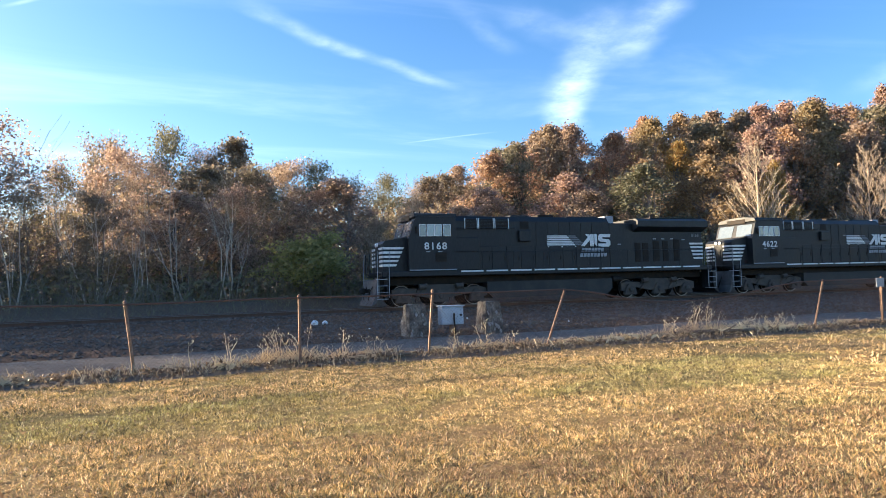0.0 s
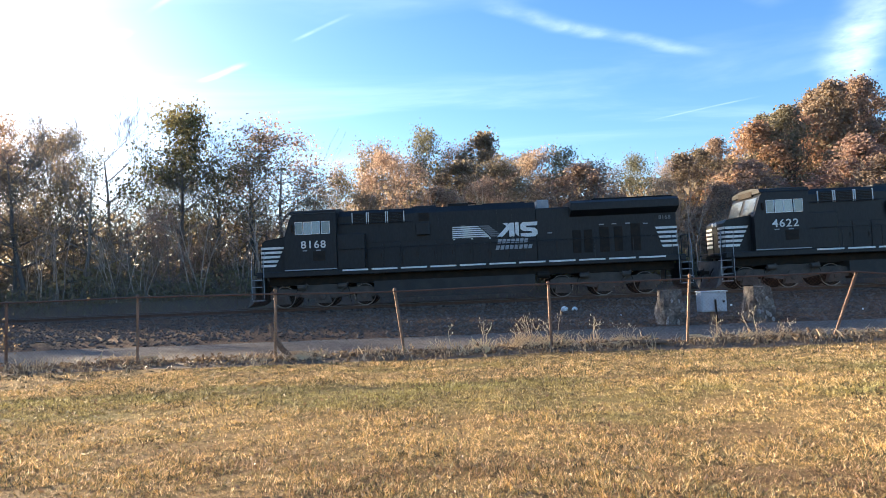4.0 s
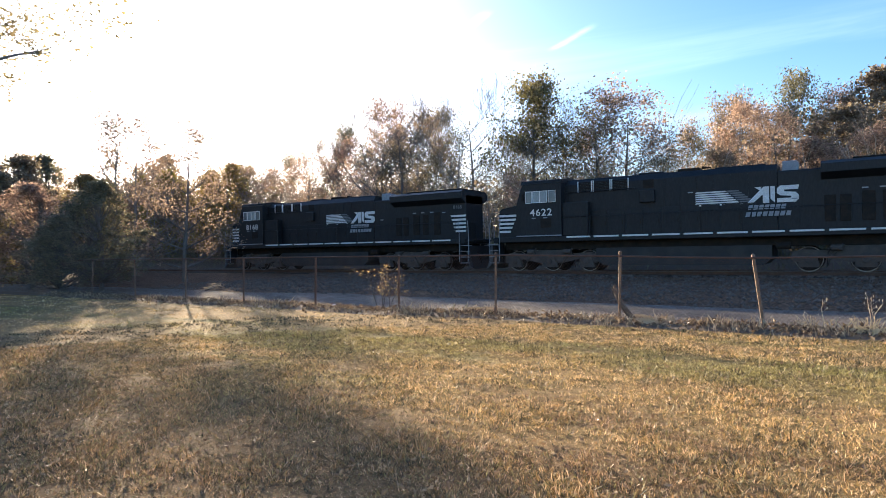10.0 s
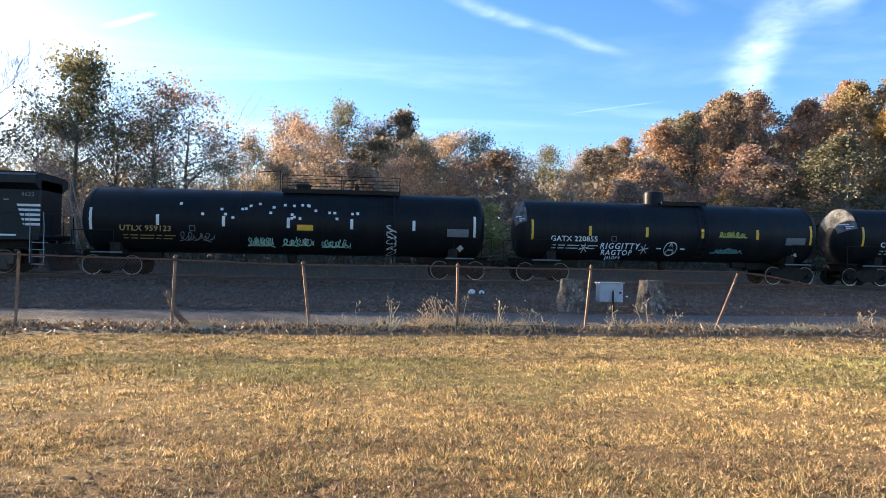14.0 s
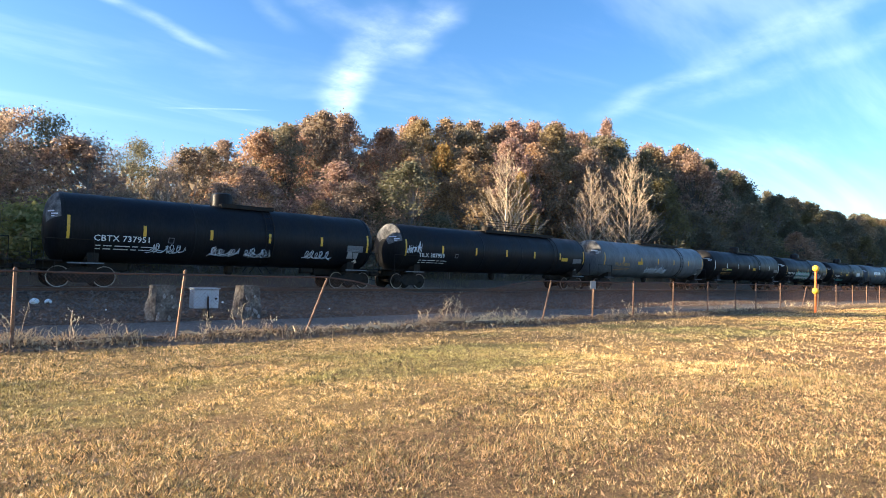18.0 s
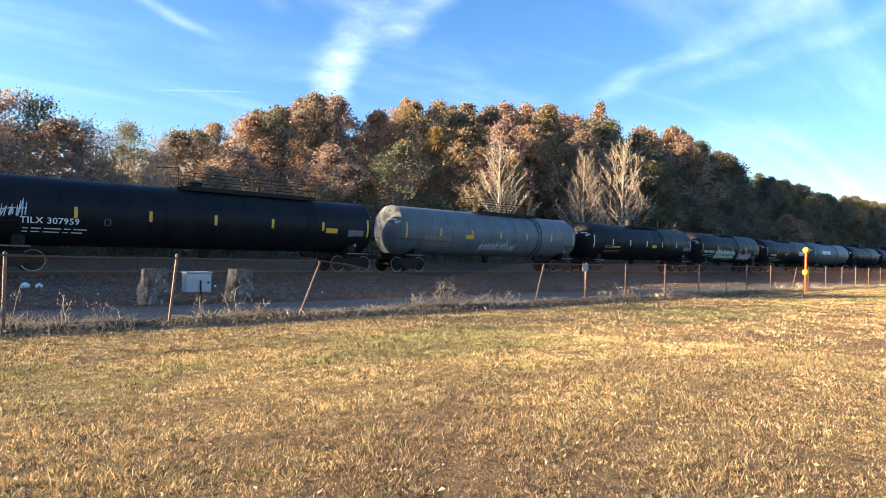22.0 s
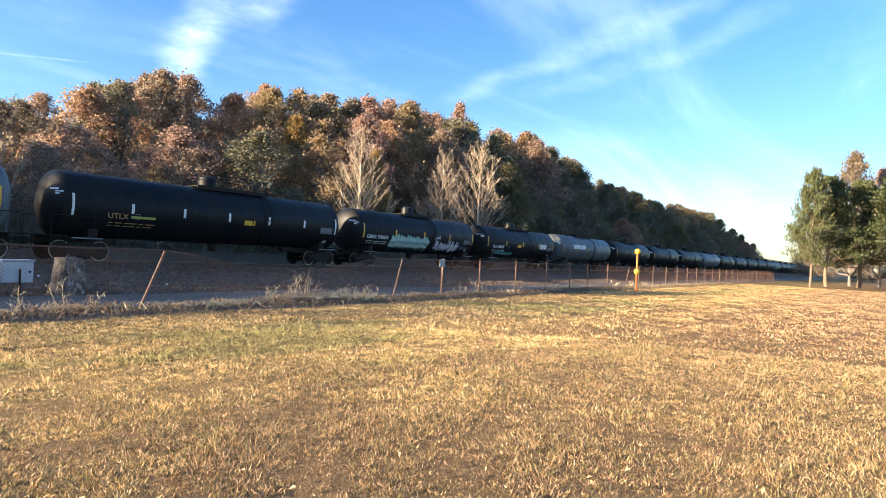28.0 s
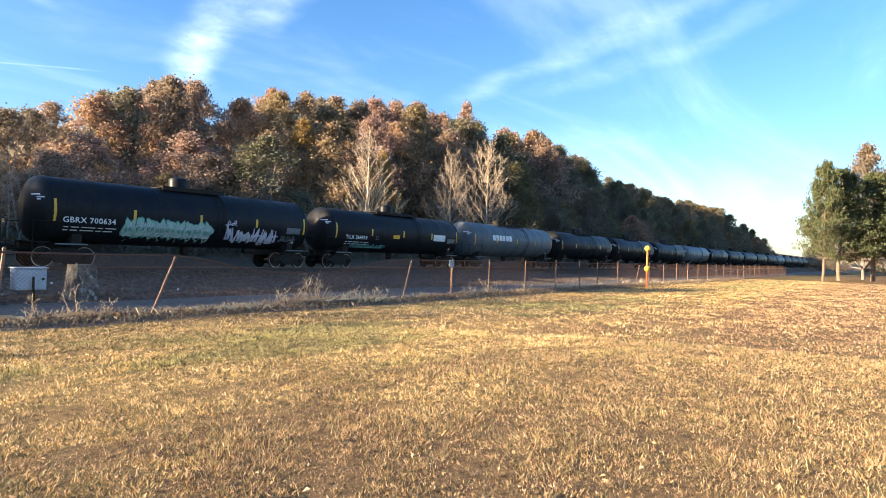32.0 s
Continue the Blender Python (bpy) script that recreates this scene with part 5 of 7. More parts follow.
def graffiti():
    r, cz, zc, mid, x0, x1 = i1
    for x, z, w, h, k, n in ((5.3, zc - 0.95, 1.5, 0.45, 0, 2), (8.4, zc - 1.1, 1.2, 0.4, 1, 3), (9.95, zc - 1.1, 1.35, 0.45, 2, 3), (11.8, zc - 1.1, 1.3, 0.4, 3, 3)):
        scrawl(tank_1, random.Random(k), x, z, w, h, GRAF_GREEN if k else HAZE_GREY, r, cz, "pale green scrawled graffiti tag" if k else "faint grey scrawl", n, 0.02)
    rr = random.Random(3)
    for k in range(26):
        x, z = rr.uniform(5.2, 13.5), zc + rr.uniform(0.1, 0.85)
        patch(tank_1, "torn_sticker", x, x + 0.13, z, z + 0.12, WHITE_PAINT, r, cz, "torn white sticker", 1)
    for k in range(5):
        a = [(15.15 + 0.24 * math.sin(t * 1.3 + k), on_shell(r, cz, zc - 1.3 + 0.28 * k + 0.16 * math.cos(t)), zc - 1.3 + 0.28 * k + 0.16 * math.cos(t)) for t in [0.5 * j for j in range(14)]]
        part("graffiti", Geo().tube(a, 0.022, 4, False), GRAF_WHITE, tank_1, "white looping upright graffiti")
    r, cz, zc, mid, x0, x1 = i2
    for word, x, z, size in (("RIGGITTY", 4.85, zc - 0.86, 0.42), ("RAGTOP", 4.95, zc - 1.17, 0.38), ("JALOPY", 5.3, zc - 1.38, 0.22)):
        lettering("graffiti_word", word, size, GRAF_WHITE, tank_2, x, on_shell(r, cz, z + size * 0.8) - 0.004, z, 0.95, "white sprayed handwriting", 1.2, 0.3)
    for cx in (4.1, 7.2):
        for k in range(3):
            a = radians(60 * k + 15)
            g = Geo().tube([(cx + d * 0.25 * math.cos(a), on_shell(r, cz, zc - 0.85 + d * 0.25 * math.sin(a)), zc - 0.85 + d * 0.25 * math.sin(a)) for d in (-1, 0, 1)], 0.025, 4, False)
            part("graffiti", g, GRAF_WHITE, tank_2, "white sprayed star")
    g = Geo().tube([(8.6 + 0.33 * math.cos(t), on_shell(r, cz, zc - 0.8 + 0.33 * math.sin(t)), zc - 0.8 + 0.33 * math.sin(t)) for t in [0.35 * k for k in range(19)]], 0.025, 4, False)
    for a, b, c, d in ((-0.22, -0.25, 0, 0.3), (0, 0.3, 0.2, -0.25), (-0.15, -0.06, 0.16, -0.06), (-0.75, 0, -0.5, 0), (0.5, 0, 0.75, 0)):
        part("graffiti", Geo().tube([(8.6 + a, on_shell(r, cz, zc - 0.8 + b) - 0.01, zc - 0.8 + b), (8.6 + c, on_shell(r, cz, zc - 0.8 + d) - 0.01, zc - 0.8 + d)], 0.025, 4, False), GRAF_WHITE, tank_2)
    part("graffiti", g, GRAF_WHITE, tank_2, "white sprayed ring round a letter")
    scrawl(tank_2, random.Random(14), 11.0, zc - 0.15, 1.5, 0.32, GRAF_YELLOW, r, cz, "dull yellow sprayed tag", 2, 0.03)
    scrawl(tank_2, random.Random(15), 10.8, zc - 1.0, 1.6, 0.3, GRAF_TEAL, r, cz, "teal sprayed tag", 2, 0.03)
    r, cz, zc, mid, x0, x1 = i3
    for k, (x, w) in enumerate(((4.6, 1.7), (7.4, 1.5), (9.2, 1.5), (12.5, 1.7))):
        scrawl(tank_3, random.Random(20 + k), x, zc - 0.95, w, 0.5, GRAF_WHITE, r, cz, "pale scrawled graffiti tag", 2, 0.02)
    patch(tank_3, "painted_out_patch", 15.3, 16.0, zc - 0.85, zc - 0.35, GREY_PAINT, r, cz, "grey painted-out patch")
    r, cz, zc, mid, x0, x1 = i4
    spiky(tank_4, random.Random(31), 1.5, zc - 0.3, 1.15, 0.62, 4, None, GRAF_WHITE, r, cz, "pale blue-white graffiti letter")
    r, cz, zc, mid, x0, x1 = i5
    spiky(tank_5, random.Random(41), 8.0, zc - 1.1, 3.6, 0.68, 7, None, GRAF_WHITE, r, cz, "white spiky graffiti letter")
    r, cz, zc, mid, x0, x1 = i6
    patch(tank_6, "number_bar", 4.15, 5.4, zc - 0.46, zc - 0.34, GRAF_YELLOW, r, cz, "row of faded yellow number bars")
    r, cz, zc, mid, x0, x1 = i7
    mural(tank_7, random.Random(51), 4.55, zc - 1.14, 4.75, 0.95, 9, GRAF_GREEN, GRAF_TEAL, r, cz, "large pale green graffiti letter")
    spiky(tank_7, random.Random(52), 10.2, zc - 1.15, 3.6, 0.85, 6, GRAF_LILAC, GRAF_WHITE, r, cz, "large lilac graffiti letter")
    scrawl(tank_7, random.Random(53), 10.2, zc - 0.2, 0.6, 0.35, GRAF_LILAC, r, cz, "small lilac tag above the large one", 1, 0.03)
    scrawl(tank_7, random.Random(54), 14.0, zc - 0.95, 1.3, 0.35, HAZE_GREY, r, cz, "faint grey tag", 2, 0.02)
    r, cz, zc, mid, x0, x1 = i8
    scrawl(tank_8, random.Random(61), 3.0, zc - 1.1, 3.5, 0.35, GRAF_TEAL, r, cz, "dull teal scrawl", 2, 0.03)
    patch(tank_8, "white_panel", 12.2, 13.8, zc - 0.35, zc + 0.15, WHITE_PAINT, r, cz, "white data panel")
    r, cz, zc, mid, x0, x1 = i9
    for k in range(6):
        patch(tank_9, "emblem_bar", 4.4 + 0.6 * k, 4.9 + 0.6 * k, zc + 0.0, zc + 0.5, WHITE_PAINT, r, cz, "plain white emblem bar")


graffiti()


def distant_cars():
    """The rest of the train: copies of three of the cars, darker and lighter, down to the bend of the woods."""
    rr = random.Random(8)
    plain_black = tank_car("black tank car in the distance down the train", 17.75, TANK_BLACK, 1.5, None, None, 2.4, 5, YELLOW_PAINT, "dome")
    plain_grey = tank_car("dull grey tank car in the distance down the train", 17.75, TANK_GREY, 1.52, None, None, 2.4, 5, YELLOW_PAINT, "manway")
    off = 230.6
    for k in range(20):
        src = plain_grey[0] if k in (2, 8) else plain_black[0]
        if k == 0 or k == 2:
            ob = src
        else:
            ob = copy_thing(src, Matrix())
        TRAIN.append((ob, off, [], 0.457))
        off += 17.75


distant_cars()


# ---- trees ----
def grow(rng, g, start, direction, length, radius, depth, tips, spread=0.55, kids=(3, 4), droop=0.0, shrink=0.62, sides=5, twigs=True):
    """A limb that bends, tapers and splits; the ends of the twigs are gathered in tips."""
    n = 4 if depth > 2 else 3 if depth == 2 else 2
    pts, rad, p, d = [start], [radius], start.copy(), direction.normalized()
    for i in range(n):
        d = (d + Vector((rng.uniform(-0.18, 0.18), rng.uniform(-0.18, 0.18), rng.uniform(-0.08, 0.16) - droop))).normalized()
        p = p + d * (length / n)
        pts.append(p.copy())
        rad.append(max(0.006, radius * (1 - 0.65 * (i + 1) / n)))
    if depth > 1 or twigs:
        g.tube(pts, rad, (sides if depth > 2 else 4) if depth > 1 else 3, False)
    if depth <= 1:
        tips += pts[1:]
        return
    for k in range(rng.randint(*kids)):
        i = rng.randint(max(1, n // 2), n)
        a = rng.uniform(0, 2 * math.pi)
        side = Vector((math.cos(a), math.sin(a), rng.uniform(0.1, 0.7)))
        turn = (d * (1 - spread) + side * spread).normalized()
        grow(rng, g, pts[i], turn, length * shrink * rng.uniform(0.8, 1.2), rad[i] * 0.7, depth - 1, tips, spread, kids, droop, shrink, sides, twigs)


def leaf_card(rng, g, c, size):
    u = Vector((rng.gauss(0, 1), rng.gauss(0, 1), rng.gauss(0, 1))).normalized()
    w = Matrix.Rotation(rng.uniform(0, 6.28), 3, u) @ u.orthogonal().normalized()
    s = size * rng.uniform(0.6, 1.4)
    n = u.cross(w) * s * 0.25
    g.add([c - u * s * 0.5, c + w * s * 0.32 + n, c + u * s * 0.55, c - w * s * 0.32 + n], [(0, 1, 2, 3)])


def leaf_cards(rng, g, tips, count, size, puff):
    """Small folded leaf sprays round the twig ends."""
    for _ in range(count):
        c = rng.choice(tips) + Vector((rng.gauss(0, puff), rng.gauss(0, puff), rng.gauss(0, puff * 0.7)))
        u = Vector((rng.gauss(0, 1), rng.gauss(0, 1), rng.gauss(0, 1))).normalized() * size * rng.uniform(0.6, 1.4)
        w = u.orthogonal()
        w.rotate(Matrix.Rotation(rng.uniform(0, 6.28), 3, u))
        g.add([c - u * 0.5, c + w * 0.55, c + u * 0.5], [(0, 1, 2)])


H0 = 12.0


def crown_tree(name, label, seed, leaf, bark, leaves=11000, size=0.23, low=0.22, width=3.9, lumps=105, lump=(0.5, 1.0), group="trees of the woods", twigs=3, spire=0.62):
    """A tree of height H0: a trunk whose limbs each carry a rounded cluster of leaves, the clusters heaped into an uneven crown."""
    rng = random.Random(seed)
    tree = thing(name, label, "tree", group)
    g, lg = Geo(), Geo()
    k, p, d = 9, Vector((0, 0, -0.3)), Vector((rng.uniform(-0.06, 0.06), rng.uniform(-0.06, 0.06), 1))
    pts, rad = [], []
    for i in range(k):
        pts.append(p.copy()), rad.append(H0 * 0.0135 * (1 - 0.85 * i / (k - 1)) + (0.06 if i == 0 else 0))
        d = (d + Vector((rng.uniform(-0.08, 0.08), rng.uniform(-0.08, 0.08), 0.1))).normalized()
        p = p + d * H0 * 0.88 / (k - 1)
    g.tube(pts, rad, 7, False)
    bulge = [rng.uniform(0.7, 1.15) for _ in range(6)]
    per = max(1, leaves // lumps)
    for i in range(lumps):
        h = low + (1 - low) * ((i + rng.random()) / lumps) ** 0.85
        s = (h - low) / (1 - low)
        a = rng.uniform(0, 6.283)
        full = width * bulge[int(a) % 6] * max(0.1, math.sin(math.pi * min(0.97, 0.2 + 0.8 * s ** spire))) * rng.uniform(0.85, 1.2)
        r = full * rng.uniform(0.2, 1.0) ** 0.6
        lr = rng.uniform(*lump) * (1.1 - 0.35 * s)
        c = Vector((r * math.cos(a), r * math.sin(a), min(h * H0, H0 - lr * 0.8)))
        j = max(1, min(k - 1, int(k * max(0.1, h - 0.16 - 0.02 * r))))
        b = pts[j]
        m = b.lerp(c, 0.5) + Vector((rng.uniform(-0.25, 0.25), rng.uniform(-0.25, 0.25), -0.12 * (c - b).length))
        g.tube([b, m, c], [rad[j] * 0.5 + 0.015, 0.03, 0.012], 4, False)
        for t in range(twigs):
            e = c + Vector((rng.gauss(0, 1), rng.gauss(0, 1), rng.gauss(0.4, 1))).normalized() * lr * rng.uniform(0.7, 1.15)
            g.tube([m.lerp(c, 0.6), e], [0.014, 0.006], 3, False)
        for t in range(per):
            o = Vector((rng.gauss(0, 1), rng.gauss(0, 1), rng.gauss(0.25, 0.9))).normalized()
            q = c + o * lr * abs(rng.gauss(0.75, 0.36))
            n = (o * 0.4 + Vector((rng.gauss(0, 0.6), rng.gauss(0, 0.6), rng.gauss(0, 0.6)))).normalized()
            u = n.orthogonal().normalized()
            u.rotate(Matrix.Rotation(rng.uniform(0, 6.28), 3, n))
            w = n.cross(u)
            z = size * rng.uniform(0.55, 1.35)
            lg.add([q - u * z * 0.5, q + w * z * 0.36, q + u * z * 0.55, q - w * z * 0.36], [(0, 1, 2, 3)])
    part("trunk", g, bark, tree)
    if leaves:
        part("crown", lg, leaf, tree)
    return tree


def fan_tree(name, label, seed, bark, branches=42, width=0.42):
    """A bare tree of height H0, its straight branches swept up like a besom."""
    rng = random.Random(seed)
    tree = thing(name, label, "tree", "bare trees by the track")
    g = Geo()

    def shoot(p, d, length, r, depth):
        q = p + d * length * 0.5 + Vector((rng.gauss(0, 0.03), rng.gauss(0, 0.03), 0)) * length
        e = p + (d + Vector((0, 0, 0.14))).normalized() * length
        g.tube([p, q, e], [r, r * 0.65, 0.006], 4 if depth > 1 else 3, False)
        if depth:
            for i in range(7 if depth > 1 else 4):
                s = rng.uniform(0.2, 0.95)
                a = rng.uniform(0, 6.283)
                side = Vector((math.cos(a), math.sin(a), rng.uniform(0.0, 0.5)))
                b = p.lerp(q, s * 2) if s < 0.5 else q.lerp(e, s * 2 - 1)
                shoot(b, (d * 0.72 + side * 0.45).normalized(), length * (0.48 - 0.2 * s) * rng.uniform(0.8, 1.2), r * 0.45 + 0.002, depth - 1)

    g.tube([(0, 0, -0.3), (0.05, 0.02, H0 * 0.3), (0.0, 0.06, H0 * 0.65), (0.05, 0, H0)], [0.16, 0.12, 0.06, 0.01], 8, False)
    for i in range(branches):
        s = 0.1 + 0.84 * (i + rng.random()) / branches
        a = 2.4 * i + rng.uniform(-0.4, 0.4)
        up = 0.75 + 1.2 * s
        d = Vector((math.cos(a), math.sin(a), up)).normalized()
        shoot(Vector((0.03, 0.03, s * H0)), d, H0 * width * (1 - 0.75 * s) * rng.uniform(0.8, 1.15), 0.055 * (1 - 0.7 * s), 2)
    part("trunk", g, bark, tree)
    return tree


def broadleaf(name, label, seed, leaf, bark, leaves=1500, size=0.42, low=0.3, spread=0.55, depth=4, puff=0.45, group="trees of the woods", reach=0.34, lean=0.0, kids=(3, 4), twigs=True):
    """A tree of height H0 standing at the origin: trunk with limbs, and a crown of leaf sprays."""
    rng = random.Random(seed)
    tree = thing(name, label, "tree", group)
    g, tips = Geo(), []
    p, pts, rad = Vector((0, 0, -0.3)), [], []
    d = Vector((lean, rng.uniform(-0.1, 0.1), 1)).normalized()
    r0 = H0 * 0.0135
    k = 8
    for i in range(k):
        pts.append(p.copy()), rad.append(r0 * (1 - 0.8 * i / (k - 1)) + (0.4 * r0 if i == 0 else 0))
        d = (d + Vector((rng.uniform(-0.07, 0.07), rng.uniform(-0.07, 0.07), 0.1))).normalized()
        p = p + d * H0 * 0.78 / (k - 1)
    g.tube(pts, rad, 8, False)
    for i in range(1, k):
        s = i / (k - 1)
        if s < low:
            continue
        for j in range(3 if i < k - 1 else 4):
            a = rng.uniform(0, 6.28)
            up = 0.3 + 0.5 * s if i < k - 1 else 1.2
            grow(rng, g, pts[i], Vector((math.cos(a), math.sin(a), up)), H0 * (reach - 0.5 * reach * s) * rng.uniform(0.75, 1.2), rad[i] * 0.6, depth - 1, tips, spread, kids, twigs=twigs)
    lg = Geo()
    if leaf and leaves:
        leaf_cards(rng, lg, tips, leaves, size, puff)
    peak = max(v[2] for v in g.v + lg.v)
    for geo in (g, lg):
        geo.v = [(x, y, z * H0 / peak if z > 0 else z) for x, y, z in geo.v]
    part("trunk", g, bark, tree)
    if lg.v:
        part("crown", lg, leaf, tree)
    return tree


def sapling(name, label, seed, height, bark):
    rng = random.Random(seed)
    g, tips = Geo(), []
    for s in range(rng.randint(2, 4)):
        grow(rng, g, Vector((rng.uniform(-0.4, 0.4), rng.uniform(-0.3, 0.3), -0.2)), Vector((rng.uniform(-0.4, 0.4), rng.uniform(-0.2, 0.2), 1)), height * rng.uniform(0.7, 1), height * 0.0065, 3, tips, 0.35, (3, 4), 0.0, 0.42)
    return thing(name, label, "sapling", "bare saplings behind the track", geo=g, mat=bark)


def conifer(name, label, seed, height):
    """A broad old pine: bare lower trunk, level limbs with tufts of needles."""
    rng = random.Random(seed)
    tree = thing(name, label, "tree", "pines at the lawn's far end")
    g, tips = Geo(), []
    pts = [(0.15 * math.sin(z), 0.1 * math.cos(1.7 * z), z) for z in [-0.3 + (height + 0.1) * i / 9 for i in range(10)]]
    g.tube(pts, [0.3 * (1 - 0.9 * i / 9) for i in range(10)], 9, False)
    z = height * 0.19
    while z < height * 0.97:
        s = z / height
        for k in range(4):
            a = rng.uniform(0, 6.28)
            ln = height * 0.36 * (1 - s) ** 0.6 * rng.uniform(0.7, 1.1) * (0.75 if s < 0.2 else 1)
            grow(rng, g, Vector((0, 0, z)), Vector((math.cos(a), math.sin(a), 0.1 + 0.3 * s)), max(0.6, ln), 0.06 * (1 - s) + 0.015, 3, tips, 0.5, (4, 5), 0.05, 0.5)
        z += height * 0.045
    part("trunk", g, BARK_BROWN, tree)
    lg = Geo()
    leaf_cards(rng, lg, tips, 24000, 0.22, 0.26)
    part("needles", lg, LEAF_PINE, tree)
    return tree


# the woods' skyline: degrees from +y towards +x, degrees above the horizon
SKYLINE = [(-90, 9.0), (-66, 8.6), (-54, 8.4), (-48, 8.6), (-46.7, 9.6), (-44, 12.0), (-41, 12.5), (-38.7, 13.8), (-33, 13.2), (-30, 14.0), (-27.5, 13.8), (-21.5, 13.0), (-14.5, 12.4), (-11.2, 11.2), (-9, 12.8), (-6.5, 13.3), (-4, 14.0), (-1.5, 12.9),
           (4, 12.4), (5, 11.2), (8, 12.4), (10, 12.1), (11.5, 10.4), (15, 10.3), (17, 9.4), (20.6, 9.8), (22, 10.7), (24, 11.6), (26.5, 12.1), (29.6, 13.5), (34.6, 13.3), (36.1, 12.6), (39.3, 13.8), (42.2, 13.6), (44.4, 12.9), (49.4, 13.5), (52, 13.0),
           (54, 12.1), (57.5, 11.4), (61.3, 11.0), (63.9, 10.4), (65, 9.1), (67.4, 8.4), (69, 6.9), (71.8, 6.2), (73.3, 5.3), (75.5, 5.1), (78.2, 4.3), (80.8, 2.9), (83.3, 1.9), (90, 1.0)]


def skyline(az):
    for (a, e), (b, f) in zip(SKYLINE, SKYLINE[1:]):
        if a <= az <= b:
            return e + (f - e) * (az - a) / (b - a)
    return SKYLINE[0][1] if az < SKYLINE[0][0] else SKYLINE[-1][1]


def top_height(x, y):
    """How high a tree at x, y rises where it makes the skyline."""
    return EYE + math.hypot(x, y) * math.tan(radians(skyline(math.degrees(math.atan2(x, y)))))


WARM_LEAF = (LEAF_ORANGE, LEAF_RED, LEAF_GOLD, LEAF_ORANGE, LEAF_RED)
WARM_WORD = ("orange", "rust-red", "golden yellow", "orange-brown", "russet")
OAKS_WARM = [crown_tree("oak_tree", f"{WARM_WORD[k]} autumn oak in full leaf in the woods", 100 + k, WARM_LEAF[k], BARK_GREY, 12500, 0.21, 0.12, (4.3, 3.8, 3.5, 4.0, 4.4)[k], spire=(0.8, 0.95, 0.8, 1.0, 0.85)[k]) for k in range(5)]
DARK_LEAF = (LEAF_MAUVE, LEAF_SHADE, LEAF_GREEN)
OAKS_DARK = [crown_tree("oak_tree", ("faded brown", "dark grey-green", "olive green")[k] + " late autumn tree in the woods", 110 + k, DARK_LEAF[k], BARK_GREY, 11500, 0.2, 0.1, (3.8, 4.2, 3.5)[k], spire=(0.9, 0.8, 0.75)[k]) for k in range(3)]
THIN_LEAF = (LEAF_MAUVE, LEAF_GREEN, LEAF_RED, LEAF_MAUVE)
THIN = [broadleaf("thin_tree", "tall half-bare autumn tree with thinning " + ("faded brown", "greenish", "russet", "mauve-brown")[k] + " leaves", 140 + k, THIN_LEAF[k], BARK_GREY, (5600, 5200, 5400, 4000)[k], 0.15, 0.12, 0.42, 4, 0.4, reach=0.27) for k in range(4)]
OPEN = [broadleaf("oak_tree", ("faded brown", "red-brown", "grey-green")[k] + " late autumn tree with an open crown", 170 + k, (LEAF_MAUVE, LEAF_RED, LEAF_SHADE)[k], BARK_GREY, 10500, 0.165, 0.12, 0.5, 4, 0.42, reach=0.3, twigs=False) for k in range(3)]
TALL = broadleaf("tall_tree", "tall brown-leaved tree above its neighbours", 150, LEAF_GREEN, BARK_GREY, 6500, 0.18, 0.3, 0.5, 4, 0.45, reach=0.26)
NEAR = broadleaf("lawn_tree", "spreading tree with thinning green leaves beside the lawn", 151, LEAF_GREEN, BARK_GREY, 12000, 0.085, 0.3, 0.5, 4, 0.3, group="trees beside the lawn", reach=0.24)
BARE = [fan_tree("bare_tree", "bare pale-barked tree with upswept branches, lit by the sun", 120 + k, BARK_PALE, 38, 0.5) for k in range(2)]
BARE_GREY = broadleaf("bare_tree", "bare dark tree with an open spreading crown", 125, None, BARK_GREY, 0, 0.3, 0.25, 0.4, 5, group="bare trees by the track", reach=0.4)
SAPLINGS = [sapling("sapling", "thin leaning pale sapling by the track", 130 + k, 6.5, BARK_THIN) for k in range(5)]
SHRUB = broadleaf("shrub", "round yellow-green shrub at the edge of the woods", 160, LEAF_LIME, BARK_GREY, 5200, 0.7, 0.0, 0.5, 4, 1.0, group="shrubs", reach=0.5)
PLACED = set()


def plant(src, x, y, scale, turn, wide=1.0):
    m = Matrix.Translation((x, y, ground_z(x, y) - 0.05)) @ Matrix.Rotation(turn, 4, "Z")
    if src.name not in PLACED:
        PLACED.add(src.name)
        src.matrix_basis = m
        ob = src
    else:
        ob = copy_thing(src, m)
    ob.scale = (scale * wide, scale * wide, scale)
    return ob


def at_azimuth(src, az, el, y, turn, wide=1.0):
    x = y * math.tan(radians(az))
    return plant(src, x, y, (EYE + math.hypot(x, y) * math.tan(radians(el)) - ground_z(x, y)) / H0, turn, wide)


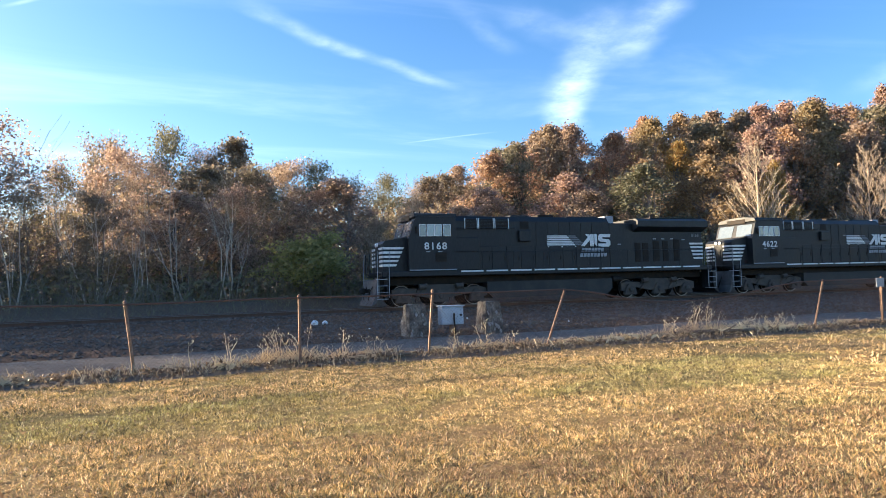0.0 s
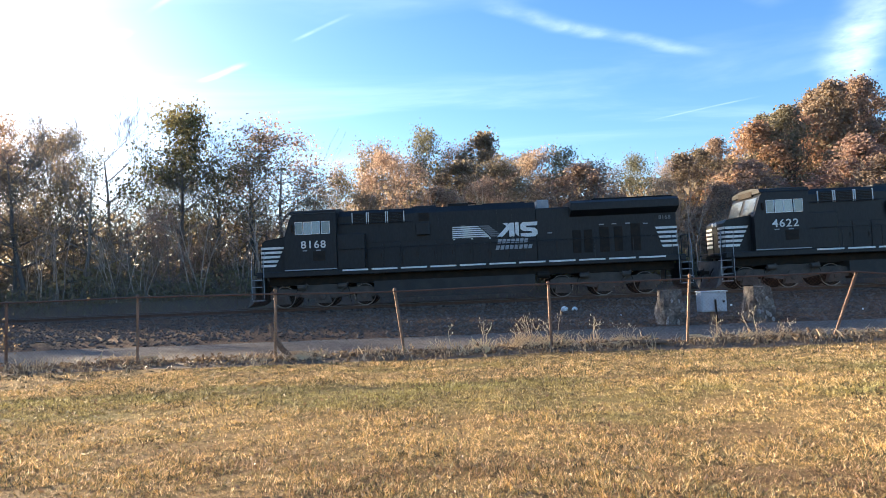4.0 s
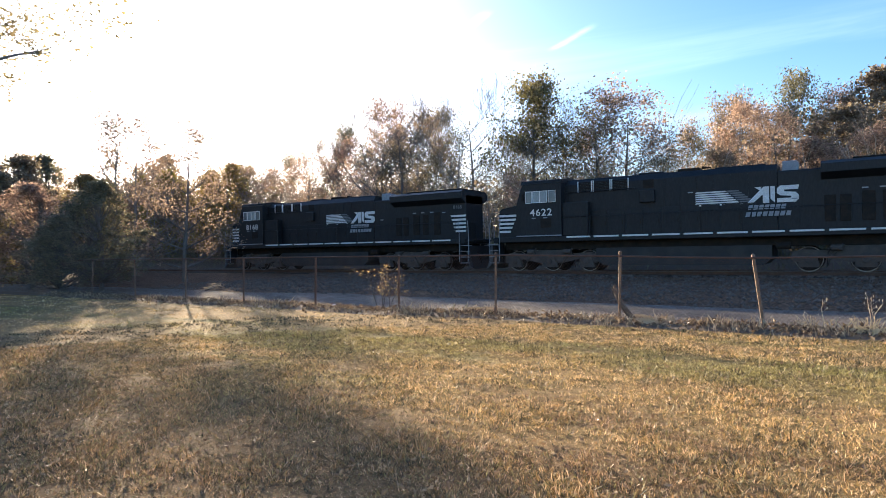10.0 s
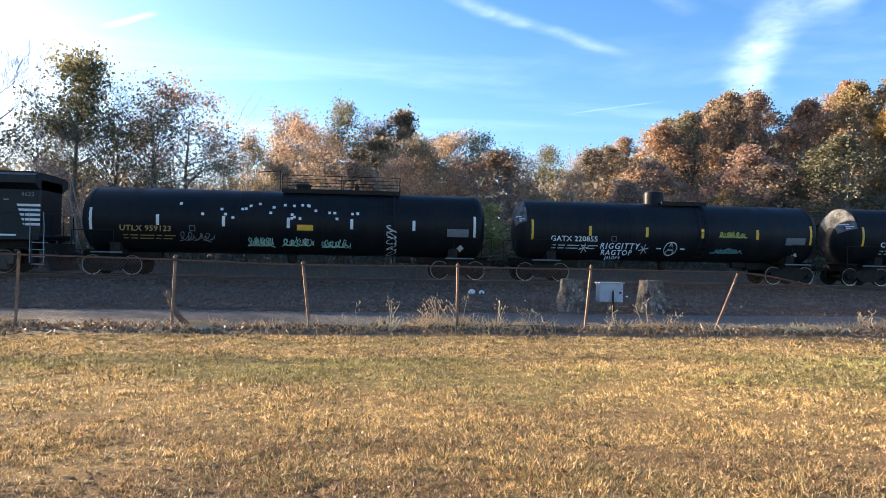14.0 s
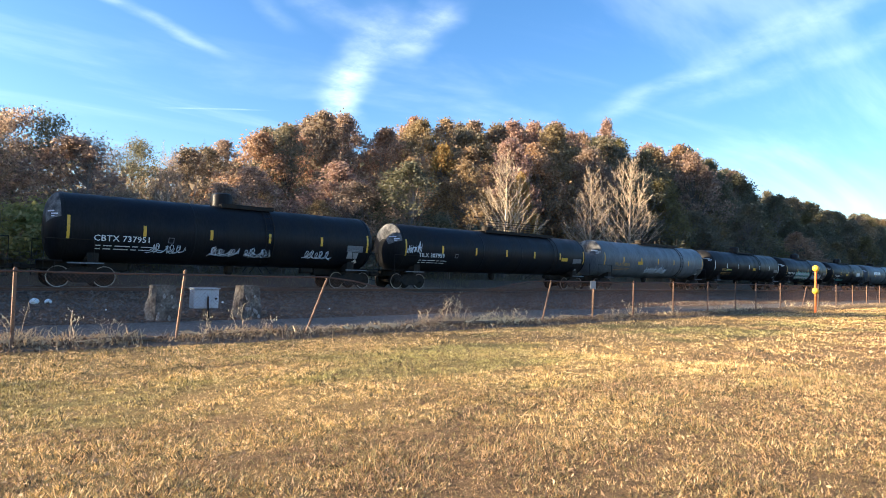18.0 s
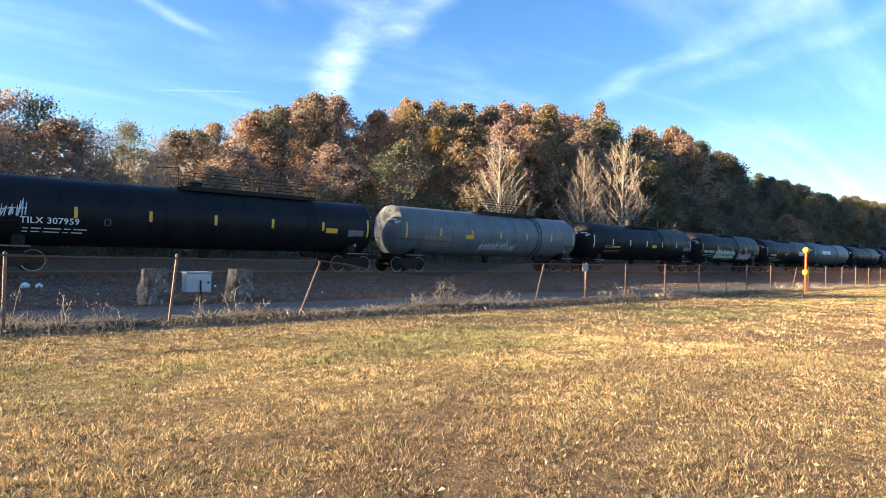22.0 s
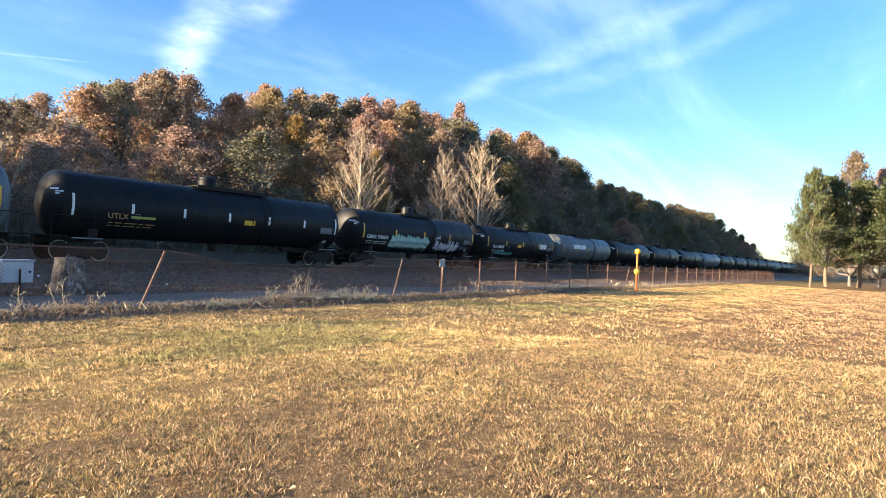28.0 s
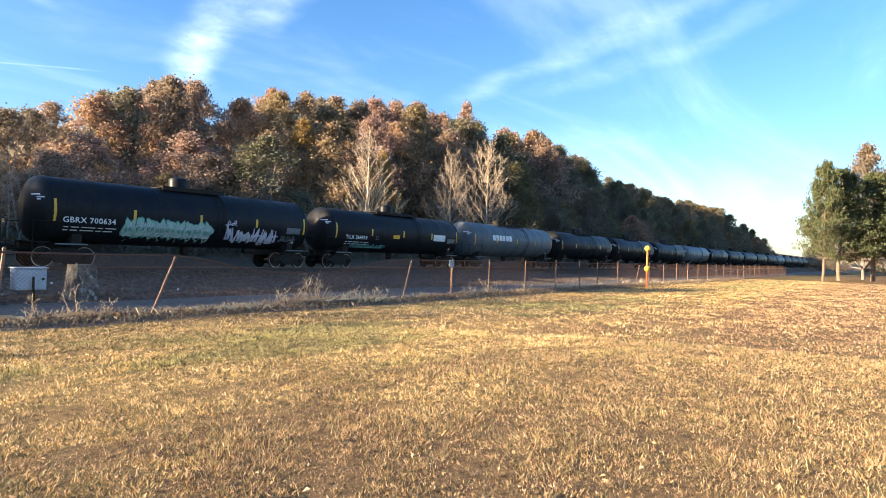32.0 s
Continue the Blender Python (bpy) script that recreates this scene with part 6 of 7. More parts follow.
def woods():
    rng = random.Random(77)
    for row, (y0, y1, gap, lo, hi) in enumerate(((41, 45, 4.4, 0.45, 0.8), (48, 55, 4.4, 0.8, 1.02), (59, 67, 4.3, 0.96, 1.05), (74, 84, 4.8, 0.97, 1.04))):
        x = -92.0
        while x < 300:
            y = rng.uniform(y0, y1)
            az = math.degrees(math.atan2(x, y))
            warm = smooth(18, 29, az) * (1 - 0.72 * smooth(49, 58, az))
            thin = 1 - smooth(-13, -6, az)
            q = rng.random()
            if q < warm * 0.76:
                src = rng.choice(OAKS_WARM[:2] + OAKS_WARM[3:])
            elif rng.random() < thin * (0.9 if row < 2 else 0.6):
                src = rng.choice(THIN)
            elif az < 20:
                src = rng.choice((OPEN[0], OPEN[1], OPEN[2], THIN[2], OPEN[0], OAKS_DARK[0]))
            else:
                # Past az 55 darker leaf colours paint in the shade on those woods.
                src = rng.choice(OAKS_DARK[:2] if az < 55 else OAKS_DARK[1:] + OAKS_DARK[1:2])
            need = (top_height(x, y) - ground_z(x, y)) * rng.uniform(lo, hi)
            if row == 0 and (any(abs(x - b) < 4.5 for b in (43.4, 57.1, 63.7)) or 2 < x < 10 or 34 < x < 68):
                need = 0
            if row == 0 and x < -38:
                need *= 1.25
            if row == 1 and 10 < x < 50:
                need *= 0.75
            if row == 3 and az < 18 or row == 2 and az < -12 and rng.random() < 0.55:
                need = 0
            if need > 2.2:
                s = need / H0
                plant(src, x, y, s, rng.uniform(0, 6.28), max(0.75, min(1.0, 0.95 / s)) if src in THIN + OPEN else max(1.05, min(1.5, 1.3 / s)))
            x += gap * rng.uniform(0.7, 1.3) * (1 + 0.8 * smooth(70, 150, x)) * (0.8 if -30 < x < 3 else 1.0)
    # the belt that keeps the low sun off the road
    x = -112.0
    while x < -42:
        y = rng.uniform(38.5, 41)
        plant(rng.choice((OAKS_WARM[2], THIN[1], OAKS_DARK[0], THIN[2])), x, y, rng.uniform(9.2, 9.9) / H0, rng.uniform(0, 6.28), rng.uniform(1.0, 1.25))
        x += rng.uniform(2.2, 3.2)
    for i in range(60):
        x = -34 + 1.35 * i + rng.uniform(-0.8, 0.8)
        if 3.0 < x < 8.5 or x > 10 and i % 3 or x < 3 and i % 2:
            continue
        plant(rng.choice(SAPLINGS), x, rng.uniform(38.4, 41.0), rng.uniform(0.6, 1.2) * (1 - 0.3 * smooth(10, 20, x)), rng.uniform(0, 6.28))
    for i in range(18):
        x = -36 + 2.15 * i + rng.uniform(-0.6, 0.6)
        plant(rng.choice(SAPLINGS), x, rng.uniform(39.5, 43.5), rng.uniform(0.7, 0.95), rng.uniform(0, 6.28), 0.8)
    for az, el, y, k in ((47.1, 10.5, 41.0, 0), (54.7, 9.0, 39.8, 1), (58.0, 9.9, 39.8, 0), (17.5, 9.0, 41.5, 1)):
        at_azimuth(BARE[k], az, el, y, az * 3.0, 0.95)
    at_azimuth(TALL, -25.0, 16.2, 47.0, 1.0, 0.9)
    for az, el, y in ((-36.0, 15.5, 42.0), (-39.5, 14.5, 44.0), (-32.5, 14.0, 43.0), (-29.5, 16.0, 52.0), (-22.0, 14.5, 50.0), (55.9, 13.6, 88.0)):
        at_azimuth(BARE_GREY if az < 0 else OAKS_WARM[1], az, el, y, az, 1.0 if az < 0 else 0.6)
    at_azimuth(THIN[1], -19.0, 14.2, 46.0, 2.0, 1.1), at_azimuth(THIN[0], -16.5, 14.7, 47.0, 0.4, 1.2)
    at_azimuth(OAKS_WARM[2], 41.3, 11.4, 56.0, 0.7, 0.95), at_azimuth(OAKS_WARM[2], 48.4, 9.0, 46.0, 2.7, 0.7), at_azimuth(OAKS_WARM[3], 44.5, 12.3, 58.0, 1.7, 0.95)
    plant(SHRUB, 5.8, 39.6, 4.6 / H0, 0.3, 0.95), plant(SHRUB, 11.2, 40.2, 3.2 / H0, 1.3, 1.0), plant(SHRUB, 36.0, 41.5, 4.2 / H0, 2.2, 1.0)


woods()


def brush():
    """Tangled undergrowth at the foot of the woods, and the dim woods behind."""
    rng = random.Random(31)
    leaf, twig = Geo(), Geo()
    for i in range(34000):
        x = rng.uniform(-110, 150)
        y = 38.5 + abs(rng.gauss(0, 1)) * 7
        h = (1.6 + 1.6 * noise.noise((x * 0.22, y * 0.15, 2.0))) * (0.6 + 0.09 * (y - 38))
        leaf_card(rng, leaf, Vector((x, y, ground_z(x, y) + max(0.1, h) * rng.uniform(0.02, 1.15))), 0.32 + 0.02 * (y - 38))
    for i in range(5200):
        x, y = rng.uniform(-60, 100), 37.6 + abs(rng.gauss(0, 1)) * 5
        h = rng.uniform(0.8, 3.2) * (0.6 + 0.06 * (y - 37))
        b = Vector((x, y, ground_z(x, y) - 0.1))
        twig.tube([b, b + Vector((rng.uniform(-0.3, 0.3), 0, h * 0.5)), b + Vector((rng.uniform(-0.8, 0.8), rng.uniform(-0.3, 0.3), h))], [0.018, 0.013, 0.006], 3, False)
    thing("undergrowth", "tangled brown undergrowth at the foot of the woods", "undergrowth", kind="stuff", geo=leaf, mat=LEAF_BRUSH)
    thing("brush_stems", "bare grey stems of brush along the track", "brush", kind="stuff", geo=twig, mat=TWIG)
    far = Geo()
    for i in range(66000):
        x = rng.uniform(-120, 320)
        y = rng.uniform(56, 118)
        top = top_height(x, y) * (0.9 - 0.35 * smooth(-6, -16, math.degrees(math.atan2(x, y)))) - ground_z(x, y)
        if top > 1:
            leaf_card(rng, far, Vector((x, y, ground_z(x, y) + top * rng.random() * (0.75 + 0.3 * noise.noise((x * 0.15, y * 0.1, 7))))), 0.75)
    thing("distant_woods", "dense dim mass of brown and green woods behind", "woods", kind="stuff", geo=far, mat=LEAF_BRUSH)


brush()


# ---- trees round the lawn ----
def lawn_trees():
    a = conifer("pine_tree", "broad sunlit green pine on the lawn's far end", 201, 13.0)
    a.matrix_basis = Matrix.Translation((79.0, 6.2, ground_z(79, 6.2)))
    a.scale = (0.48, 0.48, 0.98)
    for x, y, turn, wide, tall in ((83.0, 5.0, 2.2, 0.74, 0.95), (88.0, 2.0, 4.0, 0.85, 0.95), (86.0, -1.6, 1.0, 1.0, 1.0)):
        copy_thing(a, Matrix.Translation((x, y, ground_z(x, y))) @ Matrix.Rotation(turn, 4, "Z")).scale = (wide, wide, tall)
    plant(OAKS_WARM[1], 98, 3.2, 17.6 / H0, 1.0, 0.75), plant(OAKS_WARM[4], 104, 0.0, 1.35, 2.0, 0.8)
    for k, (x, y) in enumerate(((128, 8), (138, 1), (150, 12), (146, -6), (165, 5))):
        plant((OAKS_DARK + OAKS_WARM)[k], x, y, 0.75, k * 1.3, 1.2)
    # the tree whose boughs hang into view by the sun, beside the lawn
    plant(NEAR, -21.5, 6.2, 1.4, 0.8, 1.35)
    for k, (x, y, h) in enumerate(((-50, 21, 9), (-56, 25, 10), (-62, 20, 9), (-55, 17.5, 8), (-68, 25.5, 11), (-74, 21, 10), (-48, 26.3, 7))):
        plant(OAKS_DARK[k % 2], x, y, h / H0, k * 1.1, 1.3)
    plant(THIN[3], -39.0, 21.5, 1.0, 0.3, 1.0), plant(THIN[2], -46.0, 27.0, 1.1, 1.3, 1.0), plant(THIN[0], -33.0, 22.5, 0.85, 2.3, 1.0)
    for x, y, h, k in ((-36, 15.5, 5.6, 0), (-33.5, 12.0, 5.0, 2), (-31, 16.5, 5.4, 1), (-39, 20, 6.6, 2), (-44, 17, 7.0, 0), (-29.5, 13.8, 3.6, 1)):
        plant(OAKS_DARK[k], x, y, h / H0, x, 1.5)


lawn_trees()


# ---- grass and litter ----
def tufts(name, label, count, r0, r1, az0, az1, length, width, seed, mat, per=14, spread=0.035, fall=0.7, flat=1.0):
    """Grass of the lawn in tufts: each a splayed handful of blades with bare thatch between it and the next."""
    rs = np.random.RandomState(seed)
    grid = np.linspace(r0, r1, 400)
    share = np.cumsum(grid ** (1 - fall))
    r = np.interp(rs.rand(count) * share[-1], share, grid)
    az = np.radians(az0 + (az1 - az0) * rs.rand(count))
    x, y = r * np.sin(az), r * np.cos(az)
    gaps = np.sin(11 * x + 3 * np.sin(4 * y)) * np.sin(13 * y + 3 * np.sin(5 * x)) + 0.8 * np.sin(4.3 * x + 2 * np.sin(2.9 * y)) * np.sin(5.1 * y + 2 * np.sin(3.1 * x))
    keep = (y < 12.25) & (gaps + rs.normal(0, 0.25, count) > -1.05)
    x, y, r = x[keep], y[keep], r[keep]
    m = len(x)
    z = np.array([ground_z(a, b) for a, b in zip(x, y)]) - 0.008
    lush = 0.75 + 0.3 * np.sin(x * 2.1 + 2 * np.sin(y * 1.3)) * np.sin(y * 2.7 + 2 * np.sin(x * 1.1)) + 0.25 * np.sin(x * 9 + 3 * np.sin(y * 7)) * np.sin(y * 11 + 3 * np.sin(x * 5))
    big = np.clip(lush, 0.3, 1.2) * (0.55 + 0.9 * rs.rand(m))
    side = rs.normal(0, 0.35, (m, 2))
    x, y, z, r, big = (np.repeat(v, per) for v in (x, y, z, r, big))
    side = np.repeat(side, per, 0)
    n = len(x)
    off = rs.normal(0, 1, (n, 2))
    grow_by = 0.8 + 0.05 * r
    bx, by = x + off[:, 0] * spread * grow_by, y + off[:, 1] * spread * grow_by
    ln = length * big * (0.5 + rs.rand(n))
    lean = (off * 0.7 + side * 1.6 + rs.normal(0, 0.75, (n, 2))) * flat
    h = ln / np.sqrt(1 + (lean ** 2).sum(1))
    w = width * (0.6 + 0.8 * rs.rand(n)) * np.clip(r / 7, 0.8, 5)
    a = rs.rand(n) * 2 * np.pi
    dx, dy = np.cos(a) * w / 2, np.sin(a) * w / 2
    v = np.stack([np.stack([bx - dx, by - dy, z], 1), np.stack([bx + dx, by + dy, z], 1), np.stack([bx + lean[:, 0] * h, by + lean[:, 1] * h, z + h], 1)], 1).reshape(-1, 3)
    me = bpy.data.meshes.new(name)
    me.vertices.add(3 * n), me.loops.add(3 * n), me.polygons.add(n)
    me.vertices.foreach_set("co", v.ravel())
    me.loops.foreach_set("vertex_index", np.arange(3 * n))
    me.polygons.foreach_set("loop_start", np.arange(0, 3 * n, 3))
    me.update()
    me.materials.append(mat)
    tagged(new(name, me), label, "grass", kind="stuff")


tufts("grass_blades", "short dry grass blades of the mown lawn", 84000, 3.6, 13.2, -80, 92, 0.041, 0.0105, 3, GRASS, 11, 0.032)
tufts("lawn_weeds", "small dark weeds and clover among the grass of the lawn", 19000, 3.6, 16.0, -80, 92, 0.054, 0.014, 9, WEED_LEAF, 8, 0.03)
tufts("thatch", "flattened dead thatch between the tufts of the lawn", 110000, 3.6, 13.2, -80, 92, 0.055, 0.014, 6, THATCH, 4, 0.05, 0.7, 1.6)
tufts("distant_grass", "short dry grass blades farther along the lawn", 52000, 11.5, 75, 25, 92, 0.06, 0.01, 4, GRASS, 7, 0.06, 1.2)
tufts("side_grass", "short dry grass blades on the lawn's side", 9000, 12.0, 42, -90, -30, 0.06, 0.009, 5, GRASS, 8, 0.05, 1.2)


def litter():
    rng = random.Random(12)
    g = Geo()
    for i in range(7000):
        r = 3.6 + 10 * rng.random() ** 1.2
        az = radians(-78 + 165 * rng.random() ** 2.6)
        x, y = r * math.sin(az), r * math.cos(az)
        if y < 12.2:
            leaf_card(rng, g, Vector((x, y, ground_z(x, y) + rng.uniform(0.025, 0.055))), 0.04)
    thing("fallen_leaves", "curled tan leaves scattered over the lawn", "leaves", kind="stuff", geo=g, mat=LEAF_DRY)
    g = Geo()
    for i in range(24000):
        x = rng.uniform(-28, 70)
        y = rng.gauss(12.95, 0.38)
        leaf_card(rng, g, Vector((x, y, ground_z(x, y) + abs(rng.gauss(0.03, 0.04)))), 0.075)
    thing("leaf_litter", "drift of dead leaves along the foot of the fence", "leaves", kind="stuff", geo=g, mat=LEAF_LITTER)
    g = Geo()
    for i in range(9000):
        x = rng.uniform(-28, 60)
        if noise.noise((x * 0.8, 6.0, 0)) + 0.5 * noise.noise((x * 3.0, 2.0, 0)) < rng.uniform(-0.15, 0.55):
            continue
        b = Vector((x, rng.gauss(12.9, 0.3), 0))
        b.z = ground_z(b.x, b.y)
        h = rng.uniform(0.08, 0.3) * (0.6 + 0.8 * max(0, noise.noise((x * 0.45, 2.2, 0)) + 0.3))
        d = Vector((rng.uniform(-0.6, 0.6), rng.uniform(-0.6, 0.6), 1)) * h
        w = Vector((0.006, 0.0, 0)) if i % 2 else Vector((0.004, 0.005, 0))
        g.add([b - w, b + w, b + d * 0.6 + w * 0.7, b + d + Vector((d.x * 0.5, d.y * 0.5, -0.02)), b + d * 0.6 - w * 0.7], [(0, 1, 2, 3, 4)])
    thing("dry_verge_grass", "dry uncut grass along the foot of the fence", "grass", kind="stuff", geo=g, mat=DEAD_WEED)
    g = Geo()
    for i in range(14000):
        x, y = rng.uniform(-70, 110), 34.6 + 3.6 * rng.random() ** 0.7
        h = rng.uniform(0.12, 0.5) * (0.5 + 0.35 * (y - 34.6)) * (0.7 + 0.6 * noise.noise((x * 0.5, y, 4.0)))
        b = Vector((x, y, ground_z(x, y) - 0.02))
        d = Vector((rng.gauss(0, 0.4), rng.gauss(0, 0.3), 1)) * max(0.06, h)
        w = Vector((0.014, 0.0, 0))
        g.add([b - w, b + w, b + d * 0.6 + w * 0.7, b + d + Vector((d.x * 0.5, d.y * 0.5, -0.02)), b + d * 0.6 - w * 0.7], [(0, 1, 2, 3, 4)])
    thing("bank_grass", "brown dead grass on the bank behind the track", "grass", kind="stuff", geo=g, mat=LEAF_BRUSH)
    g = Geo()
    for i in range(15000):
        x, y = rng.uniform(-30, 55), 18.3 + 12.6 * rng.random()
        s = rng.uniform(0.03, 0.085)
        c = Vector((x, y, ground_z(x, y) + s * 0.3))
        q = Matrix.Rotation(rng.uniform(0, 6), 3, "Z") @ Matrix.Rotation(rng.uniform(0, 3), 3, "X")
        p = [c + q @ Vector(o) * s * rng.uniform(0.7, 1.2) for o in ((1.2, 0, 0), (-1.1, 0, 0), (0, 1, 0), (0, -0.9, 0), (0, 0, 0.8), (0, 0, -0.8))]
        g.add(p, [(0, 2, 4), (2, 1, 4), (1, 3, 4), (3, 0, 4), (2, 0, 5), (1, 2, 5), (3, 1, 5), (0, 3, 5)])
    thing("ballast_stones", "loose grey stones strewn over the track bed", "stones", kind="stuff", geo=g, mat=STONE)


litter()


# ---- things by the fence and the track ----
def weed(name, label, seed, x, y, stalks, height, spread, heads=True):
    """A clump of dry weeds: bent stalks with seed heads over a mound of dead grass."""
    rng = random.Random(seed)
    w = thing(name, label, "weeds", "dry weeds along the fence", at=(x, y, ground_z(x, y) - 0.02))
    for k in range(stalks):
        h = height * rng.uniform(0.45, 1.0)
        a = rng.uniform(-spread, spread)
        b = Vector((rng.uniform(-0.4, 0.4) * spread * 2, rng.uniform(-0.15, 0.15), 0))
        pts = [b + Vector((a * s * s * h + 0.03 * math.sin(5 * s + k), 0.1 * math.sin(3 * s + k) * s, h * s * (1 - 0.12 * s))) for s in (0, 0.3, 0.6, 0.85, 1.0)]
        g = Geo().tube(pts, [0.007, 0.006, 0.005, 0.004, 0.003], 4, False)
        if heads:
            for j in range(rng.randint(4, 7)):
                q = pts[2].lerp(pts[4], rng.random())
                e = q + Vector((rng.uniform(-0.12, 0.12), rng.uniform(-0.05, 0.05), rng.uniform(0.02, 0.1)))
                g.tube([q, e], [0.003, 0.002], 3, False)
                g.lathe([(-0.02, 0.003), (0, 0.007), (0.025, 0.002)], e, "z", 4)
        part("stalk", g, DEAD_WEED, w)
    g = Geo()
    for k in range(stalks * 26):
        b = Vector((rng.gauss(0, spread * 0.9), rng.gauss(0, 0.14), 0))
        d = Vector((rng.gauss(0, 0.2), rng.gauss(0, 0.12), rng.uniform(0.1, 0.22 + 0.25 * height)))
        s = Vector((0.006, 0, 0))
        g.add([b - s, b + s, b + d * 0.7 + s, b + d + Vector((d.x * 0.6, 0, -0.08)), b + d * 0.7 - s], [(0, 1, 2, 3, 4)])
    part("dead_grass", g, DEAD_WEED, w)
    return w


def by_the_fence():
    for i, (x, n, h, sp) in enumerate(((1.55, 9, 1.0, 0.45), (1.1, 5, 0.8, 0.3), (0.2, 3, 0.75, 0.2), (-0.6, 2, 0.7, 0.2), (12.3, 14, 1.15, 0.55), (13.2, 8, 0.7, 0.5), (11.2, 6, 0.6, 0.4), (15.2, 9, 0.55, 0.5), (14.3, 5, 0.5, 0.4),
                                       (5.3, 3, 0.6, 0.2), (5.9, 3, 0.9, 0.25), (3.2, 3, 0.55, 0.2), (6.6, 3, 0.5, 0.3), (2.6, 3, 0.85, 0.15), (20.0, 6, 0.55, 0.4), (21.8, 6, 0.8, 0.4), (25.2, 6, 0.5, 0.4), (28.5, 7, 0.5, 0.5),
                                       (31.0, 8, 0.55, 0.5), (33.5, 8, 0.5, 0.5), (37.0, 8, 0.5, 0.6), (40.5, 8, 0.5, 0.6), (44.0, 6, 0.5, 0.6), (-3.3, 3, 0.4, 0.2), (-7.5, 3, 0.4, 0.3), (8.4, 5, 0.35, 0.5), (9.5, 5, 0.4, 0.5), (17.3, 5, 0.4, 0.4))):
        weed("dry_weeds", "tall dry weeds with seed heads by the fence" if h > 0.65 else "low tuft of dry weeds by the fence", 300 + i, x, 13.25 + 0.25 * math.sin(i * 2.1), n, h, sp, h > 0.45)
    # a broken branch wedged in the fence, and logs
    g = Geo().tube([(-4.25, 13.1, 0.78), (-4.18, 13.05, 0.55), (-4.0, 13.0, 0.3), (-3.93, 13.0, 0.18)], [0.03, 0.05, 0.06, 0.05], 7).tube([(-4.18, 13.05, 0.55), (-4.32, 13.08, 0.75)], [0.03, 0.015], 6).tube([(-4.0, 13.0, 0.3), (-3.83, 12.98, 0.12)], [0.05, 0.06], 7)
    thing("broken_branch", "dark broken branch wedged in the fence", "branch", geo=g, mat=LOG_WOOD)
    for x0, x1, y0, y1, r, lab in ((10.6, 12.2, 13.45, 13.2, 0.07, "weathered log lying by the fence"), (11.6, 13.4, 13.05, 12.75, 0.06, "thin weathered log lying by the fence"), (2.8, 3.9, 12.95, 12.8, 0.05, "pale dead branch on the verge")):
        z0, z1 = ground_z(x0, y0) + r, ground_z(x1, y1) + r
        g = Geo().tube([(x0, y0, z0), (x0 * 0.6 + x1 * 0.4, (y0 + y1) / 2 + 0.04, (z0 + z1) / 2 + 0.02), (x1, y1, z1)], [r, r * 0.9, r * 0.7], 9)
        g.tube([(x0 * 0.5 + x1 * 0.5, (y0 + y1) / 2, (z0 + z1) / 2), (x0 * 0.4 + x1 * 0.6 + 0.1, (y0 + y1) / 2 - 0.1, z1 + 0.16)], [r * 0.4, r * 0.15], 6)
        thing("log", lab, "log", "dead wood by the fence", geo=g, mat=LOG_WOOD)
    for x, y, w in ((6.55, 13.3, 0.35), (6.95, 13.35, 0.4)):
        g = Geo().tube([(x, y, 0.0), (x + 0.05, y, 0.16), (x + 0.02, y, 0.24)], [0.03, 0.035, 0.02], 6).tube([(x + 0.03, y, 0.1), (x - w * 0.5, y, 0.22)], [0.02, 0.01], 5)
        thing("stump", "small dark cut stump by the fence", "stump", "dead wood by the fence", geo=g, mat=LOG_WOOD)
    # a thin many-stemmed bush at the fence
    rng = random.Random(9)
    g, tips = Geo(), []
    for k in range(5):
        a = 1.25 * k + rng.uniform(-0.3, 0.3)
        grow(rng, g, Vector((0.15 * math.cos(a), 0.15 * math.sin(a), -0.15)), Vector((0.3 * math.cos(a), 0.3 * math.sin(a), 1)), rng.uniform(0.7, 1.0), 0.018, 3, tips, 0.35, (3, 4), 0, 0.5)
    tree = thing("fence_bush", "thin half-bare bush growing beside the fence", "bush", at=(-11.3, 14.1, ground_z(-11.3, 14.1)))
    part("stems", g, BARK_GREY, tree)
    lg = Geo()
    leaf_cards(rng, lg, tips, 220, 0.06, 0.07)
    part("leaves", lg, LEAF_GREEN, tree)
    # concrete blocks and the equipment box between them
    for x, seed in ((5.95, 1), (8.53, 2)):
        rng = random.Random(seed)
        g = Geo()
        n = 7
        v = []
        for k in range(n):
            s = k / (n - 1)
            hw, hd = 0.42 - 0.11 * s, 0.38 - 0.11 * s
            for a in range(20):
                t = 2 * math.pi * a / 20
                c, q = math.cos(t), math.sin(t)
                m = 1 / max(abs(c), abs(q)) ** 0.86
                j = 0.05 * noise.noise((c * 2 + seed * 5, q * 2, s * 3)) + 0.02 * rng.uniform(-1, 1)
                v.append((x + (hw + j) * c * m, 19.0 + (hd + j) * q * m, -0.12 + 1.08 * s - (0.03 if k == n - 1 else 0) + 0.02 * rng.uniform(-1, 1)))
        f = [(k * 20 + a, k * 20 + (a + 1) % 20, (k + 1) * 20 + (a + 1) % 20, (k + 1) * 20 + a) for k in range(n - 1) for a in range(20)]
        g.add(v, f + [tuple(range(19, -1, -1)), tuple((n - 1) * 20 + a for a in range(20))])
        block = thing("concrete_block", "stained tapered concrete block beside the road", "block", "concrete blocks beside the road", at=(x, 19.0, -0.12))
        g.v = [(p - x, q - 19.0, r + 0.12) for p, q, r in g.v]
        part("body", g, CONCRETE, block)
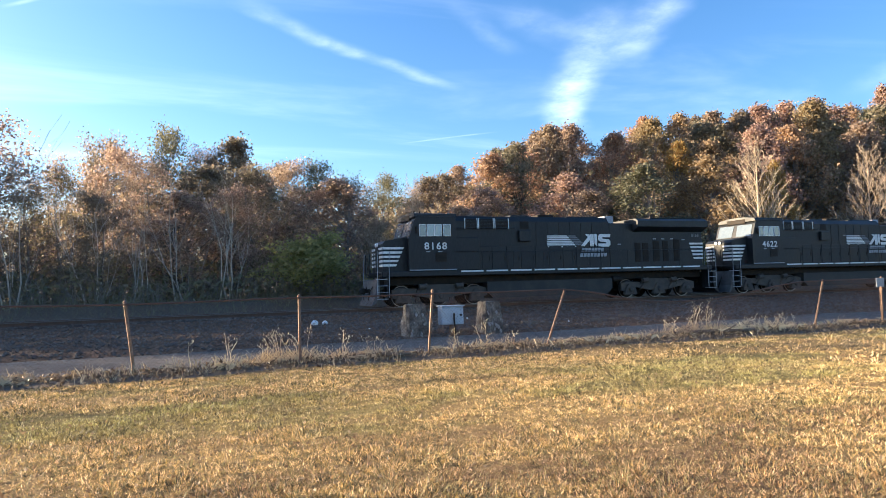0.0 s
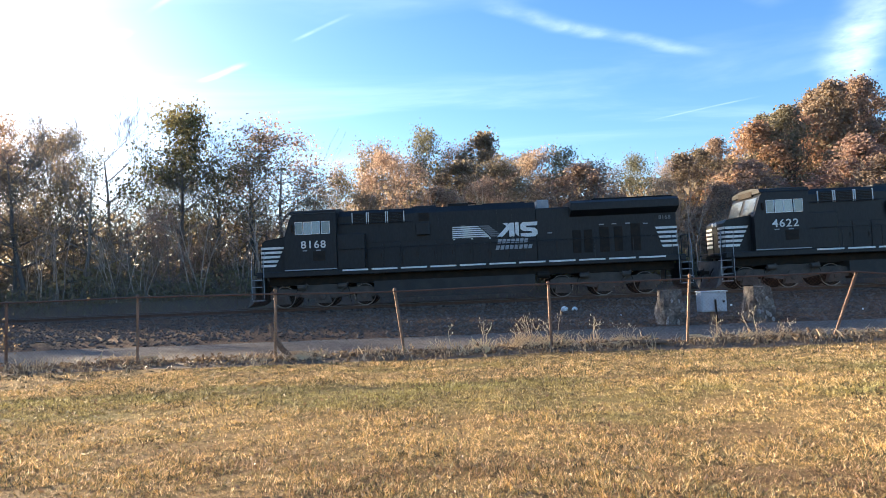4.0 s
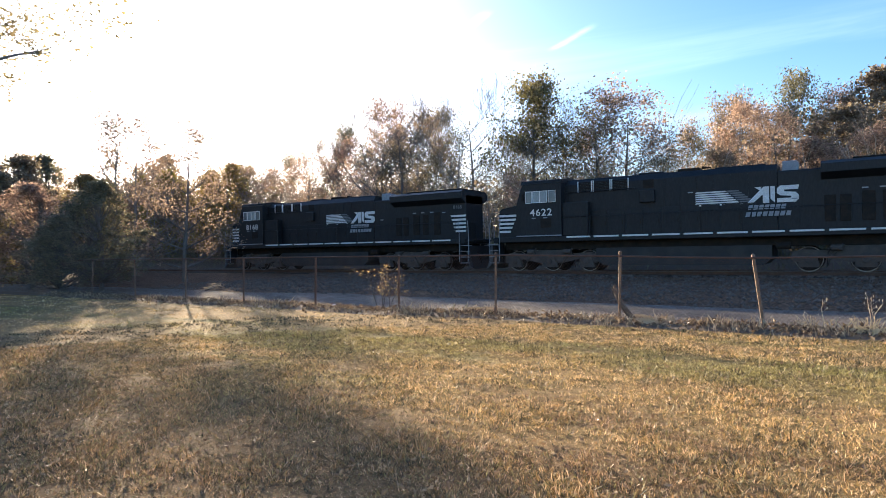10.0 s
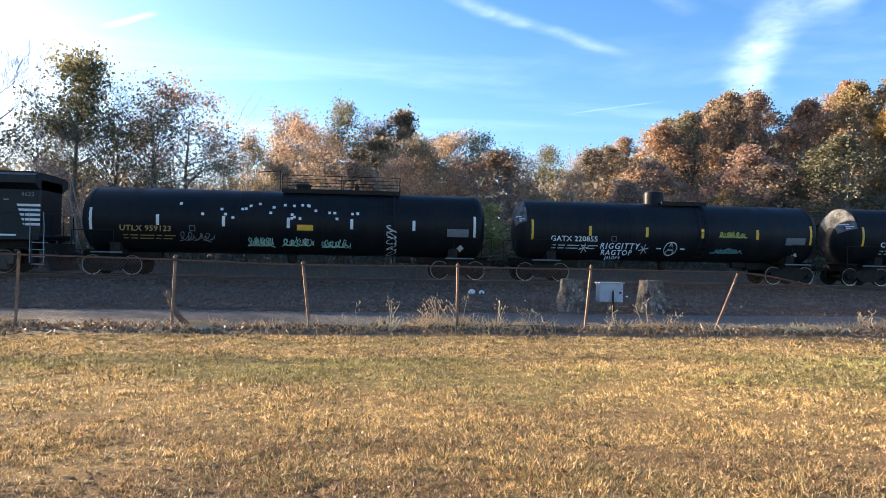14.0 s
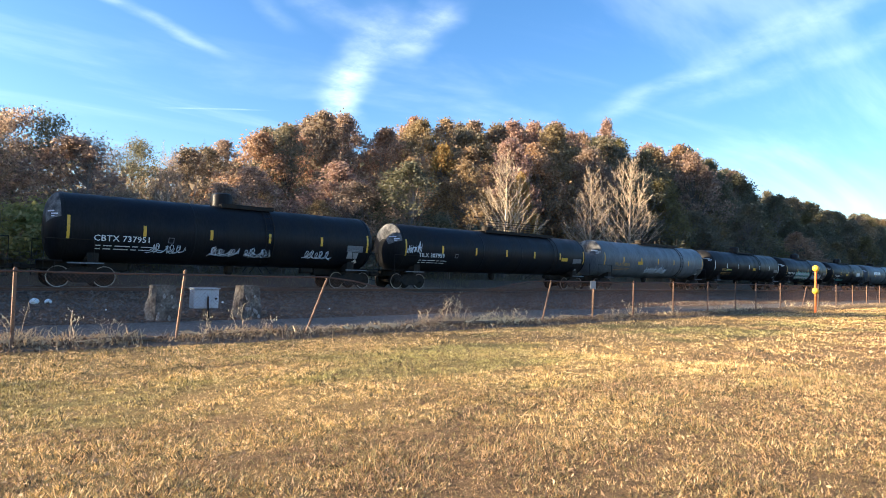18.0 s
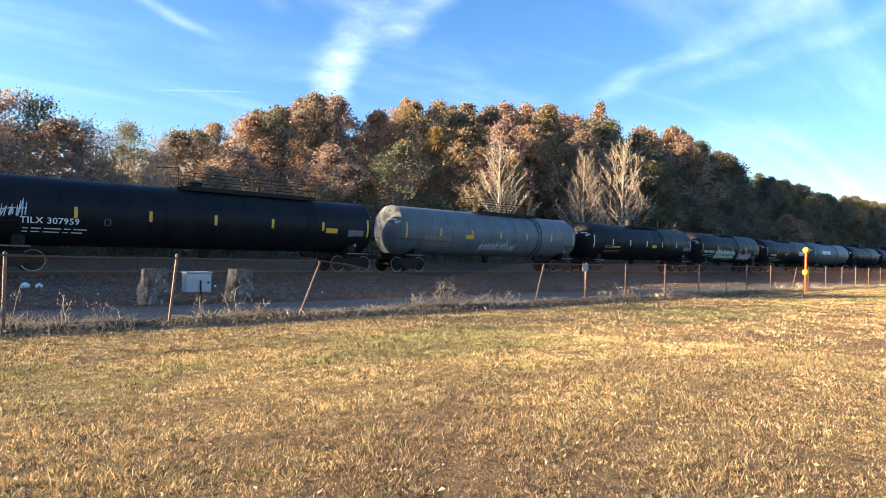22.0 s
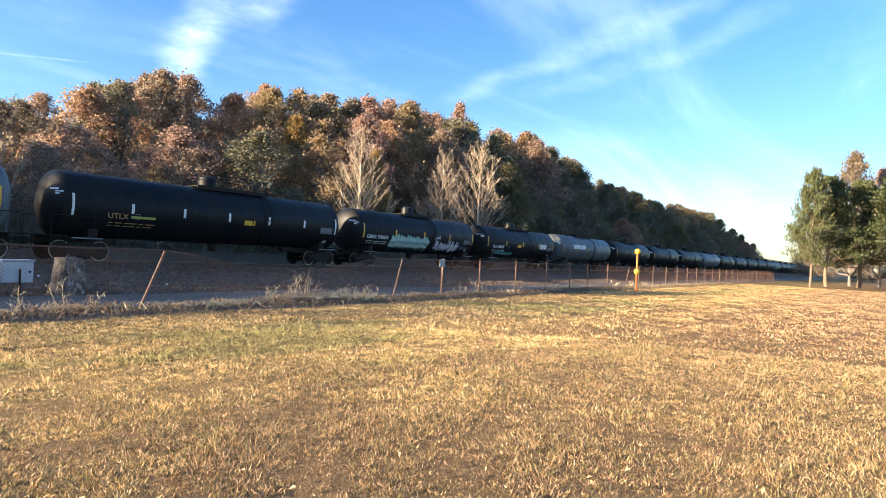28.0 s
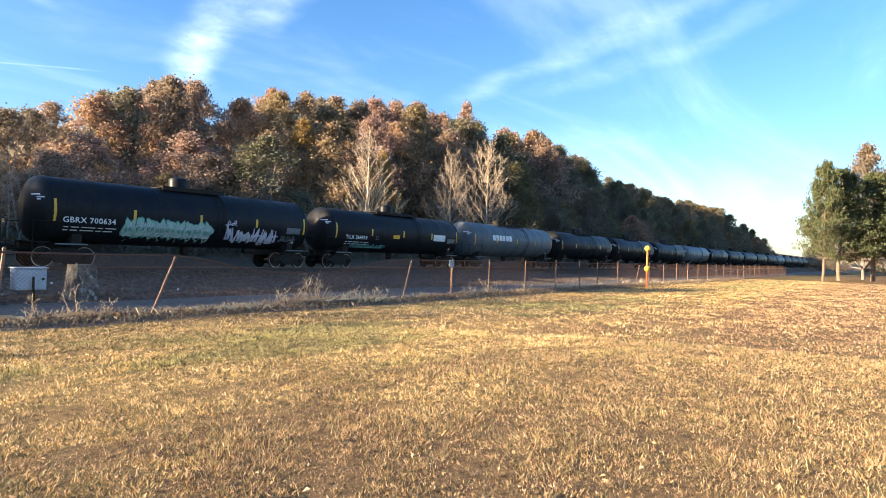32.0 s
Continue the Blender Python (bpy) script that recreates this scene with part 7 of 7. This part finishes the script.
        for k in range(9):
            s = rng.uniform(0.08, 0.75)
            cx, lr = rng.uniform(-0.22, 0.26), rng.uniform(0.015, 0.05)
            ring = [(cx + lr * rng.uniform(0.6, 1.3) * math.cos(t), s + lr * rng.uniform(1.0, 2.2) * math.sin(t)) for t in [0.7 * i for i in range(9)]]
            front = lambda b: -(0.38 - 0.11 * b / 1.08) - 0.045
            o = [(a, front(b), b) for a, b in ring]
            part("lime_bloom", Geo().add(o + [(a, y + 0.06, b) for a, y, b in o], [tuple(range(9)), tuple(range(17, 8, -1))] + [(i, (i + 1) % 9, (i + 1) % 9 + 9, i + 9) for i in range(9)]), LIME_STAIN, block, "flaking white lime bloom")
    box = thing("equipment_box", "pale grey metal equipment box on a post", "utility box", at=(7.08, 18.75, -0.1))
    part("cabinet", Geo().box(-0.37, 0.37, -0.2, 0.2, 0.36, 0.93, 0.02), BOX_PAINT, box)
    part("lid", Geo().box(-0.4, 0.4, -0.24, 0.22, 0.93, 0.965, 0.01), BOX_PAINT, box)
    part("door", Geo().box(-0.34, 0.34, -0.215, -0.2, 0.4, 0.89, 0.006), BOX_PAINT, box)
    part("hasp", Geo().box(0.24, 0.3, -0.235, -0.215, 0.62, 0.68), STEEL_DARK, box)
    part("conduit", Geo().tube([(0.02, -0.26, 0.72), (0.02, -0.27, 0.5), (0.05, -0.24, 0.2), (0.06, -0.2, -0.1)], 0.03, 8), STEEL_DARK, box, "dark conduit up the front")
    part("post", Geo().tube([(0.0, 0, -0.2), (0.0, 0, 0.36)], 0.06, 8), POST_RUST, box)
    for x, y, ln, turn in ((10.9, 20.6, 0.8, 8), (13.6, 20.2, 1.3, -4), (9.4, 19.6, 0.45, 60), (15.8, 21.5, 0.9, 12), (7.75, 19.3, 0.4, 140)):
        g = Geo().box(-ln / 2, ln / 2, -0.07, 0.07, -0.02, 0.1, 0.02)
        thing("old_timber", "broken dark timber lying on the stones", "timber", "scrap timbers by the road", at=pose(x, y, ground_z(x, y), 0, 3, turn), geo=g, mat=LOG_WOOD)
    # rubbish
    rng = random.Random(4)
    for x, y, s in ((3.85, 26.0, 0.22), (4.28, 26.05, 0.18), (-12.5, 13.3, 0.1), (10.2, 25.0, 0.07), (12.4, 20.4, 0.06), (5.2, 22.0, 0.05)):
        g = Geo()
        prof = [(-0.5, 0.25), (-0.3, 0.55), (0.0, 0.65), (0.3, 0.5), (0.55, 0.15)]
        g.lathe([(a * s, r * s) for a, r in prof], (0, 0, 0), "z", 9)
        g.v = [(px * rng.uniform(0.8, 1.2) + x, py * rng.uniform(0.8, 1.2) + y, pz + ground_z(x, y) + 0.45 * s) for px, py, pz in g.v]
        thing("plastic_bag", "crumpled white plastic bag on the stones" if s > 0.15 else "small white scrap on the ground", "rubbish", "litter", geo=g, mat=BAG_WHITE)
    # the marker pole
    pole = thing("marker_pole", "orange marker pole with two yellow-orange balls", "marker pole", at=(36.0, 11.5, 0))
    part("pole", Geo().tube([(0, 0, -0.3), (0, 0, 2.25)], 0.055, 10), ORANGE, pole)
    for z in (1.12, 2.28):
        part("ball", Geo().lathe([(0.17 * math.sin(radians(a)), max(0.005, 0.17 * math.cos(radians(a)))) for a in range(-90, 91, 20)], (0, 0, z), "z", 16), YELLOW_PAINT, pole, "yellow-orange ball", True)
    # a small white notice on the fence
    s = thing("notice", "small blank white notice wired to the fence", "sign", at=(18.35, 12.9, 0))
    part("board", Geo().box(-0.16, 0.16, -0.06, -0.04, 1.12, 1.38, 0.004), GREY_PAINT, s)
    part("stake", Geo().tube([(0, -0.03, -0.2), (0, -0.03, 1.2)], 0.012, 6), POST_RUST, s)


by_the_fence()


# ---- what moves ----
#        seconds, place of the leading coupler along the track
TRAVEL = [(0, 6.99), (1, 2.52), (2, -1.99), (3, -6.54), (4, -11.10), (5, -15.70), (6, -20.38), (7, -25.09), (8, -29.88), (9, -34.72), (10, -39.60), 
          (11, -44.53), (12, -49.47), (13, -54.43), (14, -59.28), (15, -64.35), (16, -69.15), (17, -73.68), (18, -78.62), (19, -83.59), (20, -88.62), (21, -93.79), 
          (22, -98.96), (23, -104.12), (24, -109.29), (25, -114.44), (26, -119.50), (27, -124.49), (28, -129.44), (29, -134.44), (30, -139.59), (31, -144.85), (32, -150.16)]


def place_at(t):
    k = min(int(t), 31)
    (a, xa), (b, xb) = TRAVEL[k], TRAVEL[k + 1]
    return xa + (xb - xa) * (t - a) / (b - a)


def motions():
    for car, off, wheels, radius in TRAIN:
        walk(car, [(t, Matrix.Translation((x + off, TRACK_Y, RAIL_Z))) for t, x in TRAVEL])
        for w in wheels:
            at = w.location.copy()
            walk(w, [(i * 0.125, Matrix.Translation(at) @ Matrix.Rotation((place_at(i * 0.125) - TRAVEL[0][1]) / radius, 4, "Y")) for i in range(257)])


motions()
